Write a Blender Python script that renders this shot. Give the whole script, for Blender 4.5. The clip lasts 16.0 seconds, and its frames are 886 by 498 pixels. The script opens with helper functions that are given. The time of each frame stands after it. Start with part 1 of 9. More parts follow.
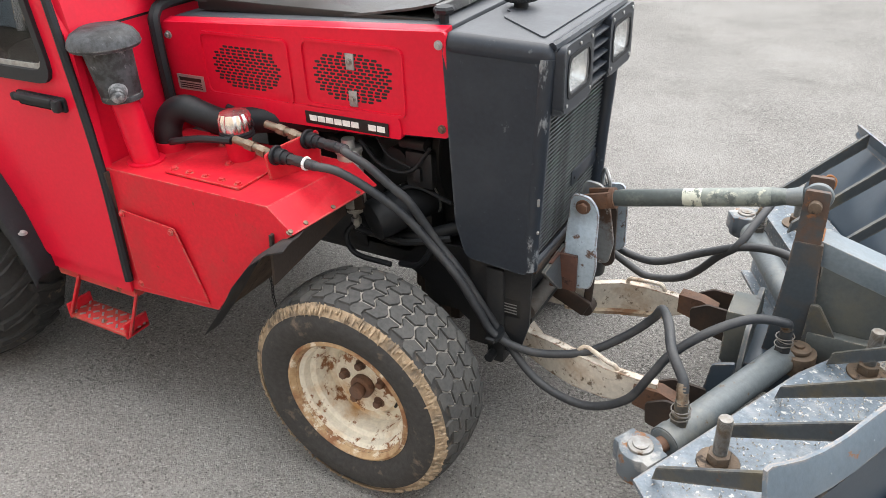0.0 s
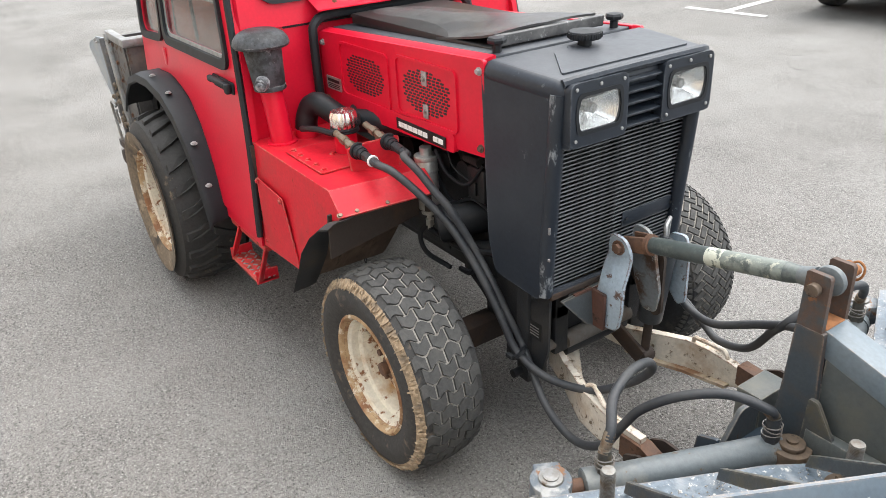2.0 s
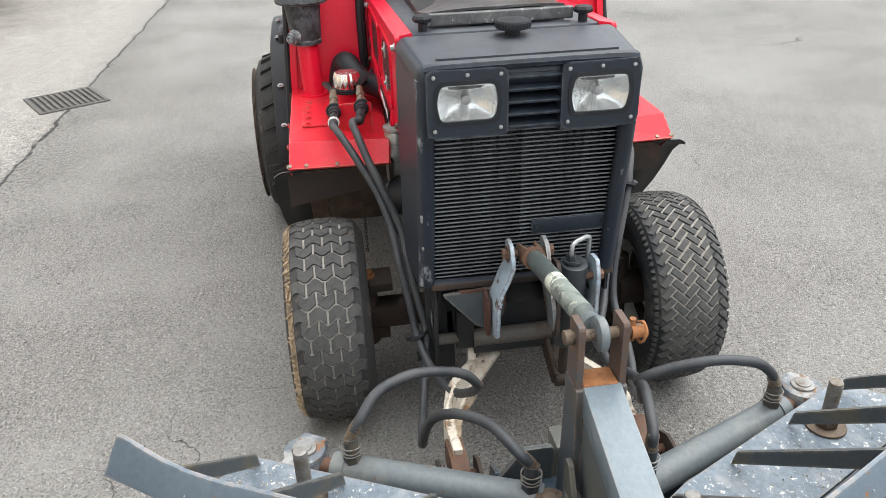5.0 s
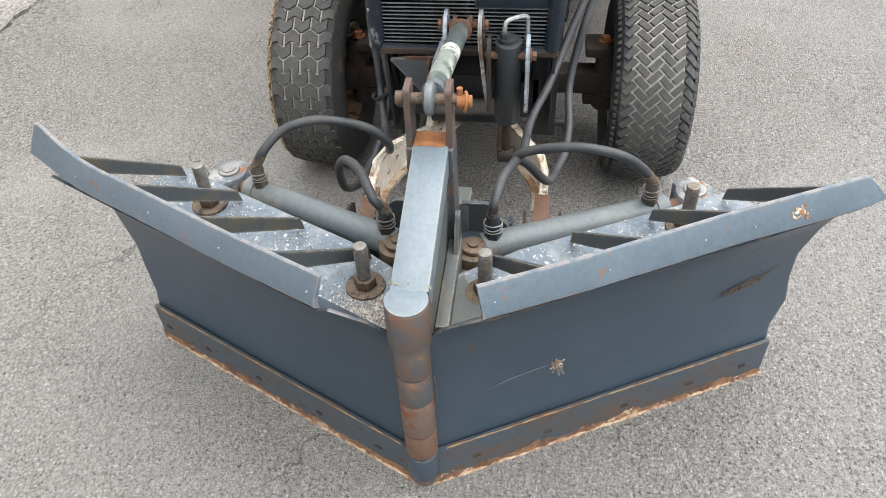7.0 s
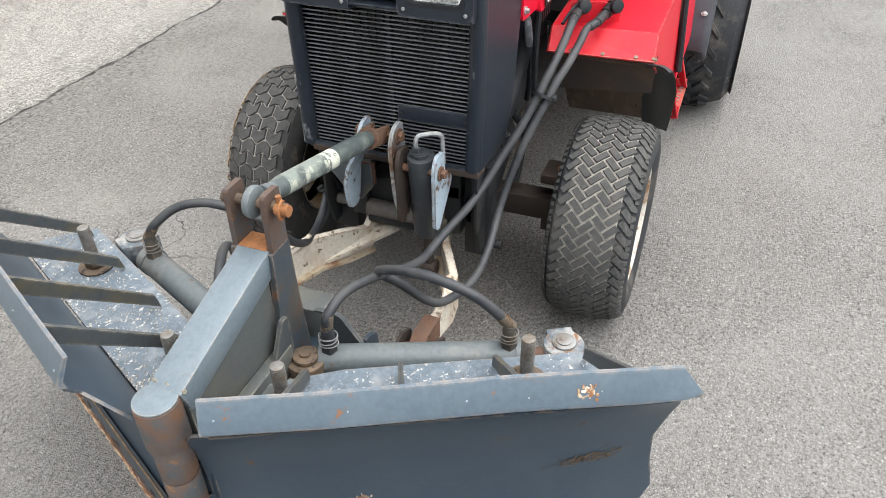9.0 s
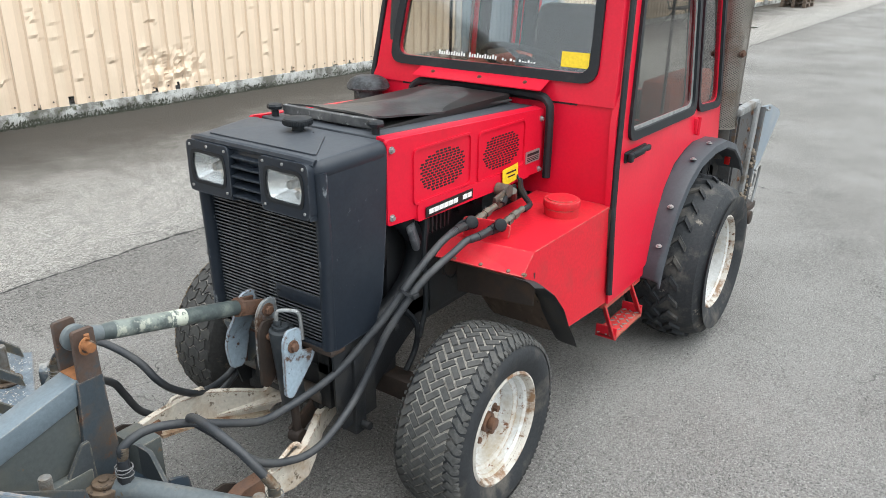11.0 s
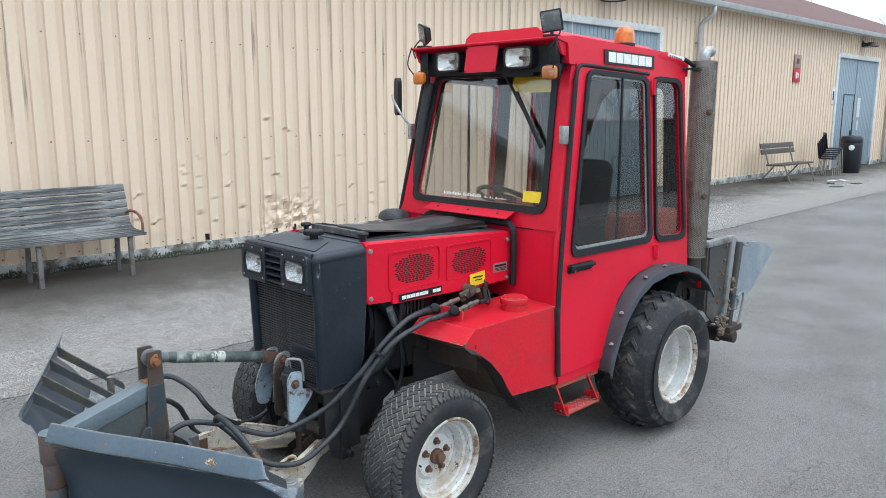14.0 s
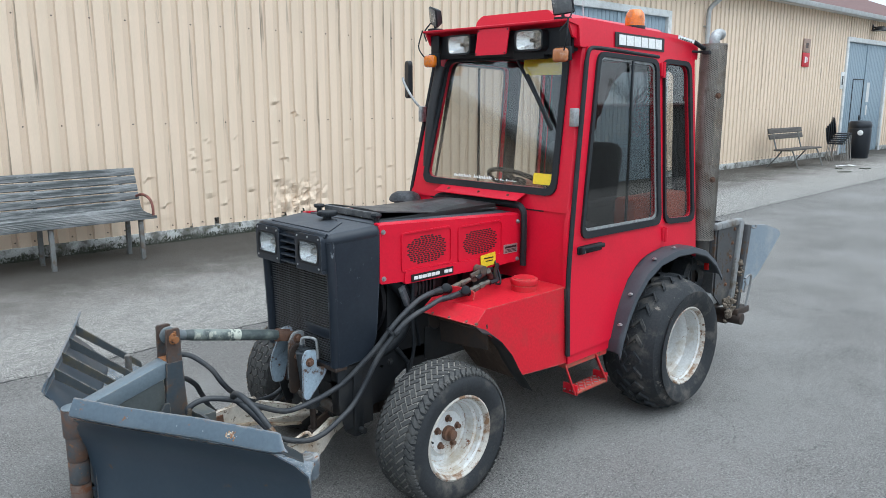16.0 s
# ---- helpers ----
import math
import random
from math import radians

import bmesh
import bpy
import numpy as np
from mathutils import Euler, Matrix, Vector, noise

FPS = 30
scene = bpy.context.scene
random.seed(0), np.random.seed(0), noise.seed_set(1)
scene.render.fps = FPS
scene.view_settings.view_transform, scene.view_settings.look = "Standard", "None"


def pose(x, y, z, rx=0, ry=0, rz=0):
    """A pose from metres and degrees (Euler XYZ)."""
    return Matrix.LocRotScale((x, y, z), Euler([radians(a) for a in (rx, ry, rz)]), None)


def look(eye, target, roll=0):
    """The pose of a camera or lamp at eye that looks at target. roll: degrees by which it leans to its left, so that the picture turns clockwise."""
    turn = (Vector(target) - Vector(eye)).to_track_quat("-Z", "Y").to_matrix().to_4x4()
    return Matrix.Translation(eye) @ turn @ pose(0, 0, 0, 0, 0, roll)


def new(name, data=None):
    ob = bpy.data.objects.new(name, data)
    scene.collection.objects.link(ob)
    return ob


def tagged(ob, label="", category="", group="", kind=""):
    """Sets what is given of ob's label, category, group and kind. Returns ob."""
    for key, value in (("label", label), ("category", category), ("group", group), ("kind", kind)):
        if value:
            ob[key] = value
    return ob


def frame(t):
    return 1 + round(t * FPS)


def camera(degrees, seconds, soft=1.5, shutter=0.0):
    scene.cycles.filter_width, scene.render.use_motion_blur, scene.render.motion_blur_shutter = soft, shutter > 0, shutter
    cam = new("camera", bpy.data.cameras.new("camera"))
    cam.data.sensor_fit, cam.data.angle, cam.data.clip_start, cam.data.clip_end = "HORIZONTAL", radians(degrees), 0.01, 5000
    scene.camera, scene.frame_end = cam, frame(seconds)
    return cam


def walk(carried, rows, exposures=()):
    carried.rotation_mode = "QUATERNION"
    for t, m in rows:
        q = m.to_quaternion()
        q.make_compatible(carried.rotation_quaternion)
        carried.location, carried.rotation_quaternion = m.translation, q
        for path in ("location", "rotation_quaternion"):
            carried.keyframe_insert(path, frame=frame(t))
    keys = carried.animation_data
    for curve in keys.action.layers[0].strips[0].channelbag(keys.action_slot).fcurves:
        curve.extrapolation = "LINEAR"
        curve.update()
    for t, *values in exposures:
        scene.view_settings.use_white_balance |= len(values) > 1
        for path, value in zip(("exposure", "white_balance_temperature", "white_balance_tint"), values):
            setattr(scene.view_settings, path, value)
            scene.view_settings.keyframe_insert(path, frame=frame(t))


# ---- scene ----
cam = camera(60.5, 16.0, soft=0.4)
PATH = [
    (0, (0.986, -1.753, 1.596), (0.104, -0.262, 0.596), -2.7),
    (0.5, (1.13, -1.611, 1.601), (0.045, -0.252, 0.613), -3.1),
    (1, (1.28, -1.546, 1.606), (0.02, -0.329, 0.642), -3.4),
    (1.5, (1.527, -1.477, 1.61), (0.134, -0.389, 0.673), -3.4),
    (2, (1.631, -1.383, 1.603), (0.132, -0.418, 0.696), -3.3),
    (2.5, (1.681, -1.234, 1.594), (0.093, -0.392, 0.718), -3.2),
    (3, (1.758, -1.085, 1.597), (0.097, -0.371, 0.744), -3.3),
    (3.2, (1.817, -1.017, 1.594), (0.131, -0.354, 0.747), -3.4),
    (5.3, (2.068, -0.321, 1.583), (0.341, -0.154, 0.589), -1.8),
    (5.5, (2.131, -0.239, 1.602), (0.427, -0.118, 0.563), -1.6),
    (6, (2.228, -0.082, 1.625), (0.606, -0.077, 0.455), -1.6),
    (6.5, (2.209, 0.054, 1.6), (0.685, -0.059, 0.311), -2.3),
    (7, (2.186, 0.191, 1.606), (0.754, -0.036, 0.228), -3.2),
    (7.5, (2.225, 0.355, 1.612), (0.842, 0.035, 0.204), -3.5),
    (8, (2.248, 0.554, 1.625), (0.872, 0.157, 0.229), -3.0),
    (8.5, (2.135, 0.669, 1.604), (0.711, 0.182, 0.286), -2.2),
    (9, (1.944, 0.775, 1.603), (0.459, 0.179, 0.405), -1.1),
    (9.5, (1.844, 0.965, 1.604), (0.31, 0.246, 0.541), -0.2),
    (10, (1.785, 1.226, 1.632), (0.225, 0.383, 0.706), 0.4),
    (10.2, (1.748, 1.294, 1.644), (0.191, 0.401, 0.762), 0.4),
    (12.3, (1.73, 2.131, 1.681), (0.294, 0.852, 1.134), 0.9),
    (12.5, (1.806, 2.205, 1.696), (0.38, 0.903, 1.177), 0.7),
    (13, (1.922, 2.369, 1.719), (0.517, 1.02, 1.266), 0.2),
    (13.5, (1.992, 2.545, 1.704), (0.597, 1.167, 1.31), -0.1),
    (14, (2.078, 2.661, 1.702), (0.689, 1.267, 1.348), -0.0),
    (14.5, (2.116, 2.698, 1.695), (0.727, 1.299, 1.358), 0.2),
    (15, (2.085, 2.642, 1.694), (0.698, 1.243, 1.349), 0.2),
    (15.5, (2.059, 2.59, 1.69), (0.677, 1.191, 1.321), 0.2),
    (16, (2.129, 2.675, 1.689), (0.755, 1.275, 1.298), -0.0),
]
walk(cam, [(t, look(eye, target, roll)) for t, eye, target, roll in PATH],
     exposures=[(0.0, 1.60, 6500, 10), (3.0, 1.62, 6450, 9), (5.5, 1.44, 6450, 8), (7.0, 1.60, 6500, 9), (8.5, 1.55, 6500, 9), (10.0, 1.36, 6400, 7), (12.5, 0.96, 5900, 5), (16.0, 0.78, 5650, 4)])

# ---------------------------------------------------------------- world and light
world = bpy.data.worlds.new("overcast_sky")
scene.world = world
world.use_nodes = True
wn = world.node_tree
wn.nodes.clear()
w_out = wn.nodes.new("ShaderNodeOutputWorld")
w_bg = wn.nodes.new("ShaderNodeBackground")
w_sky = wn.nodes.new("ShaderNodeTexSky")
w_sky.sky_type = "NISHITA"
w_sky.sun_disc = False
SUN_ELEV, SUN_ROT = 68.0, 352.0
w_sky.sun_elevation, w_sky.sun_rotation = radians(SUN_ELEV), radians(SUN_ROT)
w_sky.air_density, w_sky.dust_density = 1.0, 4.0
w_mix = wn.nodes.new("ShaderNodeMix")
w_mix.data_type = "RGBA"
w_mix.inputs[0].default_value = 0.8
w_mix.inputs[7].default_value = (6.8, 6.95, 7.02, 1)
wn.links.new(w_sky.outputs[0], w_mix.inputs[6])
wn.links.new(w_mix.outputs[2], w_bg.inputs[0])
w_bg.inputs[1].default_value = 0.106
wn.links.new(w_bg.outputs[0], w_out.inputs[0])

sun_data = bpy.data.lights.new("sun", "SUN")
sun_data.energy, sun_data.angle, sun_data.color = 1.5, radians(80), (1.0, 0.98, 0.95)
sun = new("sun", sun_data)
sun.rotation_euler = (radians(90 - SUN_ELEV), 0, radians(180 - SUN_ROT))

# ---------------------------------------------------------------- materials


def node(nt, kind, **values):
    n = nt.nodes.new(kind)
    for k, v in values.items():
        n.inputs[k].default_value = v
    return n


def mixed(nt, fac, a, b):
    """A colour mix; each of fac, a, b is a socket or a value."""
    m = nt.nodes.new("ShaderNodeMix")
    m.data_type = "RGBA"
    for i, v in ((0, fac), (6, a), (7, b)):
        if isinstance(v, bpy.types.NodeSocket):
            nt.links.new(v, m.inputs[i])
        else:
            m.inputs[i].default_value = v if i == 0 else (*v[:3], 1)
    return m.outputs[2]


def ramp(nt, src, lo, hi):
    r = nt.nodes.new("ShaderNodeMapRange")
    r.inputs[1].default_value, r.inputs[2].default_value = lo, hi
    nt.links.new(src, r.inputs[0])
    return r.outputs[0]


def mat(name, col, rough=0.5, metal=0.0, dirt=None, dirt_at=(0.5, 0.75), dirt_scale=5.0, spots=None, spots_at=(0.62, 0.66),
        spots_scale=18.0, grain=0.12, grain_scale=90.0, bump=0.15, bump_scale=140.0, coat=0.0, spec=0.5, stretch=(1, 1, 1), per_object=0.0, edge=None, edge_r=0.008):
    """A painted, plastic, rubber or metal surface: base colour with grain, a broad layer of dirt and small worn spots."""
    m = bpy.data.materials.new(name)
    m.use_nodes = True
    nt = m.node_tree
    bsdf = nt.nodes["Principled BSDF"]
    tc = nt.nodes.new("ShaderNodeTexCoord")
    mp = nt.nodes.new("ShaderNodeMapping")
    mp.inputs[3].default_value = stretch
    nt.links.new(tc.outputs["Object"], mp.inputs[0])

    def cloud(scale, detail=4.0, rough_=0.6):
        n = node(nt, "ShaderNodeTexNoise", Scale=scale, Detail=detail, Roughness=rough_)
        nt.links.new(mp.outputs[0], n.inputs[0])
        return n.outputs[0]
    g = cloud(grain_scale)
    dark = tuple(c * (1 - grain) for c in col)
    light = tuple(min(1, c * (1 + grain)) for c in col)
    colour = mixed(nt, ramp(nt, g, 0.3, 0.7), dark, light)
    if per_object:
        oi = nt.nodes.new("ShaderNodeObjectInfo")
        colour = mixed(nt, ramp(nt, oi.outputs["Random"], 0, 1 / per_object), colour, tuple(c * 0.55 for c in col))
    rgh = None
    if dirt:
        d = ramp(nt, cloud(dirt_scale, 6.0, 0.65), *dirt_at)
        colour = mixed(nt, d, colour, dirt)
        rgh = d
    if spots:
        s = ramp(nt, cloud(spots_scale, 8.0, 0.7), *spots_at)
        colour = mixed(nt, s, colour, spots)
        rgh = s
    if edge:
        # paint rubbed off along sharp edges, in patches
        bv = nt.nodes.new("ShaderNodeBevel")
        bv.samples = 4
        bv.inputs[0].default_value = edge_r
        gm = nt.nodes.new("ShaderNodeNewGeometry")
        dt = nt.nodes.new("ShaderNodeVectorMath")
        dt.operation = "DOT_PRODUCT"
        nt.links.new(bv.outputs[0], dt.inputs[0])
        nt.links.new(gm.outputs["Normal"], dt.inputs[1])
        worn = nt.nodes.new("ShaderNodeMath")
        worn.operation = "MULTIPLY"
        nt.links.new(ramp(nt, dt.outputs["Value"], 0.99, 0.90), worn.inputs[0])
        nt.links.new(ramp(nt, cloud(34.0, 6.0, 0.7), 0.42, 0.56), worn.inputs[1])
        colour = mixed(nt, worn.outputs[0], colour, edge)
    nt.links.new(colour, bsdf.inputs["Base Color"])
    if rgh is not None:
        r = nt.nodes.new("ShaderNodeMapRange")
        r.inputs[3].default_value, r.inputs[4].default_value = rough, min(0.92, rough + 0.3)
        nt.links.new(rgh, r.inputs[0])
        nt.links.new(r.outputs[0], bsdf.inputs["Roughness"])
    else:
        bsdf.inputs["Roughness"].default_value = rough
    bsdf.inputs["Metallic"].default_value = metal
    bsdf.inputs["Coat Weight"].default_value = coat
    bsdf.inputs["Specular IOR Level"].default_value = spec
    if bump:
        b = node(nt, "ShaderNodeBump", Strength=bump, Distance=0.002)
        nt.links.new(cloud(bump_scale, 5.0), b.inputs["Height"])
        nt.links.new(b.outputs[0], bsdf.inputs["Normal"])
    return m


RUST = (0.16, 0.065, 0.03)
red = mat("red_paint", (0.61, 0.008, 0.031), 0.30, dirt=(0.44, 0.012, 0.026), dirt_at=(0.5, 0.9), dirt_scale=3, grain=0.05, bump=0.03, coat=0.0, spec=0.28,
          spots=(0.33, 0.05, 0.04), spots_at=(0.70, 0.74), spots_scale=30)
red_worn = mat("worn_red_paint", (0.55, 0.012, 0.026), 0.45, spec=0.25, dirt=(0.38, 0.035, 0.035), dirt_at=(0.5, 0.8), dirt_scale=7, grain=0.1, bump=0.08,
               spots=RUST, spots_at=(0.66, 0.70), spots_scale=25, edge=(0.42, 0.15, 0.12), edge_r=0.008)
red_rusty = mat("rusty_red_paint", (0.5, 0.03, 0.03), 0.6, dirt=(0.30, 0.10, 0.06), dirt_at=(0.45, 0.7), dirt_scale=9, spots=RUST, spots_at=(0.56, 0.62), spots_scale=22, edge=(0.25, 0.12, 0.08), edge_r=0.008)
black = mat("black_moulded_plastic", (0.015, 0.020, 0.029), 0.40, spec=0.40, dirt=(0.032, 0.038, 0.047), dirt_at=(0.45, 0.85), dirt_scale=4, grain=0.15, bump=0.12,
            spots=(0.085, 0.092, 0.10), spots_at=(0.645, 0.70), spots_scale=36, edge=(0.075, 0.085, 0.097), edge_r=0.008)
black_top = mat("paler_black_plastic", (0.042, 0.048, 0.058), 0.45, dirt=(0.075, 0.080, 0.088), dirt_at=(0.45, 0.8), dirt_scale=5, bump=0.15)
trim_black = mat("black_rubber_trim", (0.011, 0.013, 0.016), 0.55, spec=0.35, dirt=(0.05, 0.05, 0.05), dirt_at=(0.55, 0.9), dirt_scale=12, bump=0.1)
rubber = mat("tyre_rubber", (0.024, 0.026, 0.029), 0.75, spec=0.35, dirt=(0.115, 0.104, 0.090), dirt_at=(0.50, 0.70), dirt_scale=7, grain=0.2, bump=0.25, bump_scale=220)
rubber_muddy = mat("muddy_tyre_rubber", (0.034, 0.033, 0.032), 0.85, dirt=(0.17, 0.13, 0.095), dirt_at=(0.58, 0.74), dirt_scale=16, grain=0.25, bump=0.4, bump_scale=180)
mud_tan = mat("tan_dried_mud", (0.33, 0.25, 0.165), 0.95, dirt=(0.15, 0.12, 0.09), dirt_at=(0.5, 0.68), dirt_scale=24, grain=0.3, bump=0.6)
rubber_splashed = mat("mud_splashed_tyre_rubber", (0.028, 0.027, 0.026), 0.8, dirt=(0.23, 0.175, 0.12), dirt_at=(0.60, 0.68), dirt_scale=6, grain=0.22, bump=0.3, bump_scale=200)
dusty_wall = mat("dusty_tyre_sidewall", (0.16, 0.125, 0.088), 0.9, dirt=(0.05, 0.044, 0.038), dirt_at=(0.48, 0.66), dirt_scale=9, spots=(0.30, 0.235, 0.16), spots_at=(0.56, 0.62), spots_scale=12, grain=0.25, bump=0.4)
rubber_dusty = mat("dusty_tread_rubber", (0.062, 0.062, 0.061), 0.85, spec=0.3, dirt=(0.10, 0.097, 0.09), dirt_at=(0.45, 0.75), dirt_scale=14, grain=0.25, bump=0.3, bump_scale=200)
groove = mat("dusty_tread_groove", (0.30, 0.28, 0.25), 0.95, dirt=(0.16, 0.148, 0.132), dirt_at=(0.45, 0.7), dirt_scale=30, grain=0.3, bump=0.3)
flap = mat("dusty_rubber_flap", (0.017, 0.018, 0.019), 0.65, dirt=(0.07, 0.056, 0.044), dirt_at=(0.52, 0.80), dirt_scale=8, bump=0.3)
rim_rusty = mat("cream_rim_with_rust", (0.66, 0.62, 0.52), 0.38, dirt=(0.44, 0.27, 0.12), dirt_at=(0.48, 0.66), dirt_scale=7, spots=(0.20, 0.085, 0.032), spots_at=(0.54, 0.59), spots_scale=19, bump=0.3)
rim_rust_edge = mat("rusted_rim_flange", (0.42, 0.29, 0.16), 0.75, dirt=(0.22, 0.10, 0.045), dirt_at=(0.42, 0.6), dirt_scale=14, spots=(0.62, 0.55, 0.43), spots_at=(0.53, 0.60), spots_scale=20, bump=0.5)
rim_edge_pale = mat("rust_pitted_pale_rim", (0.50, 0.47, 0.42), 0.55, dirt=(0.22, 0.125, 0.065), dirt_at=(0.48, 0.60), dirt_scale=16, spots=(0.13, 0.065, 0.035), spots_at=(0.57, 0.63), spots_scale=34, bump=0.3)
rim_white = mat("silver_white_rim", (0.62, 0.625, 0.615), 0.4, dirt=(0.40, 0.34, 0.25), dirt_at=(0.50, 0.72), dirt_scale=8, spots=RUST, spots_at=(0.60, 0.65), spots_scale=20, bump=0.15, edge=(0.33, 0.22, 0.12), edge_r=0.008)
rust = mat("rusty_steel", (0.105, 0.060, 0.042), 0.78, dirt=(0.17, 0.082, 0.042), dirt_at=(0.4, 0.7), dirt_scale=20, spots=(0.09, 0.05, 0.035), spots_at=(0.56, 0.62), spots_scale=40, bump=0.5)
rust_orange = mat("orange_rust", (0.30, 0.125, 0.045), 0.85, dirt=(0.17, 0.07, 0.03), dirt_at=(0.45, 0.7), dirt_scale=25, bump=0.5)
steel = mat("bare_steel", (0.36, 0.35, 0.33), 0.42, 0.85, dirt=(0.25, 0.2, 0.15), dirt_at=(0.5, 0.75), dirt_scale=25, bump=0.2)
zinc = mat("galvanised_metal", (0.42, 0.43, 0.43), 0.45, 0.75, dirt=(0.3, 0.29, 0.28), dirt_at=(0.45, 0.7), dirt_scale=30, bump=0.2)
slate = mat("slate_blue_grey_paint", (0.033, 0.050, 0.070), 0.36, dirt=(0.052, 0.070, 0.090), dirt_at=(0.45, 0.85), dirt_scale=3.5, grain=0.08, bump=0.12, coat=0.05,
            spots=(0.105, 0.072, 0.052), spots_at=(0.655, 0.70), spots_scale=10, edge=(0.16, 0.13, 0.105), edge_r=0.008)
# the slate paint made paler: sky gloss on the lip is coloured in, plus scuffs
slate_top = mat("sky_lit_scuffed_slate", (0.088, 0.119, 0.150), 0.36, dirt=(0.125, 0.158, 0.188), dirt_at=(0.5, 0.85), dirt_scale=9, grain=0.1, bump=0.15,
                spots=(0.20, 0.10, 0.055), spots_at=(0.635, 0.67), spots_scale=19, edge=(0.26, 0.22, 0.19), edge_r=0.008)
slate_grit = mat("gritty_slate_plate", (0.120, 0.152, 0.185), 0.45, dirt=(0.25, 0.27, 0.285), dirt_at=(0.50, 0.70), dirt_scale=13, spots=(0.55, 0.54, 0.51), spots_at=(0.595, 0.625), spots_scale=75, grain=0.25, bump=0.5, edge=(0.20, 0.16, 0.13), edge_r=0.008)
ram_grey = mat("worn_grey_ram_paint", (0.115, 0.133, 0.142), 0.45, dirt=(0.21, 0.21, 0.19), dirt_at=(0.48, 0.72), dirt_scale=10, spots=(0.13, 0.10, 0.07), spots_at=(0.62, 0.66), spots_scale=26, bump=0.25)
rib_paint = mat("mildewed_slate_paint", (0.052, 0.060, 0.066), 0.55, dirt=(0.105, 0.085, 0.045), dirt_at=(0.52, 0.70), dirt_scale=6, spots=(0.14, 0.065, 0.03), spots_at=(0.64, 0.69), spots_scale=20, bump=0.3, edge=(0.19, 0.17, 0.14), edge_r=0.008)
edge_steel = mat("cutting_edge_steel", (0.050, 0.066, 0.082), 0.5, dirt=(0.085, 0.058, 0.042), dirt_at=(0.48, 0.66), dirt_scale=6, stretch=(1, 1, 1.6), spots=(0.11, 0.058, 0.036), spots_at=(0.57, 0.64), spots_scale=22, bump=0.5)
rust_lip = mat("rusted_cutting_lip", (0.20, 0.105, 0.058), 0.85, dirt=(0.10, 0.052, 0.034), dirt_at=(0.44, 0.58), dirt_scale=22, spots=(0.46, 0.34, 0.24), spots_at=(0.58, 0.66), spots_scale=30, grain=0.3, bump=0.7, bump_scale=80)
rust_rim = mat("pale_ground_steel_rim", (0.46, 0.33, 0.22), 0.7, dirt=(0.22, 0.11, 0.06), dirt_at=(0.45, 0.60), dirt_scale=24, grain=0.3, bump=0.5)
arm_white = mat("chipped_cream_paint", (0.62, 0.57, 0.49), 0.5, dirt=(0.40, 0.29, 0.19), dirt_at=(0.50, 0.72), dirt_scale=11, spots=(0.15, 0.11, 0.075), spots_at=(0.575, 0.64), spots_scale=34, bump=0.3, edge=(0.24, 0.13, 0.07), edge_r=0.008)
pale_blue = mat("chipped_pale_blue_paint", (0.34, 0.42, 0.49), 0.4, dirt=(0.22, 0.25, 0.28), dirt_at=(0.5, 0.75), dirt_scale=14, spots=(0.10, 0.062, 0.045), spots_at=(0.575, 0.63), spots_scale=20, bump=0.25, edge=(0.15, 0.085, 0.055), edge_r=0.008)
green_grey = mat("worn_green_grey_paint", (0.065, 0.080, 0.080), 0.42, dirt=(0.15, 0.17, 0.155), dirt_at=(0.5, 0.7), dirt_scale=22, spots=(0.38, 0.40, 0.30), spots_at=(0.66, 0.70), spots_scale=12, bump=0.2)
dark_metal = mat("oily_dark_metal", (0.020, 0.022, 0.025), 0.5, 0.2, dirt=(0.045, 0.042, 0.039), dirt_at=(0.45, 0.75), dirt_scale=12, bump=0.5)
under_rust = mat("grimy_brown_underside", (0.034, 0.024, 0.019), 0.75, dirt=(0.080, 0.045, 0.028), dirt_at=(0.5, 0.75), dirt_scale=10, bump=0.5)
hose_mat = mat("hydraulic_hose_rubber", (0.028, 0.031, 0.036), 0.5, dirt=(0.075, 0.075, 0.075), dirt_at=(0.45, 0.8), dirt_scale=14, bump=0.2)
chrome = mat("chrome", (0.80, 0.79, 0.78), 0.27, 1.0, grain=0.03, bump=0.02)
silver = mat("silver_paint", (0.45, 0.45, 0.43), 0.35, 0.6, dirt=(0.3, 0.28, 0.25), dirt_at=(0.5, 0.8), dirt_scale=30)
reflector = mat("lamp_reflector", (0.86, 0.87, 0.87), 0.26, 0.9, grain=0.03, bump=0.12, bump_scale=40)
brass = mat("brass_fitting", (0.21, 0.175, 0.135), 0.45, 0.7, dirt=(0.16, 0.09, 0.05), dirt_at=(0.45, 0.7), dirt_scale=60)
yellow = mat("yellow_sticker", (0.80, 0.58, 0.02), 0.5, bump=0.02)
white_ink = mat("white_lettering", (0.78, 0.78, 0.76), 0.5, bump=0.02)
ink = mat("black_ink", (0.012, 0.012, 0.012), 0.45, bump=0.02)
amber = mat("amber_plastic", (0.72, 0.19, 0.008), 0.15, dirt=(0.40, 0.10, 0.006), dirt_at=(0.48, 0.66), dirt_scale=30, grain=0.15, bump=0.2, bump_scale=40, coat=0.6)
seat_mat = mat("dark_upholstery", (0.018, 0.018, 0.02), 0.7, bump=0.2)
orange_cloth = mat("orange_plastic_panel", (0.30, 0.055, 0.02), 0.6, bump=0.1)
mesh_metal = mat("weathered_expanded_mesh", (0.30, 0.275, 0.245), 0.5, 0.6, dirt=(0.16, 0.10, 0.06), dirt_at=(0.5, 0.75), dirt_scale=8, bump=0.2)
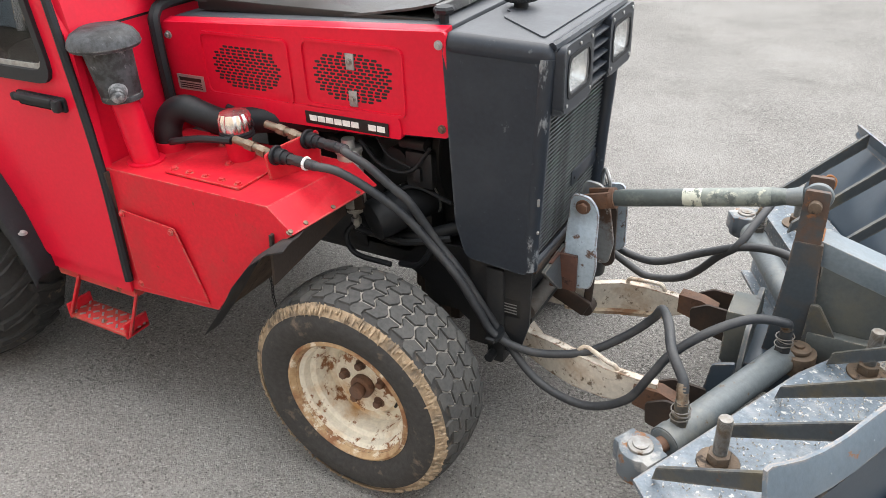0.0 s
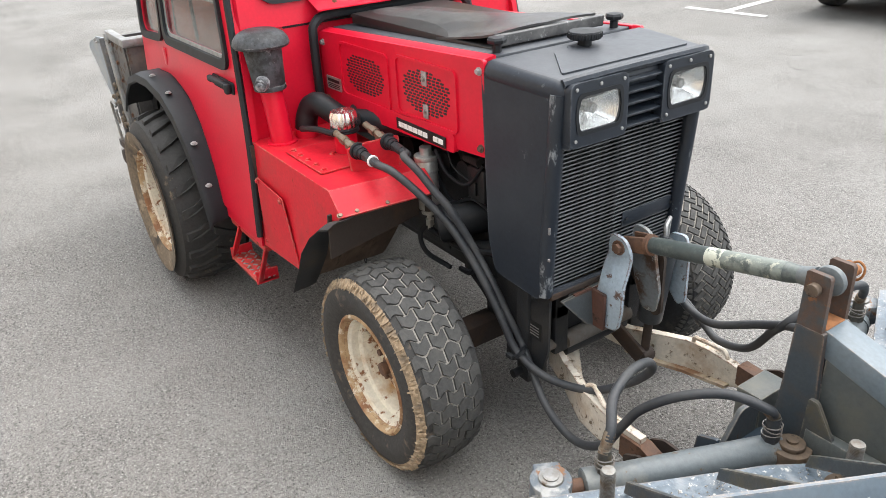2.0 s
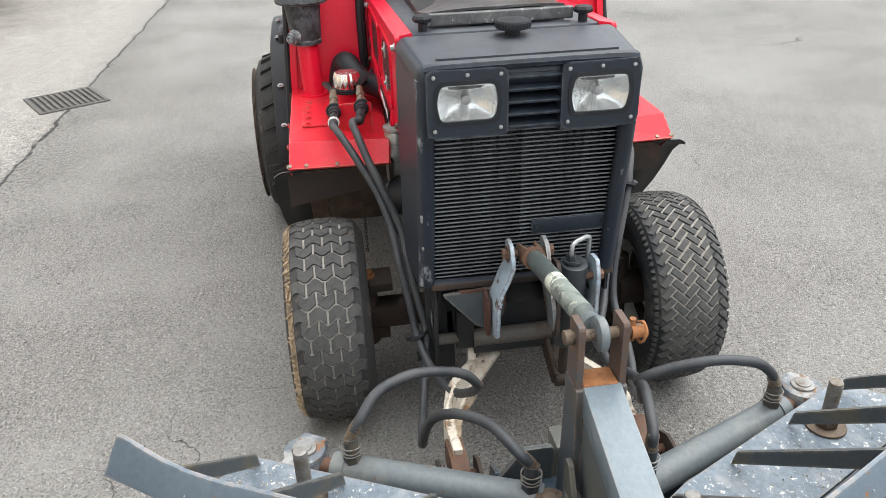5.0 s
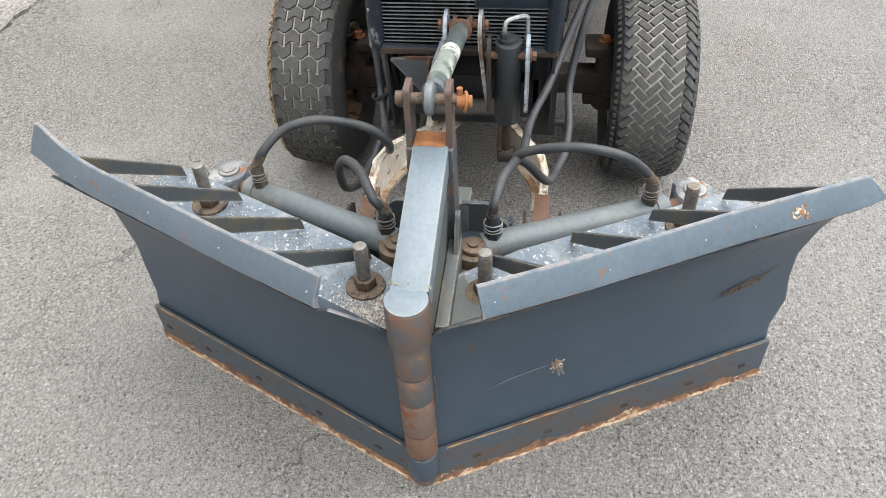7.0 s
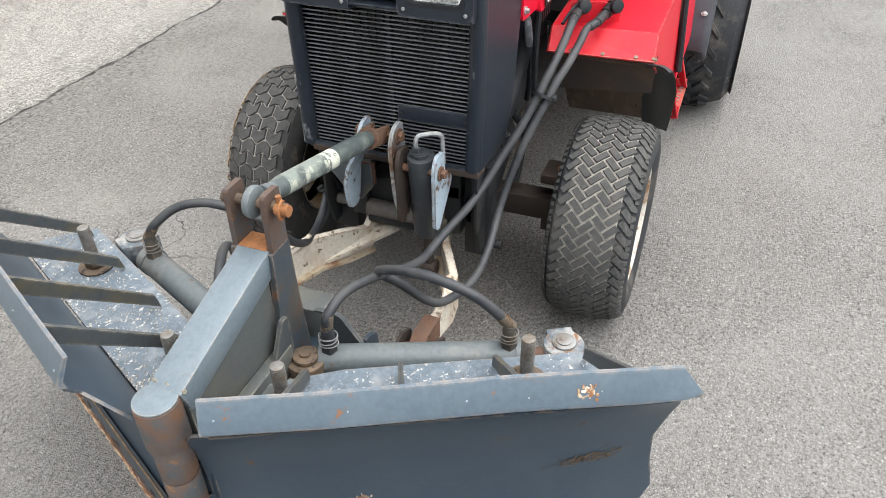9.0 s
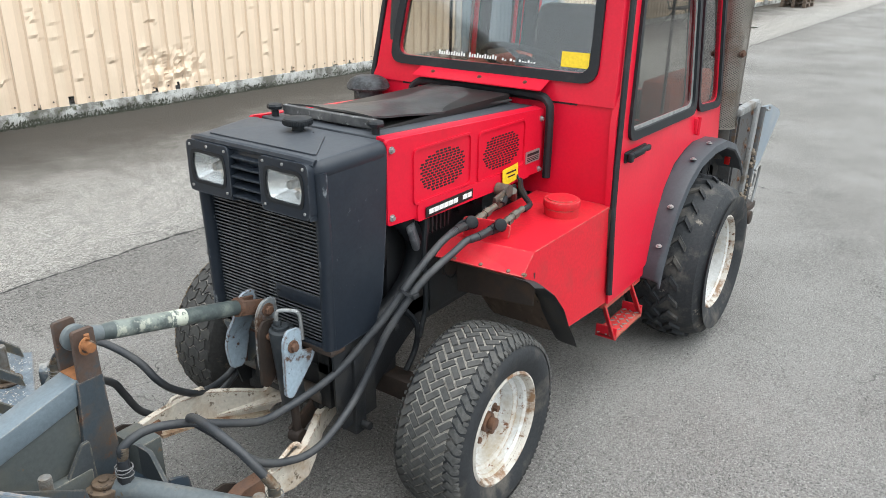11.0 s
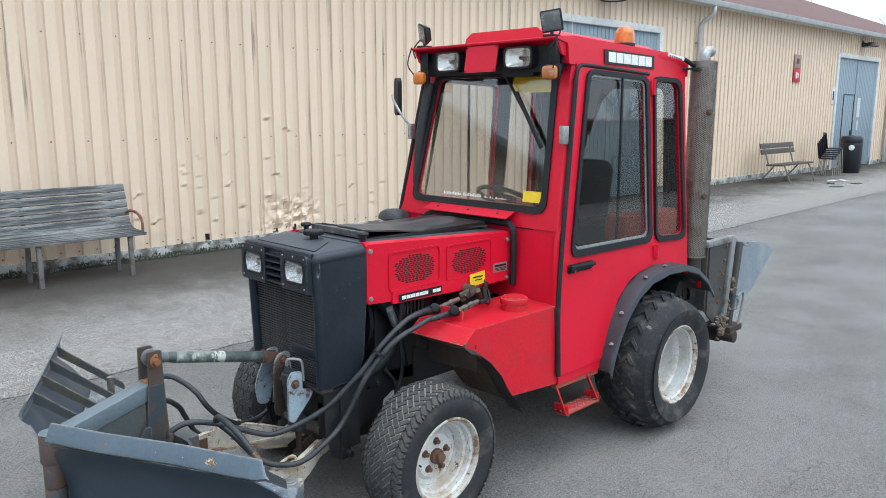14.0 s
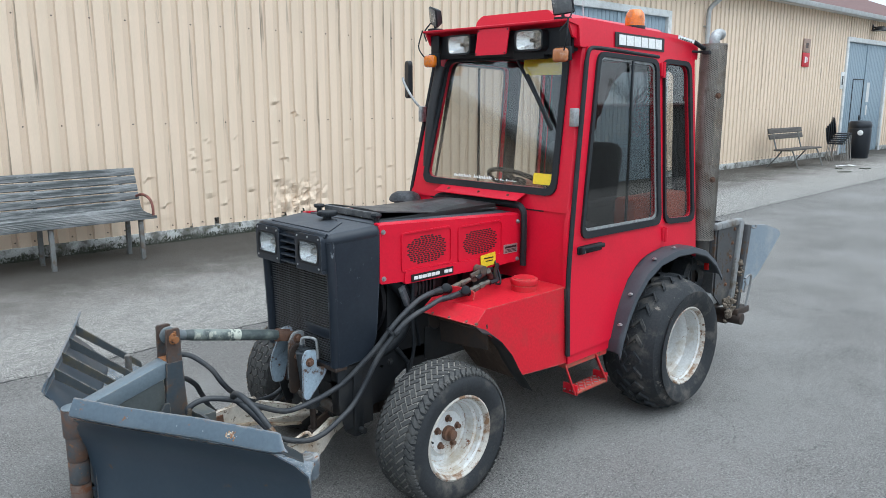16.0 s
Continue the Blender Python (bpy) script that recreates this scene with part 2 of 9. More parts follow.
dull_zinc = mat("dirty_galvanised_steel", (0.27, 0.275, 0.275), 0.55, 0.4, dirt=(0.15, 0.12, 0.09), dirt_at=(0.46, 0.66), dirt_scale=9, spots=(0.10, 0.065, 0.042), spots_at=(0.60, 0.66), spots_scale=18, bump=0.3)
spreader_metal = mat("stained_steel_sheet", (0.080, 0.080, 0.082), 0.5, 0.4, dirt=(0.16, 0.145, 0.125), dirt_at=(0.52, 0.72), dirt_scale=6, spots=(0.11, 0.07, 0.045), spots_at=(0.56, 0.63), spots_scale=10, bump=0.3)
dirt_mat = mat("caked_dirt", (0.16, 0.13, 0.10), 0.95, grain=0.4, bump=0.8, bump_scale=60)
wood_grey = mat("silvered_bench_wood", (0.235, 0.24, 0.24), 0.8, dirt=(0.050, 0.056, 0.056), dirt_at=(0.42, 0.58), dirt_scale=9, stretch=(0.22, 3, 3), spots=(0.46, 0.47, 0.47), spots_at=(0.62, 0.68), spots_scale=26, grain=0.5, grain_scale=60, bump=0.5, per_object=0.5)
wood_brown = mat("weathered_brown_wood", (0.16, 0.12, 0.09), 0.8, dirt=(0.08, 0.06, 0.05), dirt_at=(0.45, 0.7), dirt_scale=8, stretch=(0.25, 3, 3), grain=0.3, bump=0.4, per_object=0.5)
bench_metal = mat("brown_bench_metal", (0.075, 0.06, 0.055), 0.6, dirt=(0.16, 0.08, 0.05), dirt_at=(0.5, 0.75), dirt_scale=12, bump=0.2)
bench_leg = mat("dull_grey_bench_steel", (0.17, 0.175, 0.17), 0.6, 0.2, dirt=(0.14, 0.10, 0.07), dirt_at=(0.5, 0.7), dirt_scale=14, bump=0.2)
bench_rust = mat("flaking_red_brown_paint", (0.25, 0.085, 0.065), 0.7, dirt=(0.10, 0.06, 0.045), dirt_at=(0.45, 0.65), dirt_scale=18, bump=0.3)
weathered_board = mat("dark_weathered_board", (0.105, 0.095, 0.085), 0.85, dirt=(0.05, 0.045, 0.04), dirt_at=(0.45, 0.7), dirt_scale=8, stretch=(0.25, 3, 3), grain=0.35, bump=0.4, per_object=0.5)
concrete = mat("stained_concrete", (0.46, 0.46, 0.44), 0.9, dirt=(0.13, 0.125, 0.11), dirt_at=(0.44, 0.60), dirt_scale=4.5, spots=(0.075, 0.078, 0.05), spots_at=(0.56, 0.62), spots_scale=13, grain=0.25, bump=0.5)
moss = mat("dark_moss", (0.075, 0.080, 0.060), 0.95, grain=0.4, bump=0.6)
cladding = mat("cream_sheet_cladding", (0.785, 0.628, 0.474), 0.5, dirt=(0.68, 0.555, 0.41), dirt_at=(0.45, 0.8), dirt_scale=1.6, stretch=(2.5, 2.5, 0.25), grain=0.04, bump=0.04,
               spots=(0.36, 0.28, 0.20), spots_at=(0.70, 0.78), spots_scale=4)
# groove shading is put into the darker base; the dirt streaks are grime
cladding_groove = mat("shaded_grimy_groove", (0.70, 0.555, 0.415), 0.6, dirt=(0.20, 0.165, 0.12), dirt_at=(0.58, 0.74), dirt_scale=1.3, stretch=(11, 11, 0.45), grain=0.1, bump=0.1)
blue_door = mat("blue_grey_door_paint", (0.24, 0.31, 0.365), 0.5, dirt=(0.31, 0.365, 0.40), dirt_at=(0.45, 0.8), dirt_scale=3, stretch=(3, 3, 0.4), bump=0.1)
white_frame = mat("white_frame_paint", (0.66, 0.67, 0.66), 0.55, dirt=(0.45, 0.45, 0.43), dirt_at=(0.5, 0.8), dirt_scale=6)
gutter_mat = mat("grey_gutter_metal", (0.48, 0.49, 0.49), 0.45, 0.3, dirt=(0.35, 0.35, 0.34), dirt_at=(0.45, 0.8), dirt_scale=5)
roof_mat = mat("red_brown_roof_sheet", (0.14, 0.075, 0.068), 0.7, dirt=(0.20, 0.13, 0.12), dirt_at=(0.45, 0.8), dirt_scale=1.5, bump=0.2)
red_sign = mat("red_sign_face", (0.50, 0.02, 0.03), 0.5)
bin_mat = mat("dark_blue_black_bin", (0.011, 0.014, 0.020), 0.4, bump=0.05)
line_paint = mat("road_marking_paint", (0.62, 0.62, 0.60), 0.8, spots=(0.22, 0.22, 0.21), spots_at=(0.60, 0.66), spots_scale=20, bump=0.3)
car_paint = mat("dark_car_paint", (0.012, 0.014, 0.018), 0.25, coat=0.5, bump=0.0)
bark = mat("grey_bark", (0.10, 0.085, 0.07), 0.9, bump=0.4)
iron = mat("cast_iron", (0.10, 0.095, 0.09), 0.7, 0.4, dirt=(0.2, 0.18, 0.16), dirt_at=(0.5, 0.75), dirt_scale=20, bump=0.3)
paper = mat("white_paper", (0.62, 0.62, 0.60), 0.8)


def glass_mat(name, tint, rough=0.0, base=0.085):
    """Thin glazing: mostly clear, with real reflections."""
    m = bpy.data.materials.new(name)
    m.use_nodes = True
    nt = m.node_tree
    nt.nodes.clear()
    out = nt.nodes.new("ShaderNodeOutputMaterial")
    tr = nt.nodes.new("ShaderNodeBsdfTransparent")
    tr.inputs[0].default_value = (*tint, 1)
    gl = nt.nodes.new("ShaderNodeBsdfGlossy")
    gl.inputs["Roughness"].default_value = rough
    lw = node(nt, "ShaderNodeLayerWeight", Blend=0.5)
    pw = nt.nodes.new("ShaderNodeMath")
    pw.operation = "POWER"
    pw.inputs[1].default_value = 5.0
    nt.links.new(lw.outputs["Facing"], pw.inputs[0])
    fr = nt.nodes.new("ShaderNodeMapRange")
    fr.inputs[3].default_value, fr.inputs[4].default_value = base, 1.0
    nt.links.new(pw.outputs[0], fr.inputs[0])
    mx = nt.nodes.new("ShaderNodeMixShader")
    nt.links.new(fr.outputs[0], mx.inputs[0])
    nt.links.new(tr.outputs[0], mx.inputs[1])
    nt.links.new(gl.outputs[0], mx.inputs[2])
    nt.links.new(mx.outputs[0], out.inputs[0])
    return m


glass = glass_mat("cab_window_glass", (0.95, 0.96, 0.955))
glass_dark = glass_mat("tinted_side_glass", (0.66, 0.655, 0.64), base=0.085)
glass_side = glass_mat("lightly_tinted_glass", (0.80, 0.795, 0.78))
lens_glass = glass_mat("lamp_lens_glass", (0.97, 0.975, 0.975), 0.03)


def asphalt_mat():
    m = bpy.data.materials.new("worn_asphalt")
    m.use_nodes = True
    nt = m.node_tree
    bsdf = nt.nodes["Principled BSDF"]
    tc = nt.nodes.new("ShaderNodeTexCoord")

    def cloud(scale, detail=4.0, rough_=0.6):
        n = node(nt, "ShaderNodeTexNoise", Scale=scale, Detail=detail, Roughness=rough_)
        nt.links.new(tc.outputs["Object"], n.inputs[0])
        return n.outputs[0]

    def cells(scale):
        n = node(nt, "ShaderNodeTexVoronoi", Scale=scale)
        nt.links.new(tc.outputs["Object"], n.inputs[0])
        return n
    # a bed of crushed grit, two to eight millimetres across
    stone = cells(230.0)
    sep = nt.nodes.new("ShaderNodeSeparateColor")
    nt.links.new(stone.outputs["Color"], sep.inputs[0])
    colour = mixed(nt, ramp(nt, cloud(190.0, 4.0, 0.75), 0.39, 0.61), (0.061, 0.059, 0.056), (0.390, 0.376, 0.354))
    colour = mixed(nt, 0.30, colour, mixed(nt, ramp(nt, sep.outputs[0], 0.0, 1.0), (0.10, 0.099, 0.096), (0.34, 0.333, 0.318)))
    for scale, share, low, high in ((105.0, 0.42, 0.41, 0.59), (26.0, 0.16, 0.38, 0.64)):
        tone = mixed(nt, ramp(nt, cloud(scale, 4.0, 0.75), low, high), (0.066, 0.063, 0.060), (0.390, 0.375, 0.354))
        colour = mixed(nt, share, colour, tone)
    # coarser specks that stay visible from afar
    colour = mixed(nt, ramp(nt, cloud(64.0, 6.0, 0.8), 0.565, 0.62), colour, (0.072, 0.070, 0.067))
    colour = mixed(nt, ramp(nt, cloud(72.0, 6.0, 0.8), 0.57, 0.63), colour, (0.485, 0.466, 0.440))
    # clusters of open texture, a hand wide
    colour = mixed(nt, ramp(nt, cloud(22.0, 9.0, 0.78), 0.57, 0.85), colour, (0.16, 0.158, 0.155))
    colour = mixed(nt, ramp(nt, cloud(31.0, 9.0, 0.8), 0.56, 0.78), colour, (0.30, 0.294, 0.282))
    # scattered areas where dark pits stand open between the stones
    pit = nt.nodes.new("ShaderNodeMath")
    pit.operation = "MULTIPLY"
    nt.links.new(ramp(nt, cloud(1.9, 8.0, 0.7), 0.40, 0.54), pit.inputs[0])
    nt.links.new(ramp(nt, cloud(95.0, 4.0, 0.7), 0.57, 0.62), pit.inputs[1])
    colour = mixed(nt, pit.outputs[0], colour, (0.035, 0.035, 0.036))
    gap_ = nt.nodes.new("ShaderNodeMath")
    gap_.operation = "MULTIPLY"
    nt.links.new(ramp(nt, cloud(1.6, 6.0, 0.7), 0.55, 0.63), gap_.inputs[0])
    nt.links.new(ramp(nt, cloud(70.0, 4.0, 0.75), 0.53, 0.59), gap_.inputs[1])
    colour = mixed(nt, gap_.outputs[0], colour, (0.050, 0.048, 0.046))
    # broad patches, worn pale or damp
    colour = mixed(nt, ramp(nt, cloud(0.7, 6.0, 0.6), 0.42, 0.95), colour, (0.36, 0.352, 0.338))
    colour = mixed(nt, ramp(nt, cloud(2.3, 7.0, 0.7), 0.66, 0.98), colour, (0.15, 0.148, 0.145))
    # fine cracks
    crack = node(nt, "ShaderNodeTexVoronoi", Scale=0.8)
    crack.feature = "DISTANCE_TO_EDGE"
    warp = node(nt, "ShaderNodeTexNoise", Scale=1.7, Detail=6.0)
    nt.links.new(tc.outputs["Object"], warp.inputs[0])
    add = nt.nodes.new("ShaderNodeVectorMath")
    add.operation = "MULTIPLY_ADD"
    add.inputs[1].default_value = (0.9, 0.9, 0)
    nt.links.new(warp.outputs["Color"], add.inputs[0])
    nt.links.new(tc.outputs["Object"], add.inputs[2])
    nt.links.new(add.outputs[0], crack.inputs[0])
    line = ramp(nt, crack.outputs["Distance"], 0.003, 0.0)
    gate = nt.nodes.new("ShaderNodeMath")
    gate.operation = "MULTIPLY"
    nt.links.new(line, gate.inputs[0])
    nt.links.new(ramp(nt, cloud(0.55), 0.53, 0.64), gate.inputs[1])
    colour = mixed(nt, gate.outputs[0], colour, (0.05, 0.05, 0.05))
    # the older strip along the building, browner and paler, beyond a sealed joint
    xyz = nt.nodes.new("ShaderNodeSeparateXYZ")
    nt.links.new(tc.outputs["Object"], xyz.inputs[0])
    edge = nt.nodes.new("ShaderNodeMath")
    edge.operation = "MULTIPLY_ADD"
    edge.inputs[1].default_value = 0.16
    nt.links.new(cloud(3.0, 6.0), edge.inputs[0])
    nt.links.new(xyz.outputs[1], edge.inputs[2])
    strip = ramp(nt, edge.outputs[0], -2.18, -2.24)
    old = mixed(nt, ramp(nt, sep.outputs[0], 0.1, 0.9), (0.60, 0.58, 0.545), (0.15, 0.142, 0.13))
    old = mixed(nt, ramp(nt, cloud(70.0, 4.0, 0.7), 0.54, 0.62), old, (0.10, 0.094, 0.087))
    old = mixed(nt, ramp(nt, cloud(9.0, 8.0, 0.8), 0.50, 0.66), old, (0.21, 0.205, 0.195))
    # the strip turns darker and browner towards the wall, with a noisy edge
    wall_sum = nt.nodes.new("ShaderNodeMath")
    wall_sum.operation = "MULTIPLY_ADD"
    wall_sum.inputs[1].default_value = -2.6
    nt.links.new(cloud(1.1, 8.0, 0.7), wall_sum.inputs[0])
    nt.links.new(xyz.outputs[1], wall_sum.inputs[2])
    wall_tint = ramp(nt, wall_sum.outputs[0], -4.5, -6.1)
    old = mixed(nt, wall_tint, old, (0.125, 0.115, 0.102))
    colour = mixed(nt, strip, colour, old)
    ab = nt.nodes.new("ShaderNodeMath")
    ab.operation = "COMPARE"
    ab.inputs[1].default_value, ab.inputs[2].default_value = -2.20, 0.011
    nt.links.new(edge.outputs[0], ab.inputs[0])
    broken = nt.nodes.new("ShaderNodeMath")
    broken.operation = "MULTIPLY"
    nt.links.new(ab.outputs[0], broken.inputs[0])
    nt.links.new(ramp(nt, cloud(14.0, 8.0, 0.8), 0.40, 0.54), broken.inputs[1])
    colour = mixed(nt, broken.outputs[0], colour, (0.05, 0.05, 0.05))
    # crumbled dark margin on the yard side of the joint
    margin = nt.nodes.new("ShaderNodeMath")
    margin.operation = "MULTIPLY"
    nt.links.new(ramp(nt, edge.outputs[0], -1.75, -2.16), margin.inputs[0])
    nt.links.new(ramp(nt, cloud(40.0, 8.0, 0.8), 0.50, 0.60), margin.inputs[1])
    stay = nt.nodes.new("ShaderNodeMath")
    stay.operation = "MULTIPLY"
    nt.links.new(margin.outputs[0], stay.inputs[0])
    nt.links.new(ramp(nt, edge.outputs[0], -2.5, -2.2), stay.inputs[1])
    colour = mixed(nt, stay.outputs[0], colour, (0.055, 0.053, 0.05))
    # open pits and bright chips between the stones, ragged in outline
    colour = mixed(nt, ramp(nt, cloud(120.0, 3.0, 0.65), 0.60, 0.66), colour, (0.058, 0.056, 0.054))
    colour = mixed(nt, ramp(nt, cloud(130.0, 3.0, 0.65), 0.605, 0.67), colour, (0.50, 0.488, 0.468))
    colour = mixed(nt, broken.outputs[0], colour, (0.05, 0.05, 0.05))
    far_dark = nt.nodes.new("ShaderNodeMath")
    far_dark.operation = "MULTIPLY"
    nt.links.new(ramp(nt, cloud(30.0, 7.0, 0.8), 0.56, 0.68), far_dark.inputs[0])
    far_dark.inputs[1].default_value = 0.55
    colour = mixed(nt, far_dark.outputs[0], colour, (0.075, 0.072, 0.068))
    # a dark brown tint that grows towards the foot of the wall, edge broken by noise
    wall_brown = nt.nodes.new("ShaderNodeMath")
    wall_brown.operation = "MULTIPLY"
    nt.links.new(ramp(nt, wall_sum.outputs[0], -5.1, -6.5), wall_brown.inputs[0])
    wall_brown.inputs[1].default_value = 0.62
    colour = mixed(nt, wall_brown.outputs[0], colour, (0.050, 0.046, 0.040))
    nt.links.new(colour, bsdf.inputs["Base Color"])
    bsdf.inputs["Roughness"].default_value = 0.9
    bsdf.inputs["Specular IOR Level"].default_value = 0.18
    b = node(nt, "ShaderNodeBump", Strength=0.9, Distance=0.006)
    h = nt.nodes.new("ShaderNodeMath")
    nt.links.new(cloud(180.0, 4.0, 0.7), h.inputs[0])
    nt.links.new(stone.outputs["Distance"], h.inputs[1])
    nt.links.new(h.outputs[0], b.inputs["Height"])
    nt.links.new(b.outputs[0], bsdf.inputs["Normal"])
    return m


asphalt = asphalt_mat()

flood_glass = mat("dusty_lamp_glass", (0.17, 0.178, 0.185), 0.15, 0.3, dirt=(0.36, 0.365, 0.36), dirt_at=(0.5, 0.72), dirt_scale=16, bump=0.15, bump_scale=60)

# ---------------------------------------------------------------- mesh helpers


STUFF = ("core_fin", "grit", "lettering", "window_lettering", "vent_slot", "dried_mud", "tread_pattern", "tread", "filter_print", "type_print", "paint_chip", "rust_patch", "bird_dropping", "weld", "caked_dirt", "mud", "guard_mesh", "lens_flute", "rust_seam")


def part(name, bm, material, parent=None, label="", smooth=35, at=None):
    """Links a bmesh as one mesh object under a thing or a part; materials: one or a list."""
    me = bpy.data.meshes.new(name)
    bmesh.ops.recalc_face_normals(bm, faces=bm.faces[:])
    bm.to_mesh(me)
    bm.free()
    for m in (material if isinstance(material, (list, tuple)) else [material]):
        me.materials.append(m)
    if smooth:
        for p in me.polygons:
            p.use_smooth = True
        me.set_sharp_from_angle(angle=radians(smooth))
    ob = new(name, me)
    if parent is not None:
        ob.parent = parent
    if at is not None:
        ob.matrix_basis = at
    if label:
        ob["label"] = label
    if name in STUFF:
        ob["kind"] = "stuff"
    return ob


def thing(name, label, category, at=None, group="", kind=""):
    ob = new(name)
    ob.empty_display_size = 0.1
    if at is not None:
        ob.matrix_basis = at
    return tagged(ob, label, category, group, kind)


def shared(name, source, parent, at, label=""):
    """A further piece on the mesh of another."""
    ob = new(name, source.data)
    ob.parent = parent
    ob.matrix_basis = at
    if label:
        ob["label"] = label
    return ob


def absorb(bm, other, mi=None):
    """Adds a bmesh to bm and frees it."""
    tmp = bpy.data.meshes.new("tmp")
    if mi is not None:
        for f in other.faces:
            f.material_index = mi
    other.to_mesh(tmp)
    other.free()
    bm.from_mesh(tmp)
    bpy.data.meshes.remove(tmp)
    return bm


def joined(*bms):
    out = bmesh.new()
    for b in bms:
        absorb(out, b)
    return out


def bx(x0, x1, y0, y1, z0, z1, bev=0.0, seg=2):
    bm = bmesh.new()
    bmesh.ops.create_cube(bm, size=1)
    for v in bm.verts:
        v.co = Vector(((x0 + x1) / 2 + v.co.x * (x1 - x0), (y0 + y1) / 2 + v.co.y * (y1 - y0), (z0 + z1) / 2 + v.co.z * (z1 - z0)))
    if bev:
        bmesh.ops.bevel(bm, geom=bm.edges[:], offset=bev, segments=seg, affect="EDGES", profile=0.5)
    return bm


def moved(bm, m):
    bmesh.ops.transform(bm, matrix=m, verts=bm.verts[:])
    return bm


def basis(p, way):
    """A matrix at p whose z axis runs along way."""
    return Matrix.Translation(p) @ Vector(way).to_track_quat("Z", "Y").to_matrix().to_4x4()


def cyl(p0, p1, r, r1=None, seg=16, bev=0.0):
    p0, p1 = Vector(p0), Vector(p1)
    length = (p1 - p0).length
    bm = bmesh.new()
    bmesh.ops.create_cone(bm, cap_ends=True, segments=seg, radius1=r, radius2=r if r1 is None else r1, depth=length)
    if bev:
        edges = [e for e in bm.edges if abs(e.verts[0].co.z - e.verts[1].co.z) < 1e-6]
        bmesh.ops.bevel(bm, geom=edges, offset=bev, segments=2, affect="EDGES", profile=0.5)
    bmesh.ops.translate(bm, vec=(0, 0, length / 2), verts=bm.verts[:])
    return moved(bm, basis(p0, p1 - p0))


def beam(p0, p1, w, h, up=(0, 0, 1), bev=0.003):
    """A square bar from p0 to p1, w wide and h high."""
    p0, p1 = Vector(p0), Vector(p1)
    z = (p1 - p0).normalized()
    x = Vector(up).cross(z).normalized()
    y = z.cross(x)
    bm = bx(-w / 2, w / 2, -h / 2, h / 2, 0, (p1 - p0).length, bev)
    m = Matrix((x, y, z)).transposed().to_4x4()
    return moved(bm, Matrix.Translation(p0) @ m)


def glide(points, steps=8):
    """A smooth line through points."""
    p = [Vector(q) for q in points]
    p = [p[0] * 2 - p[1]] + p + [p[-1] * 2 - p[-2]]
    out = []
    for i in range(1, len(p) - 2):
        for k in range(steps):
            t = k / steps
            out.append(0.5 * (2 * p[i] + (p[i + 1] - p[i - 1]) * t + (2 * p[i - 1] - 5 * p[i] + 4 * p[i + 1] - p[i + 2]) * t * t + (3 * p[i] - p[i - 1] - 3 * p[i + 1] + p[i + 2]) * t ** 3))
    out.append(p[-2])
    return out


def tube(points, r, seg=10, steps=8, smooth=True, taper=1.0):
    line = glide(points, steps) if smooth else [Vector(q) for q in points]
    bm = bmesh.new()
    rings, side = [], None
    for i, q in enumerate(line):
        way = (line[min(i + 1, len(line) - 1)] - line[max(i - 1, 0)]).normalized()
        if side is None:
            side = way.orthogonal().normalized()
        side = (side - way * side.dot(way)).normalized()
        other = way.cross(side)
        rr = r * (1 + (taper - 1) * i / (len(line) - 1))
        rings.append([bm.verts.new(q + (side * math.cos(a) + other * math.sin(a)) * rr) for a in (2 * math.pi * k / seg for k in range(seg))])
    for a, b in zip(rings, rings[1:]):
        for k in range(seg):
            bm.faces.new((a[k], a[(k + 1) % seg], b[(k + 1) % seg], b[k]))
    bm.faces.new(rings[0])
    bm.faces.new(rings[-1])
    return bm


def lathe(profile, seg=48, closed=False):
    """Turns (radius, y) pairs round the y axis."""
    bm = bmesh.new()
    rings = []
    for r, y in profile:
        rings.append([bm.verts.new((r * math.cos(a), y, r * math.sin(a))) for a in (2 * math.pi * k / seg for k in range(seg))])
    pairs = list(zip(rings, rings[1:])) + ([(rings[-1], rings[0])] if closed else [])
    for a, b in pairs:
        for k in range(seg):
            bm.faces.new((a[k], a[(k + 1) % seg], b[(k + 1) % seg], b[k]))
    return bm


def sheet(outer, holes, thick, place, cuts=0):
    """A flat plate with holes, outlined in (u, v), laid into space by place(u, v, w) where w runs from 0 to thick."""
    bm = bmesh.new()
    edges = []
    for loop in [outer] + list(holes):
        vs = [bm.verts.new((u, v, 0)) for u, v in loop]
        edges += [bm.edges.new((vs[i], vs[(i + 1) % len(vs)])) for i in range(len(vs))]
    bmesh.ops.triangle_fill(bm, use_beauty=True, use_dissolve=False, edges=edges)
    geo = bmesh.ops.extrude_face_region(bm, geom=bm.faces[:])
    for v in (g for g in geo["geom"] if isinstance(g, bmesh.types.BMVert)):
        v.co.z = thick
    for v in bm.verts:
        v.co = Vector(place(*v.co))
    return bm


def rounded(x0, x1, y0, y1, r, n=5):
    """A rounded rectangle's outline; r: one radius or four (from x0, y0 on, anticlockwise)."""
    rs = r if isinstance(r, (list, tuple)) else (r,) * 4
    out = []
    for (cx, cy, a0), q in zip(((x0, y0, 180), (x1, y0, 270), (x1, y1, 0), (x0, y1, 90)), rs):
        ox = cx + q if cx == x0 else cx - q
        oy = cy + q if cy == y0 else cy - q
        out += [(ox + q * math.cos(radians(a0 + 90 * k / n)), oy + q * math.sin(radians(a0 + 90 * k / n))) for k in range(n + 1)]
    return out


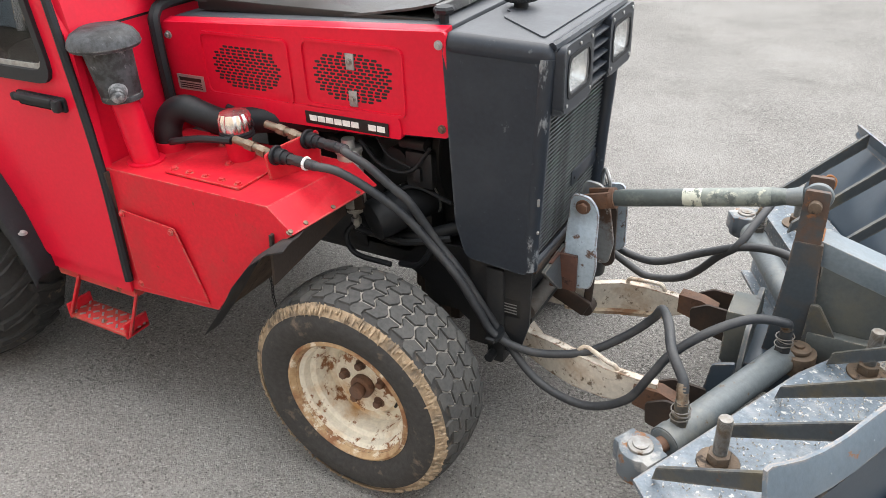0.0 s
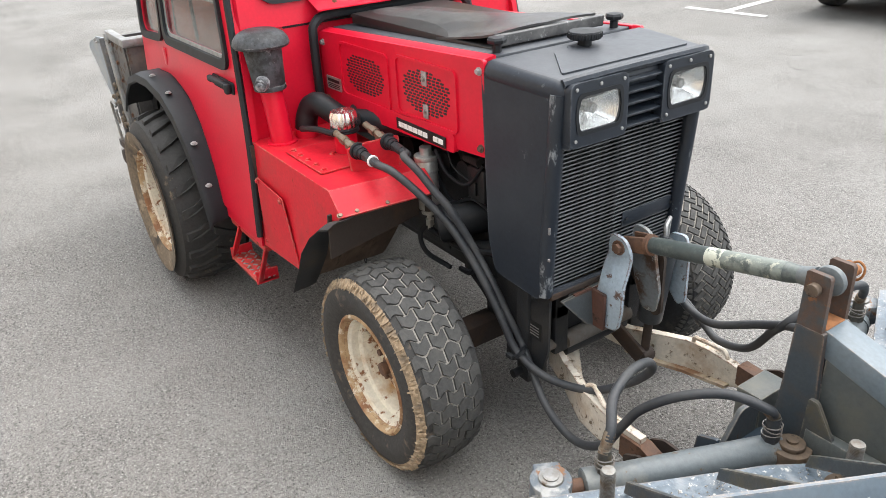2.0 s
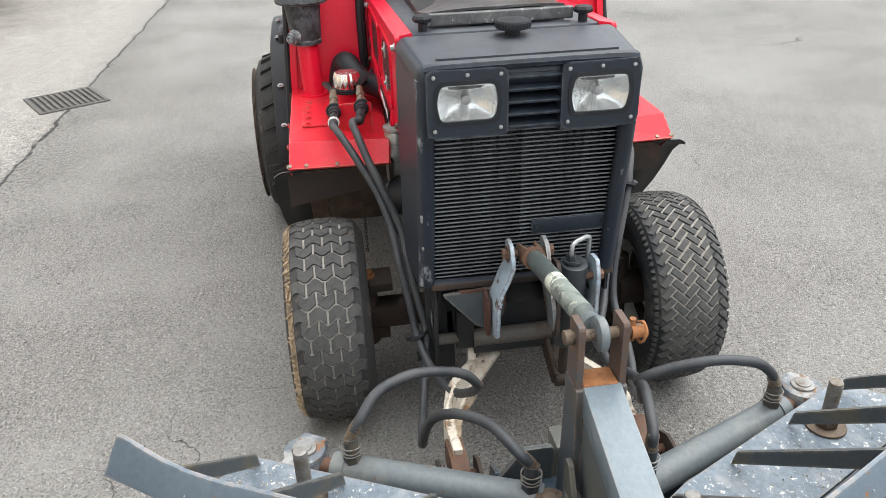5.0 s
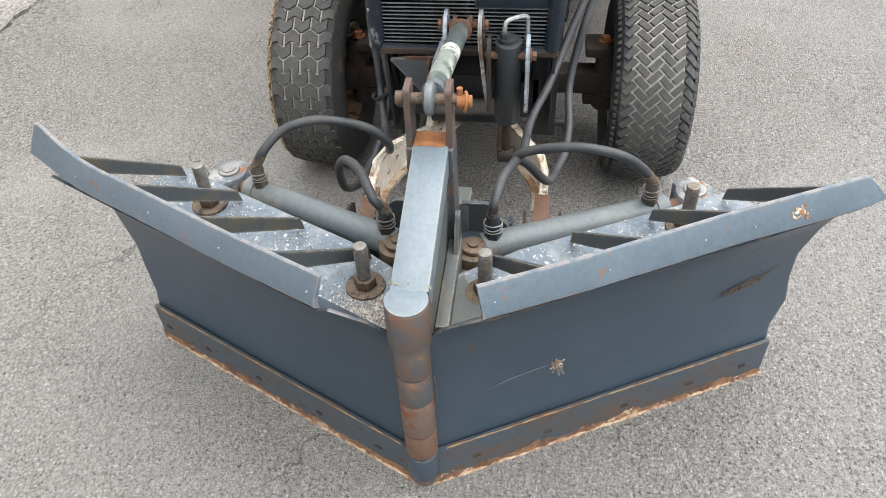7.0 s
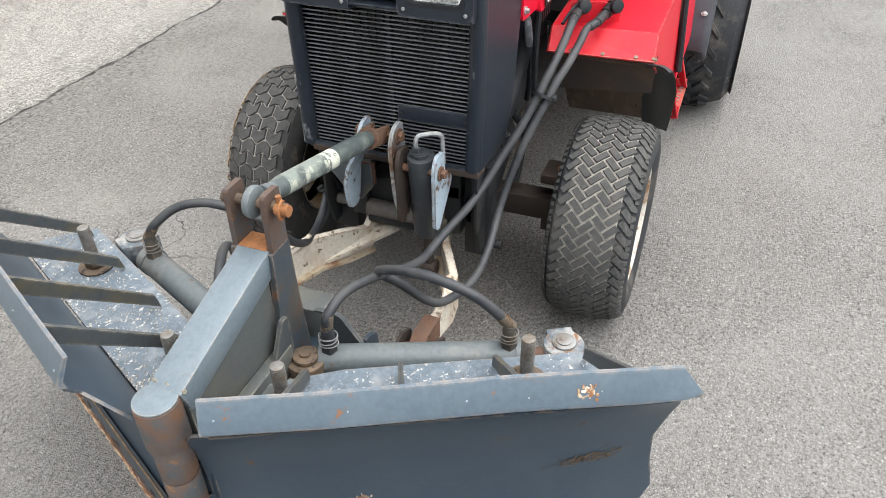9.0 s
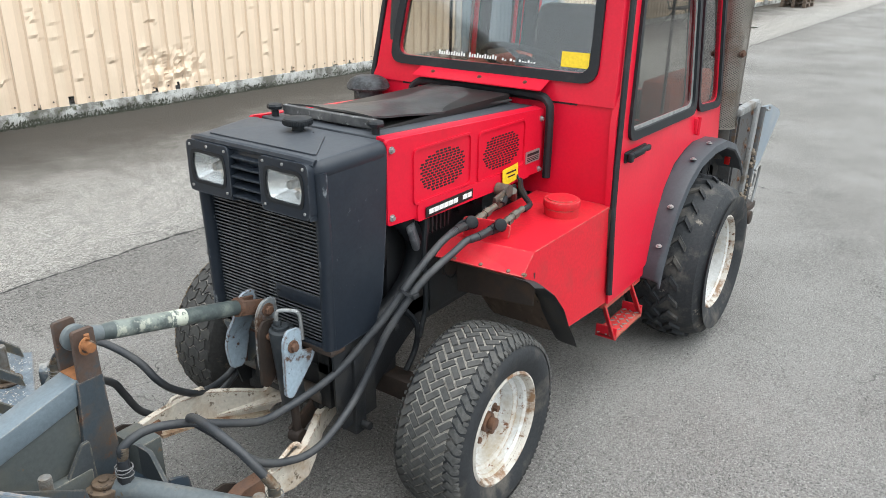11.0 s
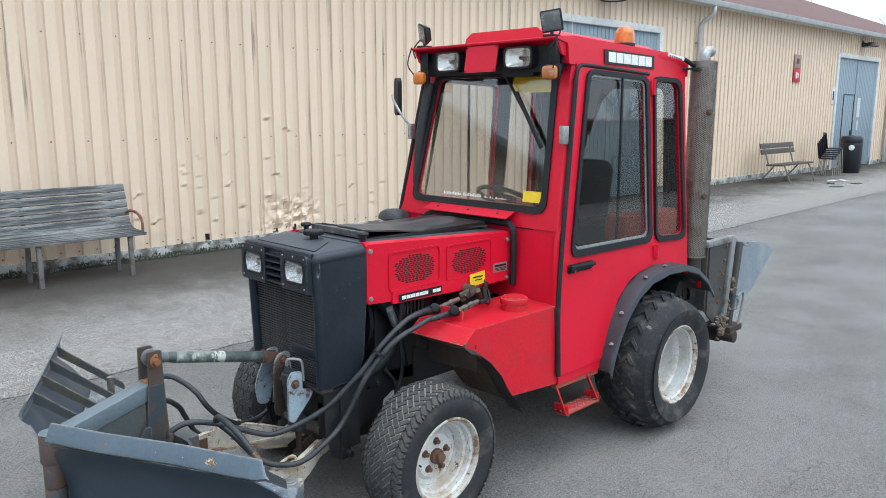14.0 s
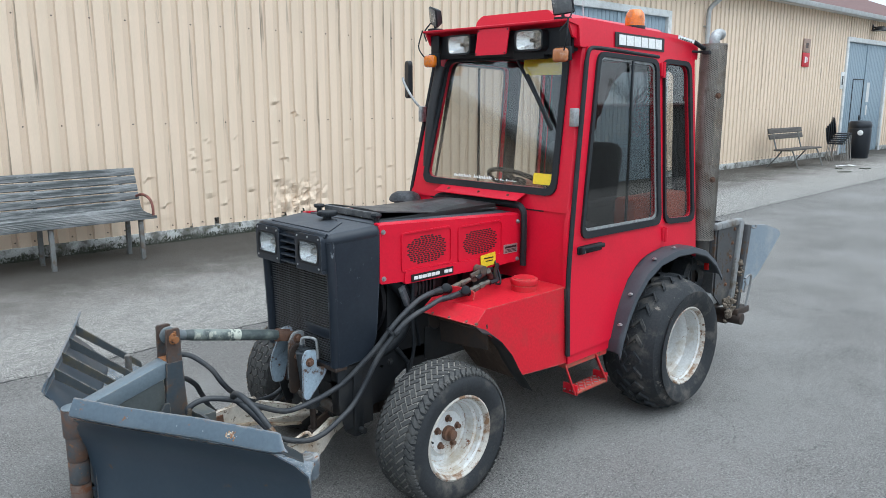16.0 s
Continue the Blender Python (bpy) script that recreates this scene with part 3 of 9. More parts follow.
def soft_poly(points, r, n=4):
    """Rounds the corners of a polygon."""
    out = []
    for i, p in enumerate(points):
        a, b, c = Vector(points[i - 1]), Vector(p), Vector(points[(i + 1) % len(points)])
        ra = min(r, (a - b).length / 2.2, (c - b).length / 2.2)
        s, e = b + (a - b).normalized() * ra, b + (c - b).normalized() * ra
        for k in range(n + 1):
            t = k / n
            q = s * (1 - t) ** 2 + b * 2 * t * (1 - t) + e * t * t
            out.append((q.x, q.y))
    return out


def ring_between(outer, inner, thick, place):
    """A band between two outlines of equal count."""
    bm = bmesh.new()
    rows = []
    for loop, w in ((outer, 0), (inner, 0), (inner, thick), (outer, thick)):
        rows.append([bm.verts.new(place(u, v, w)) for u, v in loop])
    n = len(outer)
    for a, b in zip(rows, rows[1:] + rows[:1]):
        for k in range(n):
            bm.faces.new((a[k], a[(k + 1) % n], b[(k + 1) % n], b[k]))
    return bm


def nut(p, way, r=0.012, h=0.012):
    """A hexagon head on a washer."""
    p, way = Vector(p), Vector(way).normalized()
    return joined(cyl(p, p + way * h * 0.25, r * 1.45, seg=14), cyl(p + way * h * 0.25, p + way * h, r, seg=6, bev=r * 0.12))


# ---------------------------------------------------------------- the setting
GROUND_HALF = 400.0
bm = bmesh.new()
xs = [-GROUND_HALF, -60, -30, -15, -8, -4, 0, 4, 8, 20, 60, GROUND_HALF]
grid = [[bm.verts.new((x, y, 0)) for y in xs] for x in xs]
for i in range(len(xs) - 1):
    for j in range(len(xs) - 1):
        bm.faces.new((grid[i][j], grid[i + 1][j], grid[i + 1][j + 1], grid[i][j + 1]))
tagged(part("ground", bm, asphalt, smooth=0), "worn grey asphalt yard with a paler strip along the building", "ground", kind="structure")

# the building stands slightly askew to the tractor
WALL = Matrix.Translation((0, -6.04, 0)) @ Matrix.Rotation(math.atan2(0.029, -1) - math.pi, 4, "Z")
# wall frame: u runs along the facade towards the far end (negative x), out of the wall is +y


WALL_LOW, WALL_HIGH, WALL_FROM, WALL_TO = 0.118, 4.05, -14.184, 36.0
PITCH = 0.18925
DOOR_1 = (9.15, 12.55, 3.31)
DOOR_2 = (22.45, 25.75, 3.30)


def cladding_sheet():
    """Trapezoid sheet with pressed grooves, dented low down near the bench."""
    prof = [(0.0, 0.0, 0), (0.098, 0.0, 1), (0.106, -0.023, 2), (0.168, -0.023, 3), (0.182, 0.0, 0)]
    fine = [(0.0, 0.0, 0), (0.030, 0.0, 0), (0.055, 0.0, 0), (0.080, 0.0, 0)] + prof[1:]
    cols = []
    u = WALL_FROM
    while u < WALL_TO:
        cols += [(u + a, b, i) for a, b, i in (fine if 1.0 < u < 7.0 else prof)]
        u += PITCH
    rows = [WALL_LOW + 0.035 * k for k in range(34)] + [1.36, 1.40, 1.44, 1.48, 1.52, 1.56, 1.60, 1.64, 1.68, 1.72, 1.78, 1.9, 2.4, 2.9, DOOR_1[2], 3.7, WALL_HIGH]
    bm = bmesh.new()
    rng = random.Random(4)
    # creases pressed into single panels: place along the wall, height, depth
    creases = []
    for k in range(34):
        pan = WALL_FROM + PITCH * (int((rng.uniform(1.4, 5.9) - WALL_FROM) / PITCH)) + 0.06
        creases.append((pan, rng.choice((0.45, 0.6, 0.75, 0.95, 1.15)) + rng.uniform(-0.08, 0.08), rng.uniform(0.005, 0.014)))
    creases += [(3.36 - 0.06, 1.62, 0.02), (3.6, 1.48, 0.015), (3.42, 0.9, 0.018)]
    vs = []
    for (u, o, i) in cols:
        line = []
        for z in rows:
            oo = o
            if 1.0 < u < 7.0 and z < 1.8:
                for cu, cz, depth in creases:
                    if abs(u - cu) < 0.085 and abs(z - cz) < 0.2:
                        side = max(0, 1 - abs(u - cu) / 0.085) ** 1.5
                        zz = z - cz - 0.35 * (u - cu) * math.sin(cu * 40)
                        oo += depth * 1.6 * side * (math.exp(-zz / 0.05) if zz >= 0 else -0.9 * math.exp(zz / 0.06))
                heap = max(0, 1 - ((u - 3.60) / 0.52) ** 2) * max(0, 1 - ((z - 0.36) / 0.28) ** 2)
                q = noise.noise_vector(Vector((u * 11, z * 10, 1.7)))
                oo += heap * (0.095 * (abs(q.x) - 0.25) + 0.035 * q.y - 0.01)
                if z < 0.32 and 3.0 < u < 4.3:
                    oo += 0.03 * abs(q.z) * (0.32 - z) / 0.17
                if z < 0.6:
                    oo += 0.012 * q.z * (0.6 - z)
            line.append(bm.verts.new((-u, oo, z)))
        vs.append(line)
    torn = {}
    for a in range(len(cols) - 1):
        if 0.8 < cols[a][0] < 6.6 and rng.random() < 0.04:
            for j in range(rng.choice((2, 3, 4))):
                torn[a + j] = max(torn.get(a + j, 0), rng.choice((1, 2, 2, 3)) - j // 2)
    for a in range(len(cols) - 1):
        for b in range(len(rows) - 1):
            if b < torn.get(a, 0):
                continue
            mid, top = cols[a][0], rows[b + 1]
            if DOOR_1[0] < mid < DOOR_1[1] and top <= DOOR_1[2] + 0.01 or DOOR_2[0] < mid < DOOR_2[1] and top <= DOOR_2[2] + 0.02:
                continue
            f = bm.faces.new((vs[a][b], vs[a + 1][b], vs[a + 1][b + 1], vs[a][b + 1]))
            # flanks and floor of each groove take the shade-tinted, grimy colour
            f.material_index = 1 if cols[a][2] in (1, 2, 3) else 0
    return bm


wall = part("wall_north", cladding_sheet(), [cladding, cladding_groove], at=WALL, smooth=0)
tagged(wall, "cream trapezoid sheet-metal wall, grooves grimy and tinted as if shaded, dented low down", "wall", kind="structure")
# the solid wall behind the sheet, with the two openings left free
bm = bmesh.new()
for u0, u1, z0, z1 in ((WALL_FROM, DOOR_1[0], 0, 4.0), (DOOR_1[1], DOOR_2[0], 0, 4.0), (DOOR_2[1], WALL_TO, 0, 4.0), (DOOR_1[0], DOOR_1[1], DOOR_1[2] + 0.02, 4.0), (DOOR_2[0], DOOR_2[1], DOOR_2[2] + 0.02, 4.0)):
    absorb(bm, bx(-u1, -u0, -0.30, -0.10, z0, z1))
tagged(part("wall_inner", bm, concrete, at=WALL, smooth=0), "plain inner wall behind the sheet cladding", "wall", kind="structure")
bm = bmesh.new()
rng = random.Random(9)
for u0, u1 in ((WALL_FROM, DOOR_1[0]), (DOOR_1[1], DOOR_2[0]), (DOOR_2[1], WALL_TO)):
    absorb(bm, bx(-u1, -u0, -0.10, 0.012, -0.02, 0.137, 0.006))
tagged(part("foundation", bm, concrete, at=WALL), "stained pale concrete plinth under the cladding", "foundation", kind="structure")

# screw heads in three rows
bm = bmesh.new()
u = WALL_FROM + 0.140
k = 0
while u < 20:
    if not DOOR_1[0] < u < DOOR_1[1]:
        k += 1
        for z in ((0.19, 1.392, 2.527, 3.66) if k % 2 else (0.19,)):
            absorb(bm, cyl((-u, -0.025, z), (-u, -0.015, z), 0.0085, seg=6))
    u += PITCH
tagged(part("cladding_screws", bm, bench_metal, at=WALL), "small dark screw heads in rows on the cladding", "screws", kind="stuff")

# moss and weeds along the foot of the wall
bm = bmesh.new()
for i in range(4200):
    u = rng.uniform(-3, 9) if i % 3 else rng.gauss(rng.choice((0.2, 0.9, 1.35, 1.9, 2.3, 2.9, 3.3, 4.1, 4.8)), 0.10)
    h = rng.uniform(0.006, 0.032) * (1.5 if rng.random() < 0.2 else 1)
    o = 0.012 + abs(rng.gauss(0, 0.03))
    a = rng.uniform(0, 6.28)
    w = rng.uniform(0.004, 0.014)
    zz = rng.uniform(0, 0.05) if o < 0.03 else 0
    p = [(-u + w * math.cos(a + k * 2.1), o + 0.6 * w * math.sin(a + k * 2.1), zz) for k in range(3)]
    vs = [bm.verts.new(q) for q in p] + [bm.verts.new((-u + rng.uniform(-w, w), o + rng.uniform(-.01, .02), zz + h))]
    for f in ((0, 1, 3), (1, 2, 3), (2, 0, 3)):
        bm.faces.new([vs[j] for j in f])
tagged(part("moss", bm, moss, at=WALL, smooth=0), "dark moss and weeds along the foot of the wall", "moss", kind="stuff")

# roof and gutter
bm = bmesh.new()
step = 0.12
n = int((WALL_TO - WALL_FROM) / step)
low, high = [], []
for i in range(n + 1):
    u = WALL_FROM + i * step
    dz = 0.018 if i % 2 else -0.018
    low.append(bm.verts.new((-u, 0.30, 4.10 + dz)))
    high.append(bm.verts.new((-u, -7.0, 7.0 + dz)))
for i in range(n):
    bm.faces.new((low[i], low[i + 1], high[i + 1], high[i]))
geo = bmesh.ops.extrude_face_region(bm, geom=bm.faces[:])
bmesh.ops.translate(bm, vec=(0, 0, -0.02), verts=[g for g in geo["geom"] if isinstance(g, bmesh.types.BMVert)])
tagged(part("roof", bm, roof_mat, at=WALL), "red-brown corrugated sheet roof sloping back from the eaves", "roof", kind="structure")
tagged(part("eaves_board", bx(-WALL_TO, -WALL_FROM, 0.0, 0.26, 4.00, 4.06, 0.004), white_frame, at=WALL), "pale boarded eaves under the roof edge", "trim", kind="structure")
prof = [(0.27, 4.09), (0.275, 4.0), (0.30, 3.965), (0.345, 3.955), (0.385, 3.975), (0.40, 4.02), (0.405, 4.085), (0.395, 4.085), (0.38, 4.01), (0.345, 3.97), (0.30, 3.98), (0.285, 4.01)]
bm = bmesh.new()
ends = [[bm.verts.new((-u, o, z)) for o, z in prof] for u in (WALL_FROM, WALL_TO)]
for k in range(len(prof)):
    bm.faces.new((ends[0][k], ends[0][(k + 1) % len(prof)], ends[1][(k + 1) % len(prof)], ends[1][k]))
tagged(part("gutter", bm, gutter_mat, at=WALL), "grey half-round metal gutter along the eaves", "gutter", kind="structure")
pipe = thing("downpipe", "grey metal downpipe with a swan neck running down the wall", "downpipe", kind="structure")
pipe.matrix_basis = WALL
part("pipe", tube([(-14.16, 0.33, 3.97), (-14.14, 0.33, 3.82), (-14.08, 0.12, 3.62), (-14.06, 0.08, 3.45), (-14.06, 0.08, 3.0), (-14.06, 0.08, 0.1)], 0.05, 12), gutter_mat, pipe)
for z in (3.2, 2.0, 0.8):
    part("bracket", bx(-14.13, -13.99, 0.0, 0.09, z, z + 0.03, 0.004), gutter_mat, pipe)


def plank_door(name, u0, u1, top, label, wicket=None):
    """Tall double doors of upright boards in a pale frame."""
    d = thing(name, label, "door", kind="structure")
    d.matrix_basis = WALL
    fw = 0.13
    fr = joined(bx(-u0, -u0 + fw, -0.10, 0.02, 0, top + fw, 0.005), bx(-u1 - fw, -u1, -0.10, 0.02, 0, top + fw, 0.005), bx(-u1, -u0, -0.10, 0.02, top, top + fw, 0.005))
    part("frame", fr, white_frame, d, "pale painted frame")
    w = 0.13
    n = int((u1 - u0) / w)
    w = (u1 - u0) / n
    first = None
    for i in range(n):
        m = Matrix.Translation((-(u0 + (i + 0.5) * w), 0, 0))
        if first is None:
            first = part("board", bx(-w / 2 + 0.004, w / 2 - 0.004, -0.09, -0.05, 0.02, top, 0.006), blue_door, d, at=m)
        else:
            shared("board", first, d, m)
    mid = -(u0 + u1) / 2
    part("cover_strip", bx(mid - 0.03, mid + 0.03, -0.05, -0.03, 0.02, top, 0.004), blue_door, d)
    if wicket:
        a, b, z = wicket
        ed = joined(bx(-b, -b + 0.03, -0.05, -0.035, 0.1, z, 0.003), bx(-a - 0.03, -a, -0.05, -0.035, 0.1, z, 0.003), bx(-b + 0.03, -a - 0.03, -0.05, -0.035, z - 0.03, z, 0.003))
        part("wicket_edge", ed, dark_metal, d, "dark gap round the wicket door")
        part("notice", bx(-b - 0.55, -b - 0.32, -0.05, -0.044, 1.55, 2.15), paper, d, "white paper notice")
        part("notice", bx(-b - 0.50, -b - 0.38, -0.05, -0.044, 1.15, 1.45), paper, d, "white paper notice")
        part("handle", joined(bx(-b + 0.10, -b + 0.14, -0.05, -0.03, 0.95, 1.15, 0.004), cyl((-b + 0.12, -0.03, 1.05), (-b + 0.12, 0.02, 1.05), 0.010), cyl((-b + 0.12, 0.015, 1.05), (-b + 0.24, 0.015, 1.05), 0.010)), dark_metal, d, "dark lever handle")
    return d


plank_door("door_1", *DOOR_1, "tall blue-grey boarded double doors in a pale frame, closed")
plank_door("door_2", *DOOR_2, "tall blue-grey boarded doors with a wicket door and paper notices, closed", wicket=(23.15, 24.05, 2.25))


def wall_lamp(u, z):
    lamp = thing("wall_lamp", "dark metal wall lamp with a flared shade above the doors", "lamp", group="lamps on the facade")
    lamp.matrix_basis = WALL @ Matrix.Translation((-u, 0, z))
    part("bracket", joined(bx(-0.05, 0.05, 0.0, 0.02, -0.05, 0.12, 0.004), cyl((0, 0.02, 0.05), (0, 0.14, 0.02), 0.02)), dark_metal, lamp)
    prof = [(0.05, -0.06), (0.10, -0.05), (0.15, 0.0), (0.24, 0.06), (0.245, 0.07), (0.235, 0.075), (0.14, 0.015), (0.09, -0.03), (0.03, -0.04)]
    b = lathe(prof, 20)
    bmesh.ops.transform(b, matrix=Matrix.Translation((0, 0.22, 0)) @ Matrix.Rotation(radians(-90), 4, "X"), verts=b.verts[:])
    part("shade", b, dark_metal, lamp)
    part("glass", cyl((0, 0.22, -0.035), (0, 0.22, -0.055), 0.19, seg=20), white_frame, lamp, "milky lamp glass")
    return lamp


wall_lamp(10.55, 3.82)
wall_lamp(24.2, 3.76)

sign = thing("fire_hose_sign", "red sign with a pale upper panel fixed to the wall", "sign")
sign.matrix_basis = WALL @ Matrix.Translation((-19.45, 0, 0))
part("panel", bx(-0.21, 0.21, 0.004, 0.03, 2.50, 2.86, 0.004), red_sign, sign, "red panel with a white pictogram")
part("panel", bx(-0.21, 0.21, 0.004, 0.03, 2.87, 3.22, 0.004), mat("faded_sign_face", (0.33, 0.23, 0.18), 0.6, spots=(0.5, 0.4, 0.33), spots_at=(0.6, 0.66), spots_scale=12), sign, "faded brownish panel")
part("pictogram", joined(bx(-0.09, -0.05, 0.031, 0.033, 2.62, 2.74), bx(-0.02, 0.09, 0.031, 0.033, 2.60, 2.76)), white_ink, sign)
part("pictogram", bx(-0.08, 0.08, 0.031, 0.033, 2.98, 3.12), bench_metal, sign)
plate = thing("door_number_plate", "small white number plate with a dark bar beside the doors", "sign")
plate.matrix_basis = WALL @ Matrix.Translation((-22.15, 0, 2.18))
part("plate", bx(-0.12, 0.12, 0.004, 0.02, -0.24, 0.24, 0.003), white_frame, plate)
part("bar", bx(-0.05, 0.05, 0.021, 0.023, -0.13, 0.13), ink, plate)

# a window beyond the doors
win = thing("window_1", "small white-framed window in the far end of the facade", "window", kind="structure")
win.matrix_basis = WALL @ Matrix.Translation((-28.6, 0.01, 0))
part("frame", joined(bx(-0.7, 0.7, 0, 0.05, 1.05, 1.15, 0.004), bx(-0.7, 0.7, 0, 0.05, 2.25, 2.35, 0.004), bx(-0.7, -0.6, 0, 0.05, 1.15, 2.25, 0.004), bx(0.6, 0.7, 0, 0.05, 1.15, 2.25, 0.004), bx(-0.04, 0.04, 0, 0.05, 1.15, 2.25, 0.004)), white_frame, win)
for a in (-0.6, 0.04):
    part("pane", bx(a, a + 0.56, 0.005, 0.012, 1.15, 2.25), dark_metal, win)
pipe2 = thing("downpipe", "pale downpipe near the far end of the facade", "downpipe", kind="structure")
pipe2.matrix_basis = WALL
part("pipe", tube([(-26.9, 0.33, 3.97), (-26.9, 0.3, 3.8), (-26.9, 0.08, 3.6), (-26.9, 0.08, 0.05)], 0.06, 10), gutter_mat, pipe2)


def bench(name, wood, slats_back, label, length, arm):
    """Slatted bench: local x along the seat, -y is the back, seat front at +y."""
    b = thing(name, label, "bench")
    half = length / 2
    first = None
    slat = bx(-half, half, -0.039, 0.039, -0.016, 0.016, 0.005)
    seats = [(0.24, 0.440, 4), (0.152, 0.443, 0), (0.064, 0.445, 0), (-0.024, 0.453, -9), (-0.105, 0.480, -34)]
    for y, z, rx in seats:
        m = pose(0, y, z, rx, 0, 0)
        if first is None:
            first = part("slat", slat, wood, b, at=m)
        else:
            shared("slat", first, b, m)
    for i in range(slats_back):
        zz = 0.545 + i * (0.345 / max(1, slats_back - 1))
        shared("slat", first, b, pose(0, -0.14 - 0.12 * (zz - 0.5) / 0.4, zz, 107, 0, 0))
    for x in (-half + 0.16, half - 0.16) if length < 2 else (-half + 0.16, 0, half - 0.16):
        fr = joined(beam((x, 0.235, 0.0), (x, 0.225, 0.42), 0.045, 0.04), beam((x, -0.14, 0.0), (x, -0.13, 0.41), 0.045, 0.04), beam((x, -0.14, 0.415), (x, 0.26, 0.42), 0.04, 0.015), beam((x, -0.15, 0.40), (x, -0.29, 0.93), 0.04, 0.012))
        part("frame", fr, bench_leg, b)
    if arm:
        for x in (-half + 0.03, half - 0.03):
            part("armrest", tube([(x, -0.20, 0.62), (x, 0.0, 0.66), (x, 0.18, 0.63), (x, 0.25, 0.55), (x, 0.25, 0.44)], 0.015, 8), bench_rust, b, "bent rusty metal armrest")
    return b


near_bench = bench("slatted_bench", wood_grey, 5, "silver-grey weathered slatted wooden bench with bent metal armrests against the wall", 2.1, True)
near_bench.matrix_basis = WALL @ Matrix.Translation((-0.28, 0.56, 0)) @ Matrix.Rotation(radians(1.0), 4, "Z")


def tube_bench():
    """Plank bench on two splayed tube frames, with two wide boards for a back."""
    b = thing("plank_bench", "dark weathered plank bench on splayed grey tube legs along the wall", "bench")
    plank = part("seat_plank", bx(-0.95, 0.95, -0.062, 0.062, -0.018, 0.018, 0.005), weathered_board, b, at=pose(0, 0.20, 0.445))
    for y in (0.065, -0.07):
        shared("seat_plank", plank, b, pose(0, y, 0.438))
    for z in (0.745, 0.885):
        shared("back_board", plank, b, pose(0, -0.20 - 0.22 * (z - 0.45), z, 103, 0, 0))
    for x in (-0.72, 0.72):
        part("leg_frame", tube([(x, 0.40, 0.0), (x, 0.24, 0.40), (x, 0.16, 0.425), (x, -0.10, 0.42), (x, -0.17, 0.46), (x, -0.32, 0.95)], 0.018, 8, 5), bench_leg, b)
        part("rear_leg", tube([(x, -0.02, 0.42), (x, -0.12, 0.28), (x, -0.36, 0.0)], 0.018, 8, 5), bench_leg, b)
    return b


far_bench = tube_bench()
far_bench.matrix_basis = WALL @ Matrix.Translation((-17.55, 0.75, 0))


def stacked_chairs():
    """A stack of black chairs on thin tube legs."""
    for k in range(6):
        c = thing("stacking_chair", "black plastic chair on thin steel legs in a stack", "chair", group="stacked chairs by the doors")
        c.matrix_basis = WALL @ Matrix.Translation((-20.25 - 0.025 * k, 0.75 + 0.012 * k, 0.055 * k)) @ Matrix.Rotation(radians(6 * k), 4, "Z")
        part("seat", bx(-0.21, 0.21, -0.2, 0.2, 0.44, 0.47, 0.012), bin_mat, c)
        part("backrest", moved(bx(-0.21, 0.21, -0.012, 0.012, 0.0, 0.42, 0.010), Matrix.Translation((0, -0.2, 0.47)) @ Matrix.Rotation(radians(9), 4, "X")), bin_mat, c)
        for sx in (-1, 1):
            for sy in (-1, 1):
                part("leg", cyl((0.19 * sx, 0.17 * sy, 0.44), (0.23 * sx, 0.21 * sy, -0.055 * k), 0.011, seg=8), steel, c)


stacked_chairs()
litter_bin = thing("litter_bin", "dark round-cornered litter bin with an oval mouth", "bin")
litter_bin.matrix_basis = Matrix.Translation((-21.6, -4.6, 0))
b = lathe([(0.0, 0.0), (0.25, 0.0), (0.27, 0.02), (0.27, 0.10), (0.29, 0.13), (0.30, 0.80), (0.29, 0.84), (0.30, 0.86), (0.30, 0.96), (0.26, 1.03), (0.0, 1.06)], 28)
bmesh.ops.transform(b, matrix=Matrix.Rotation(radians(90), 4, "X"), verts=b.verts[:])
part("body", b, bin_mat, litter_bin)
mouth = lathe([(0.0, 0.0), (0.075, 0.0), (0.075, 0.02), (0.05, 0.03), (0.0, 0.03)], 20)
part("mouth", moved(mouth, Matrix.Translation((0.275, 0.10, 0.72)) @ Matrix.Rotation(radians(-70), 4, "Z")), white_ink, litter_bin, "pale oval mouth")


def pallet(at, label):
    p = thing("wooden_pallet", label, "pallet", group="pallets by the wall")
    p.matrix_basis = at
    board = part("board", bx(-0.6, 0.6, -0.05, 0.05, 0, 0.022, 0.002), wood_brown, p, at=pose(0, -0.35, 0.122))
    for y in (-0.17, 0, 0.17, 0.35):
        shared("board", board, p, pose(0, y, 0.122))
    for y in (-0.35, 0, 0.35):
        shared("board", board, p, pose(0, y, 0.0))
    block = part("block", bx(-0.07, 0.07, -0.05, 0.05, 0.022, 0.122, 0.003), wood_brown, p, at=pose(-0.53, -0.35, 0))
    for x in (-0.53, 0, 0.53):
        for y in (-0.35, 0, 0.35):
            if (x, y) != (-0.53, -0.35):
                shared("block", block, p, pose(x, y, 0))


for k in range(3):
    pallet(WALL @ Matrix.Translation((-27.3 - 0.03 * k, 1.0, 0.145 * k)), "grey-brown wooden pallet in a low stack")
frame_board = thing("leaning_board", "small pale framed board leaning on the pallets", "board")
frame_board.matrix_basis = WALL @ Matrix.Translation((-27.2, 0.7, 0.435)) @ Matrix.Rotation(radians(8), 4, "X")
part("frame", joined(bx(-0.3, 0.3, -0.02, 0.02, 0, 0.05, 0.003), bx(-0.3, 0.3, -0.02, 0.02, 0.65, 0.7, 0.003), bx(-0.3, -0.25, -0.02, 0.02, 0.05, 0.65, 0.003), bx(0.25, 0.3, -0.02, 0.02, 0.05, 0.65, 0.003)), bench_metal, frame_board)
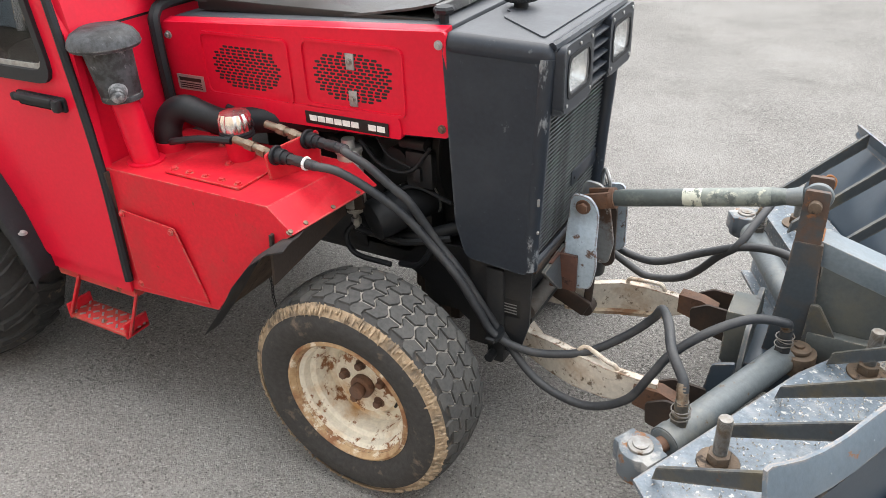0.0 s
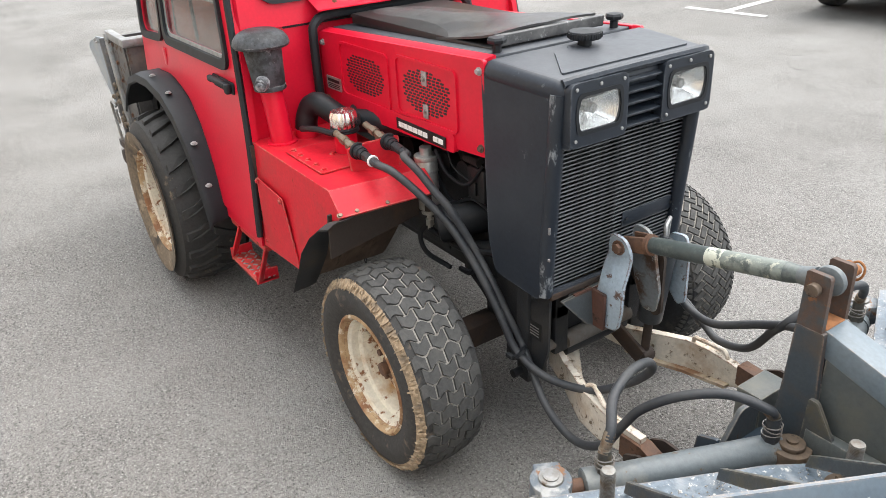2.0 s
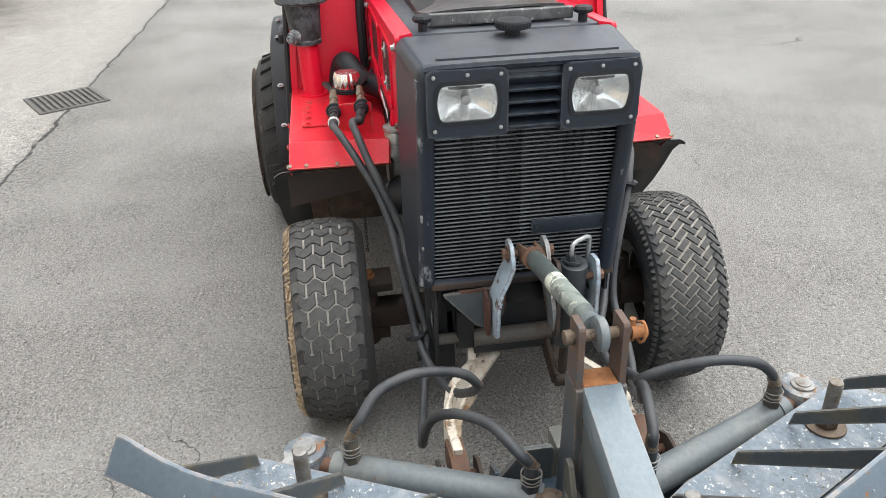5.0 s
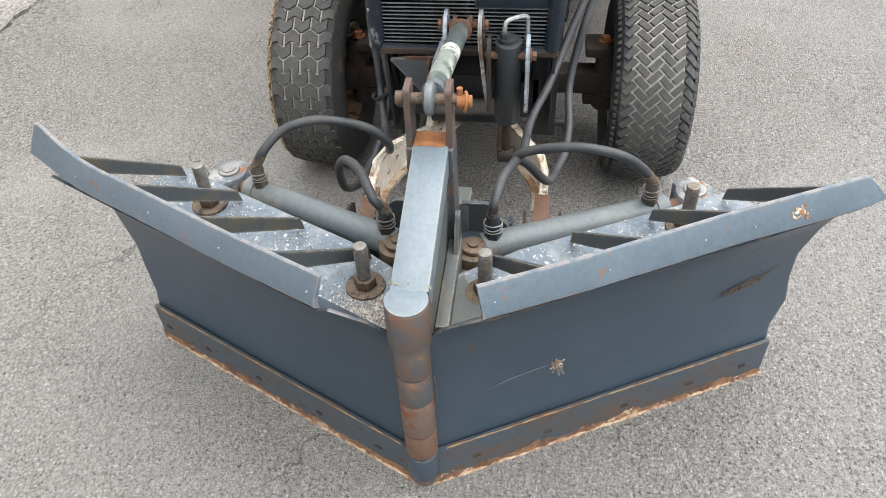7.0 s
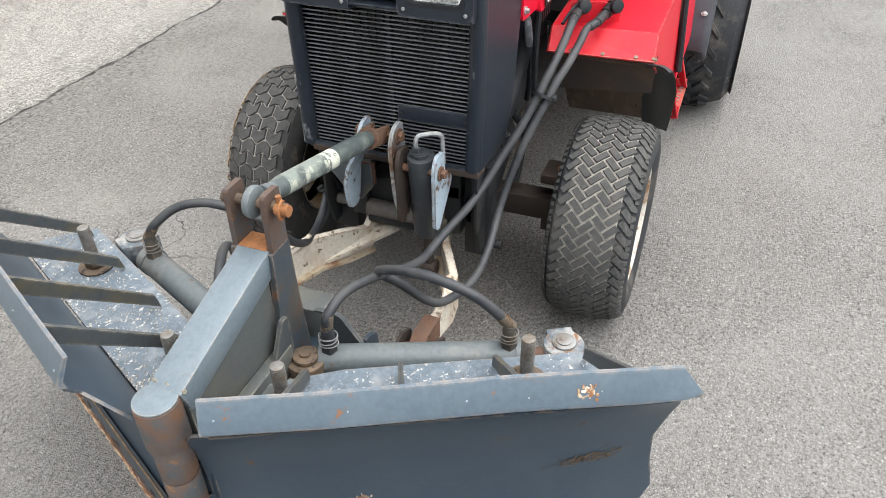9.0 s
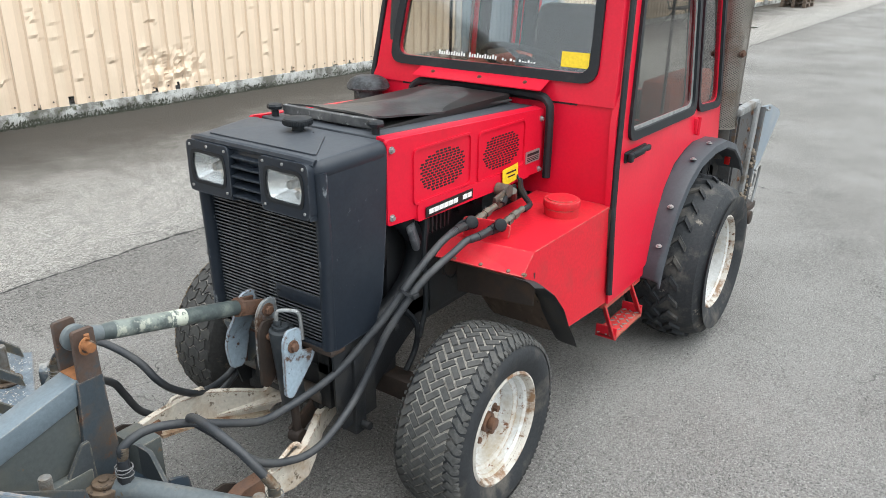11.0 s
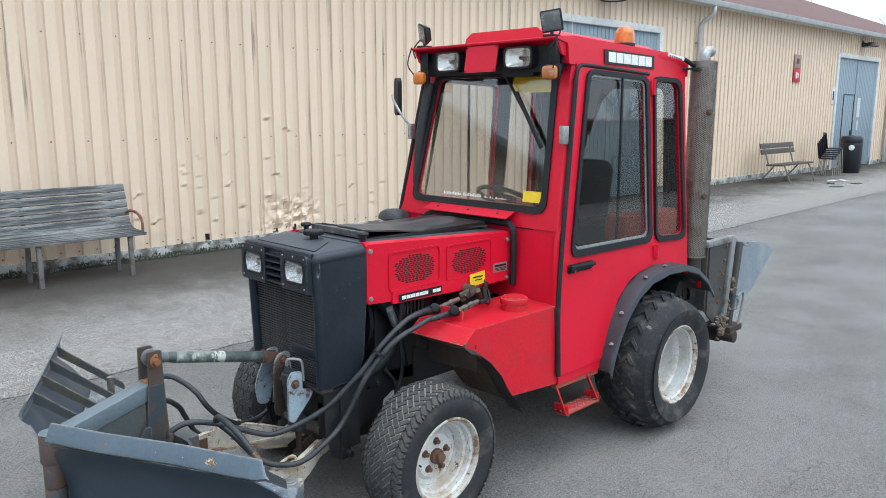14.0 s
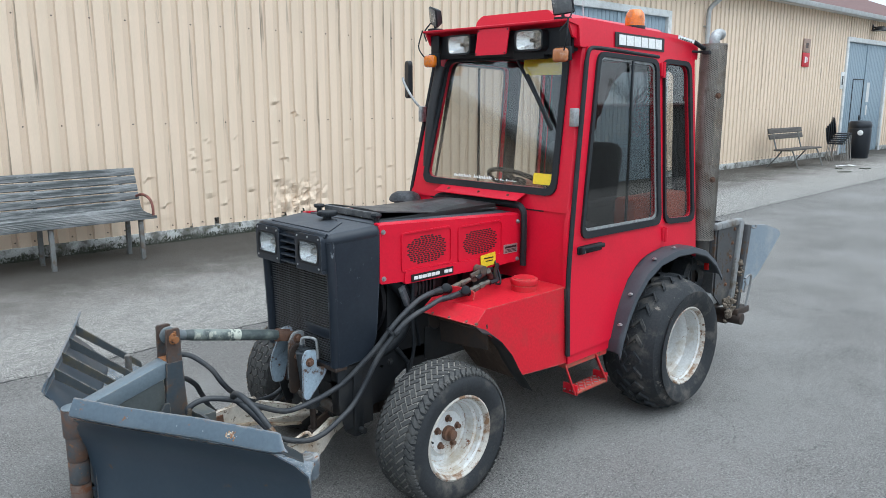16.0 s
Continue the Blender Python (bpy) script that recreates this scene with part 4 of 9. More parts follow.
part("sheet", bx(-0.25, 0.25, -0.008, 0.008, 0.05, 0.65), paper, frame_board)
for k, (x, y) in enumerate(((-18.7, -3.9), (-18.4, -4.05))):
    bmx = bmesh.new()
    rr = random.Random(k)
    vs = [[bmx.verts.new((i * 0.09, j * 0.07, rr.uniform(0.005, 0.035))) for j in range(4)] for i in range(4)]
    for i in range(3):
        for j in range(3):
            bmx.faces.new((vs[i][j], vs[i + 1][j], vs[i + 1][j + 1], vs[i][j + 1]))
    tagged(part("crumpled_paper", bmx, paper, at=Matrix.Translation((x, y, 0))), "crumpled white paper litter on the pavement", "litter")

# cord dropped on the ground
rr = random.Random(12)
for x, y, n in ((-17.6, -3.7, 7), (-16.6, -3.45, 6), (-18.1, -3.2, 5)):
    pts = [(0.0, 0.0, 0.012)]
    for k in range(n):
        pts.append((pts[-1][0] + rr.uniform(-0.12, 0.22), pts[-1][1] + rr.uniform(-0.14, 0.12), 0.012))
    tagged(part("cord", tube(pts, 0.011, 6, 4), moss, at=Matrix.Translation((x, y, 0))), "dull green cord dropped in loops on the pavement", "cord")

# drain grate in the strip
grate = thing("drain_grate", "rusty cast-iron drain grate with parallel bars set in the asphalt", "drain")
grate.matrix_basis = Matrix.Translation((-3.74, -2.36, 0)) @ Matrix.Rotation(radians(30), 4, "Z")
part("frame", joined(bx(-0.24, 0.24, -0.24, -0.21, -0.01, 0.010, 0.002), bx(-0.24, 0.24, 0.21, 0.24, -0.01, 0.010, 0.002), bx(-0.24, -0.21, -0.21, 0.21, -0.01, 0.010, 0.002), bx(0.21, 0.24, -0.21, 0.21, -0.01, 0.010, 0.002)), iron, grate)
part("pit", bx(-0.21, 0.21, -0.21, 0.21, 0.0005, 0.004), ink, grate, "dark pit under the bars")
bar = part("bar", bx(-0.21, 0.21, -0.010, 0.010, 0.004, 0.012, 0.002), iron, grate, at=pose(0, -0.18, 0))
for k in range(1, 10):
    shared("bar", bar, grate, pose(0, -0.18 + k * 0.04, 0))

# parking bays and cars
for k, x in enumerate((-8.5, -6.05, -3.72, -1.38)):
    ln = thing("parking_line", "white T-shaped parking bay marking on the asphalt", "road marking", group="parking bay markings", kind="structure")
    ln.matrix_basis = Matrix.Translation((x, 5.86, 0)) @ Matrix.Rotation(radians(4.5), 4, "Z")
    part("stroke", bx(-0.48, 0.48, -0.045, 0.045, 0.001, 0.005), line_paint, ln)
    part("stroke", bx(-0.045, 0.045, 0.045, 4.6, 0.001, 0.005), line_paint, ln)


def car(at, label):
    c = thing("parked_car", label, "car", group="cars in the parking bays")
    c.matrix_basis = at
    prof = [(-2.1, 0.30), (-2.12, 0.62), (-1.95, 0.80), (-1.15, 0.92), (-0.55, 1.38), (0.75, 1.45), (1.45, 1.05), (2.0, 0.98), (2.1, 0.60), (2.05, 0.30)]
    b = sheet(soft_poly(prof, 0.12), [], 1.7, lambda u, v, w: ((w - 0.85) * (1 - 0.18 * max(0, v - 0.9)), u, v))
    part("body", b, car_paint, c)
    part("underside", bx(-0.78, 0.78, -1.9, 1.9, 0.2, 0.3, 0.02), dark_metal, c)
    part("windscreen", sheet([(-0.70, 0.0), (0.70, 0.0), (0.60, 0.62), (-0.60, 0.62)], [], 0.01, lambda u, v, w: (u, -1.13 + v * 0.80, 0.94 + v * 0.60 + w + 0.01)), glass_dark, c)
    for x in (-0.76, 0.76):
        for y in (-1.3, 1.3):
            w = part("wheel", cyl((x - 0.10, y, 0.31), (x + 0.10, y, 0.31), 0.31, seg=28, bev=0.03), rubber, c)
            part("rim", cyl((x + (0.1 if x > 0 else -0.1), y, 0.31), (x + (0.108 if x > 0 else -0.108), y, 0.31), 0.2, seg=20), zinc, w)
    for x in (-0.6, 0.6):
        part("headlamp", bx(x - 0.18, x + 0.18, -2.13, -2.06, 0.60, 0.74, 0.02), reflector, c)


car(Matrix.Translation((-2.45, 8.25, 0)) @ Matrix.Rotation(radians(4.5), 4, "Z"), "dark parked car nosed towards the yard in a marked bay")
car(Matrix.Translation((-7.45, 8.7, 0)) @ Matrix.Rotation(radians(4.5), 4, "Z"), "dark parked car standing in a bay farther off")


def bare_tree(name, at, height, seed, label="bare grey tree rising beyond the roof"):
    """A leafless tree: a tapered trunk with limbs that fork into twigs."""
    t = thing(name, label, "tree")
    t.matrix_basis = at
    rr = random.Random(seed)
    bm_t = tube([(0, 0, 0), (0.1, 0.0, height * 0.25), (0.0, 0.1, height * 0.5)], 0.22, 8, 3, taper=0.6)
    part("trunk", bm_t, bark, t)
    bm_c = bmesh.new()

    def grow(p, way, length, r, depth):
        q = p + way * length
        side = way.orthogonal().normalized() * rr.uniform(-0.12, 0.12) * length
        absorb(bm_c, tube([p, (p + q) / 2 + side, q], r, 4 if depth < 3 else 5, 2, taper=0.55))
        if depth == 0:
            return
        for _ in range(rr.choice((2, 3, 3))):
            w = (way + Vector((rr.gauss(0, 0.45), rr.gauss(0, 0.45), rr.gauss(0.12, 0.3)))).normalized()
            grow(p + (q - p) * rr.uniform(0.55, 1.0), w, length * rr.uniform(0.6, 0.8), r * 0.55, depth - 1)
    for _ in range(5):
        grow(Vector((0, 0.05, height * rr.uniform(0.3, 0.5))), Vector((rr.gauss(0, 0.4), rr.gauss(0, 0.4), 1)).normalized(), height * 0.24, 0.09, 4)
    part("crown", bm_c, bark, t, "leafless fan of twigs")


bare_tree("bare_tree", Matrix.Translation((-52, -17, 0)), 10.5, 3)
bare_tree("bare_tree", Matrix.Translation((-60, -13.5, 0)), 9.5, 8)

bare_tree("bare_tree", Matrix.Translation((-46, 28, 0)), 9.0, 5, "bare grey tree behind the building across the yard")

# the building across the yard, mirrored in the cab's glass
grey_sheet = mat("grey_sheet_cladding", (0.18, 0.178, 0.172), 0.6, dirt=(0.11, 0.108, 0.104), dirt_at=(0.45, 0.8), dirt_scale=1.5, stretch=(3, 3, 0.3), bump=0.1)
far_house = thing("sheet_metal_building", "long low grey sheet-metal building across the yard", "building", at=Matrix.Translation((-38, 22, 0)))
bm = bmesh.new()
low, high = [], []
for k in range(241):
    x, y = -30 + k * 0.25, (0.0 if k % 2 else 0.04)
    low.append(bm.verts.new((x, y, 0)))
    high.append(bm.verts.new((x, y, 4.3)))
for k in range(240):
    bm.faces.new((low[k], low[k + 1], high[k + 1], high[k]))
part("wall", bm, grey_sheet, far_house, smooth=0)
part("shell", bx(-30, 30, 0.06, 9.0, 0, 4.28), grey_sheet, far_house)
part("roof", sheet([(-0.3, 4.25), (4.5, 5.0), (9.3, 4.25), (9.3, 4.35), (4.5, 5.1), (-0.3, 4.35)], [], 61.0, lambda u, v, w: (w - 30.5, u, v)), roof_mat, far_house, smooth=0)

# ---------------------------------------------------------------- the tractor
tractor = thing("compact_tractor", "small red municipal tractor with black nose and glazed cab", "tractor")
HUB_F, HUB_R = (0.004, 0.303), (-1.570, 0.374)


def ring_blocks(polys, radius_at, h):
    """Raised tread blocks: outlines in (angle, y), standing h above the tread."""
    bm = bmesh.new()
    for poly in polys:
        lo, hi = [], []
        cu = sum(p[0] for p in poly) / len(poly)
        cv = sum(p[1] for p in poly) / len(poly)
        for a, y in poly:
            r = radius_at(y)
            lo.append(bm.verts.new(((r - 0.003) * math.sin(a), y, (r - 0.003) * math.cos(a))))
            a2, y2 = cu + (a - cu) * 0.93, cv + (y - cv) * 0.93
            hi.append(bm.verts.new(((r + h) * math.sin(a2), y2, (r + h) * math.cos(a2))))
        bm.faces.new(hi)
        for k in range(len(poly)):
            bm.faces.new((lo[k], lo[(k + 1) % len(poly)], hi[(k + 1) % len(poly)], hi[k]))
    return bm


def tyre_body(r, w, rim_r, shoulder, crown, mud_side=0):
    """Carcass profile from bead to bead."""
    half = w / 2
    prof = [(rim_r - 0.006, -half * 0.78), (rim_r + 0.012, -half * 0.86), (rim_r + 0.35 * (r - rim_r), -half * 0.99), (rim_r + 0.62 * (r - rim_r), -half), (r - shoulder * 0.7, -half * 0.94),
            (r - crown, -half * 0.80), (r - crown * 0.6, -half * 0.60), (r - crown * 0.3, -half * 0.45), (r, 0), (r - crown * 0.3, half * 0.45), (r - crown * 0.6, half * 0.60), (r - crown, half * 0.80), (r - shoulder * 0.7, half * 0.94), (rim_r + 0.62 * (r - rim_r), half),
            (rim_r + 0.35 * (r - rim_r), half * 0.99), (rim_r + 0.012, half * 0.86), (rim_r - 0.006, half * 0.78)]
    bm = lathe(prof, 72)
    for f in bm.faces:
        y = f.calc_center_median().y
        f.material_index = 1 if abs(y) < half * 0.60 else 0
        if mud_side and r > 0.33:
            if y * mud_side > half * 0.90:
                f.material_index = 2
        elif mud_side and half * 0.80 < y * mud_side < half * 0.95 and math.hypot(f.calc_center_median().x, f.calc_center_median().z) > r * 0.9:
            f.material_index = 2
    return bm


def lugs(n, half, r):
    """Slanting tractor lugs from the middle to the shoulder, in turn on either side."""
    out = []
    pitch = 2 * math.pi / n
    for k in range(n):
        for side, off in ((1, 0), (-1, 0.5)):
            a = (k + off) * pitch
            w = 0.34 * pitch
            out.append([(a, -side * 0.012), (a + w, -side * 0.012), (a + 0.46 * pitch + w, side * half * 0.55), (a + 0.62 * pitch + w * 1.1, side * half), (a + 0.62 * pitch, side * half), (a + 0.46 * pitch, side * half * 0.55)])
    return out


def rim_bm(rim_r, w, depth, side):
    """A dished steel rim, open to the outside (side)."""
    o = w / 2 * 0.80
    prof = [(rim_r + 0.010, o), (rim_r + 0.012, o + 0.008), (rim_r + 0.004, o + 0.012), (rim_r - 0.004, o + 0.004), (rim_r - 0.008, o - 0.012), (rim_r - 0.018, o - 0.020), (rim_r - 0.021, o - depth * 0.42), (rim_r - 0.034, o - depth * 0.50), (rim_r - 0.037, o - depth * 0.62),
            (rim_r - 0.040, o - depth * 0.97), (rim_r - 0.052, o - depth), (rim_r * 0.62, o - depth + 0.002), (rim_r * 0.54, o - depth + 0.020), (rim_r * 0.34, o - depth + 0.022), (0.0, o - depth + 0.022)]
    back = [(rim_r * 0.9, o - depth - 0.02), (rim_r - 0.01, -o)]
    bm = lathe([(r, y * side) for r, y in prof], 56)
    absorb(bm, lathe([(r, y * side) for r, y in back], 56))
    for f in bm.faces:
        c = f.calc_center_median()
        rr = math.hypot(c.x, c.z)
        f.material_index = 1 if rr > rim_r - 0.007 else 0
    return bm


def wheel(name, hub, y, side, r, w, rim_r, blocks, block_h, depth, rim_m, edge_m, tyre_m, crown, label, nut_r, nuts, spread):
    at = Matrix.Translation((hub[0], y, hub[1]))
    wh = part(name, rim_bm(rim_r, w, depth, side), [rim_m, edge_m], tractor, label, at=at)
    part("tyre", tyre_body(r, w, rim_r, 0.05 if r < 0.33 else 0.105, crown, side if tyre_m in (rubber_muddy, rubber_splashed) else 0), [tyre_m, groove if r < 0.33 else tyre_m, mud_tan if r < 0.33 else dusty_wall], wh)
    half = w / 2

    def radius_at(v):
        return r - crown * (abs(v) / (half * 0.8)) ** 2 if abs(v) < half * 0.8 else r - crown - (abs(v) - half * 0.8) * 0.8
    part("tread", ring_blocks(blocks, radius_at, block_h), rubber_splashed if tyre_m is rubber_splashed else rubber_dusty if r < 0.33 else rubber, wh, smooth=0)
    face = (w / 2 * 0.80 - depth + 0.022) * side
    part("hub", joined(cyl((0, face, 0), (0, face + 0.022 * side, 0), rim_r * 0.19, seg=20, bev=0.004), cyl((0, face + 0.022 * side, 0), (0, face + 0.045 * side, 0), rim_r * 0.12, seg=14, bev=0.004)), rust, wh, "rusty brown hub")
    for k in range(nuts):
        a = 2 * math.pi * k / nuts + 0.4
        x, z = spread * math.cos(a), spread * math.sin(a)
        part("wheel_nut", nut((x, face - 0.004 * side, z), (0, side, 0), nut_r, 0.022), rust, wh)
    part("valve", cyl((rim_r * 0.70, face, 0.01), (rim_r * 0.74, face + 0.05 * side, 0.01), 0.004, seg=8), dark_metal, wh)
    return wh


def bricks_zig(n, bw, half, amp, gap, r):
    """Rows of chevron-ended blocks laid like bricks."""
    out = []
    pitch = 2 * math.pi / n
    g = gap / r

    knots = (0.10, 0.40, 0.60, 0.90)

    def wave(y):
        t = (y / bw) % 1.0
        return amp / r * 0.5 * max(-1.0, min(1.0, (abs(t * 2 - 1) - 0.5) / 0.3))
    for k in range(n):
        off = 0.0 if k % 2 else 0.5
        for j in range(-4, 5):
            y0, y1 = (j + off) * bw + gap / 2, (j + off + 1) * bw - gap / 2
            y0, y1 = max(y0, -half), min(y1, half)
            if y1 - y0 < 0.012:
                continue
            a0, a1 = k * pitch + g / 2, (k + 1) * pitch - g / 2
            ys = [y0] + sorted((q + e) * bw for q in range(-5, 6) for e in knots if y0 + 0.001 < (q + e) * bw < y1 - 0.001) + [y1]
            out.append([(a0 + wave(y), y) for y in ys] + [(a1 + wave(y), y) for y in reversed(ys)])
    return out


def herringbone(n, half, gap, r):
    """Blocks twice as long as wide, laid crosswise at 45 degrees."""
    out = []
    w = 2 * math.pi * r / (n * math.sqrt(2))
    c = math.sqrt(0.5)
    for k in range(n):
        for m in range(-4, 5):
            for (ox, oy, lx, ly) in ((k + 4 * m, k, 2, 1), (k - 1 + 4 * m, k, 1, 2)):
                e = gap / w / 2
                pts = [(ox + e, oy + e), (ox + lx - e, oy + e), (ox + lx - e, oy + ly - e), (ox + e, oy + ly - e)]
                uv = [((x + y) * c * w, (y - x) * c * w) for x, y in pts]
                if abs(sum(v for _, v in uv) / 4) < half:
                    out.append([(u / r, v) for u, v in uv])
    return out


def shoulder(n, y, depth, gap, r):
    pitch = 2 * math.pi / n
    return [[(k * pitch + gap / r, s * y), ((k + 1) * pitch - gap / r, s * y), ((k + 1) * pitch - gap / r * 1.6, s * (y + depth)), (k * pitch + gap / r * 1.6, s * (y + depth))] for k in range(n) for s in (-1, 1)]


turf = bricks_zig(48, 0.052, 0.092, 0.0135, 0.0046, 0.309)
weave = herringbone(56, 0.097, 0.0058, 0.303) + shoulder(84, 0.104, 0.010, 0.004, 0.293)
wheel("front_wheel", HUB_F, -0.512, -1, 0.301, 0.234, 0.172, turf, 0.0055, 0.100, rim_rusty, rim_rust_edge, rubber_muddy, 0.012, "cream rim streaked with rust, muddy block-tread tyre", 0.011, 5, 0.062)
wheel("front_wheel", (0.016, 0.300), 0.522, 1, 0.298, 0.240, 0.172, weave, 0.0055, 0.095, rim_white, rim_edge_pale, rubber, 0.012, "silver-white rim, worn herringbone-tread tyre", 0.011, 5, 0.062)
bars = lugs(23, 0.118, 0.36)


def zigzag_lugs(n, knots, wide):
    """Narrow zigzag lugs, in turn from either side of the middle, on a tread whose shoulders are worn smooth."""
    pitch = 2 * math.pi / n
    out = []
    for k in range(n):
        for side, off in ((1, 0.0), (-1, 0.5)):
            a = (k + off) * pitch
            for (a0, y0), (a1, y1) in zip(knots, knots[1:]):
                out.append([(a + a0 * pitch, side * y0), (a + (a0 + wide) * pitch, side * y0), (a + (a1 + wide) * pitch, side * y1), (a + a1 * pitch, side * y1)])
    return out


worn_bars = zigzag_lugs(26, [(0.0, -0.016), (0.55, 0.018), (0.12, 0.052), (0.62, 0.090)], 0.27)
rubber_torn = mat("torn_tyre_rubber", (0.023, 0.025, 0.028), 0.7, spec=0.35, dirt=(0.085, 0.078, 0.070), dirt_at=(0.50, 0.66), dirt_scale=9, spots=(0.22, 0.195, 0.165), spots_at=(0.63, 0.70), spots_scale=15, grain=0.25, bump=0.5, bump_scale=120)
wheel("rear_wheel", HUB_R, -0.635, -1, 0.362, 0.322, 0.212, bars, 0.015, 0.20, rim_rusty, rim_rust_edge, rubber_splashed, 0.022, "cream dished rim with a rusty edge, lugged tyre caked with mud", 0.012, 5, 0.07)
wheel("rear_wheel", (-1.570, 0.370), 0.636, 1, 0.364, 0.360, 0.205, worn_bars, 0.013, 0.20, rim_white, rim_edge_pale, rubber_torn, 0.032, "silver-white dished rim with rust spots, worn lugged tyre", 0.012, 5, 0.07)

# mud dried between the shoulder bars of one front tyre
rr = random.Random(31)
clods = []
for k in range(330):
    a = 2 * math.pi * (k + rr.uniform(-0.3, 0.3)) / 330
    w_ = 2 * math.pi / 330 * rr.uniform(0.25, 0.85)
    if rr.random() < 0.12 + 0.25 * max(0, math.sin(a * 5 + 1)):
        continue
    y0, y1 = -0.094 - rr.uniform(-0.004, 0.010), -0.108 - rr.uniform(-0.010, 0.009)
    clods.append([(a - w_, y0), (a + w_, y0 - rr.uniform(0, 0.005)), (a + w_ * rr.uniform(0.3, 0.9), y1), (a - w_ * rr.uniform(0.3, 0.9), y1 + rr.uniform(0, 0.005))])
part("dried_mud", ring_blocks(clods, lambda v: 0.289 - max(0, abs(v) - 0.094) * 0.95, 0.0048), mud_tan, tractor, "tan mud dried on the tyre shoulder", at=Matrix.Translation((HUB_F[0], -0.513, HUB_F[1])), smooth=0)

# ---- chassis, axles, engine
# darker than dark_metal: the engine bay's shade is put into this oily black
engine_black = mat("shade_dark_oily_engine", (0.008, 0.009, 0.011), 0.5, dirt=(0.022, 0.021, 0.020), dirt_at=(0.5, 0.75), dirt_scale=10, bump=0.5)
ch = joined(bx(-1.9, 0.30, -0.17, -0.12, 0.455, 0.56, 0.006), bx(-1.9, 0.30, 0.12, 0.17, 0.455, 0.56, 0.006), bx(-0.65, -0.20, -0.18, 0.18, 0.47, 0.64, 0.02), bx(-1.8, -1.05, -0.22, 0.22, 0.30, 0.60, 0.02), bx(-0.02, 0.30, -0.17, -0.12, 0.34, 0.50, 0.006), bx(-0.02, 0.30, 0.12, 0.17, 0.34, 0.50, 0.006))
part("chassis", ch, dark_metal, tractor, "grimy dark steel chassis")
ax = joined(beam((0.0, -0.40, 0.30), (0.0, 0.40, 0.30), 0.075, 0.075, bev=0.008), bx(-0.07, 0.07, -0.12, 0.12, 0.26, 0.38, 0.015), bx(-0.12, 0.12, -0.06, 0.06, 0.30, 0.44, 0.01))
part("front_axle", ax, under_rust, tractor, "rusty brown front axle beam")
for s in (-1, 1):
    kn = joined(cyl((0, 0.40 * s, 0.20), (0, 0.40 * s, 0.42), 0.035, seg=16, bev=0.005), bx(-0.05, 0.05, 0.36 * s - 0.03, 0.36 * s + 0.04, 0.40, 0.43, 0.004), cyl((0, 0.40 * s, 0.297), (0, 0.50 * s, 0.297), 0.055, seg=18, bev=0.006),
                bx(-0.08, 0.03, 0.36 * s - 0.025, 0.36 * s + 0.025, 0.22, 0.26, 0.004))
    part("steering_knuckle", kn, under_rust, tractor)
    part("knuckle_bolt", nut((0.0, 0.39 * s, 0.43), (0, 0, 1), 0.014, 0.02), rust_orange, tractor)
part("tie_rod", cyl((-0.10, -0.36, 0.24), (-0.10, 0.36, 0.24), 0.014), dark_metal, tractor)
part("rear_axle", joined(cyl((-1.655, -0.55, 0.362), (-1.655, 0.55, 0.362), 0.055, seg=16), bx(-1.80, -1.50, -0.16, 0.16, 0.24, 0.50, 0.04)), dark_metal, tractor)
eng = joined(bx(-0.55, 0.02, -0.17, 0.17, 0.48, 0.95, 0.02), bx(-0.50, -0.05, -0.14, 0.14, 0.95, 1.05, 0.02), bx(-0.10, 0.10, -0.10, 0.10, 0.45, 0.80, 0.02))
for k in range(5):
    absorb(eng, cyl((-0.46 + k * 0.10, -0.21, 0.80), (-0.46 + k * 0.10, -0.17, 0.80), 0.035, seg=14))
    absorb(eng, cyl((-0.46 + k * 0.10, 0.17, 0.84), (-0.46 + k * 0.10, 0.20, 0.84), 0.030, seg=14))
part("engine", eng, engine_black, tractor, "oily engine block, coloured darker for the shade of its bay")
fan = joined(cyl((0.04, 0, 0.80), (0.06, 0, 0.80), 0.19, seg=30), cyl((0.02, 0, 0.80), (0.04, 0, 0.80), 0.05, seg=16))
part("fan_shroud", fan, engine_black, tractor)
part("radiator_pipe", tube([(0.10, 0.18, 0.98), (0.02, 0.22, 0.90), (-0.06, 0.22, 0.80), (-0.04, 0.21, 0.68), (0.06, 0.20, 0.60), (0.16, 0.18, 0.58)], 0.032, 12), trim_black, tractor, "fat black coolant hose")
part("radiator_pipe", tube([(0.12, -0.15, 0.62), (0.02, -0.19, 0.58), (-0.10, -0.21, 0.56), (-0.22, -0.18, 0.60)], 0.022, 12), trim_black, tractor)
fx, fy = -0.165, -0.268
part("fuel_filter", joined(cyl((fx, fy, 0.672), (fx, fy, 0.828), 0.033, seg=24, bev=0.005), cyl((fx, fy, 0.828), (fx, fy, 0.842), 0.036, seg=24, bev=0.002), cyl((fx, fy, 0.842), (fx, fy, 0.866), 0.018, seg=18), cyl((fx, fy, 0.655), (fx, fy, 0.672), 0.024, seg=18), cyl((fx, fy, 0.60), (fx, fy, 0.655), 0.008, seg=8), cyl((fx, fy, 0.615), (fx, fy, 0.635), 0.014, seg=6)), silver, tractor, "dull silver canister filter")
for z in (0.735, 0.790):
    part("filter_clamp", joined(cyl((fx, fy, z), (fx, fy, z + 0.006), 0.0347, seg=24), bx(-0.143, -0.125, -0.300, -0.288, z - 0.002, z + 0.008, 0.002)), zinc, tractor, "thin clamp band")
oil_a, oil_b = Vector((-0.100, -0.286, 0.642)), Vector((-0.012, -0.125, 0.676))
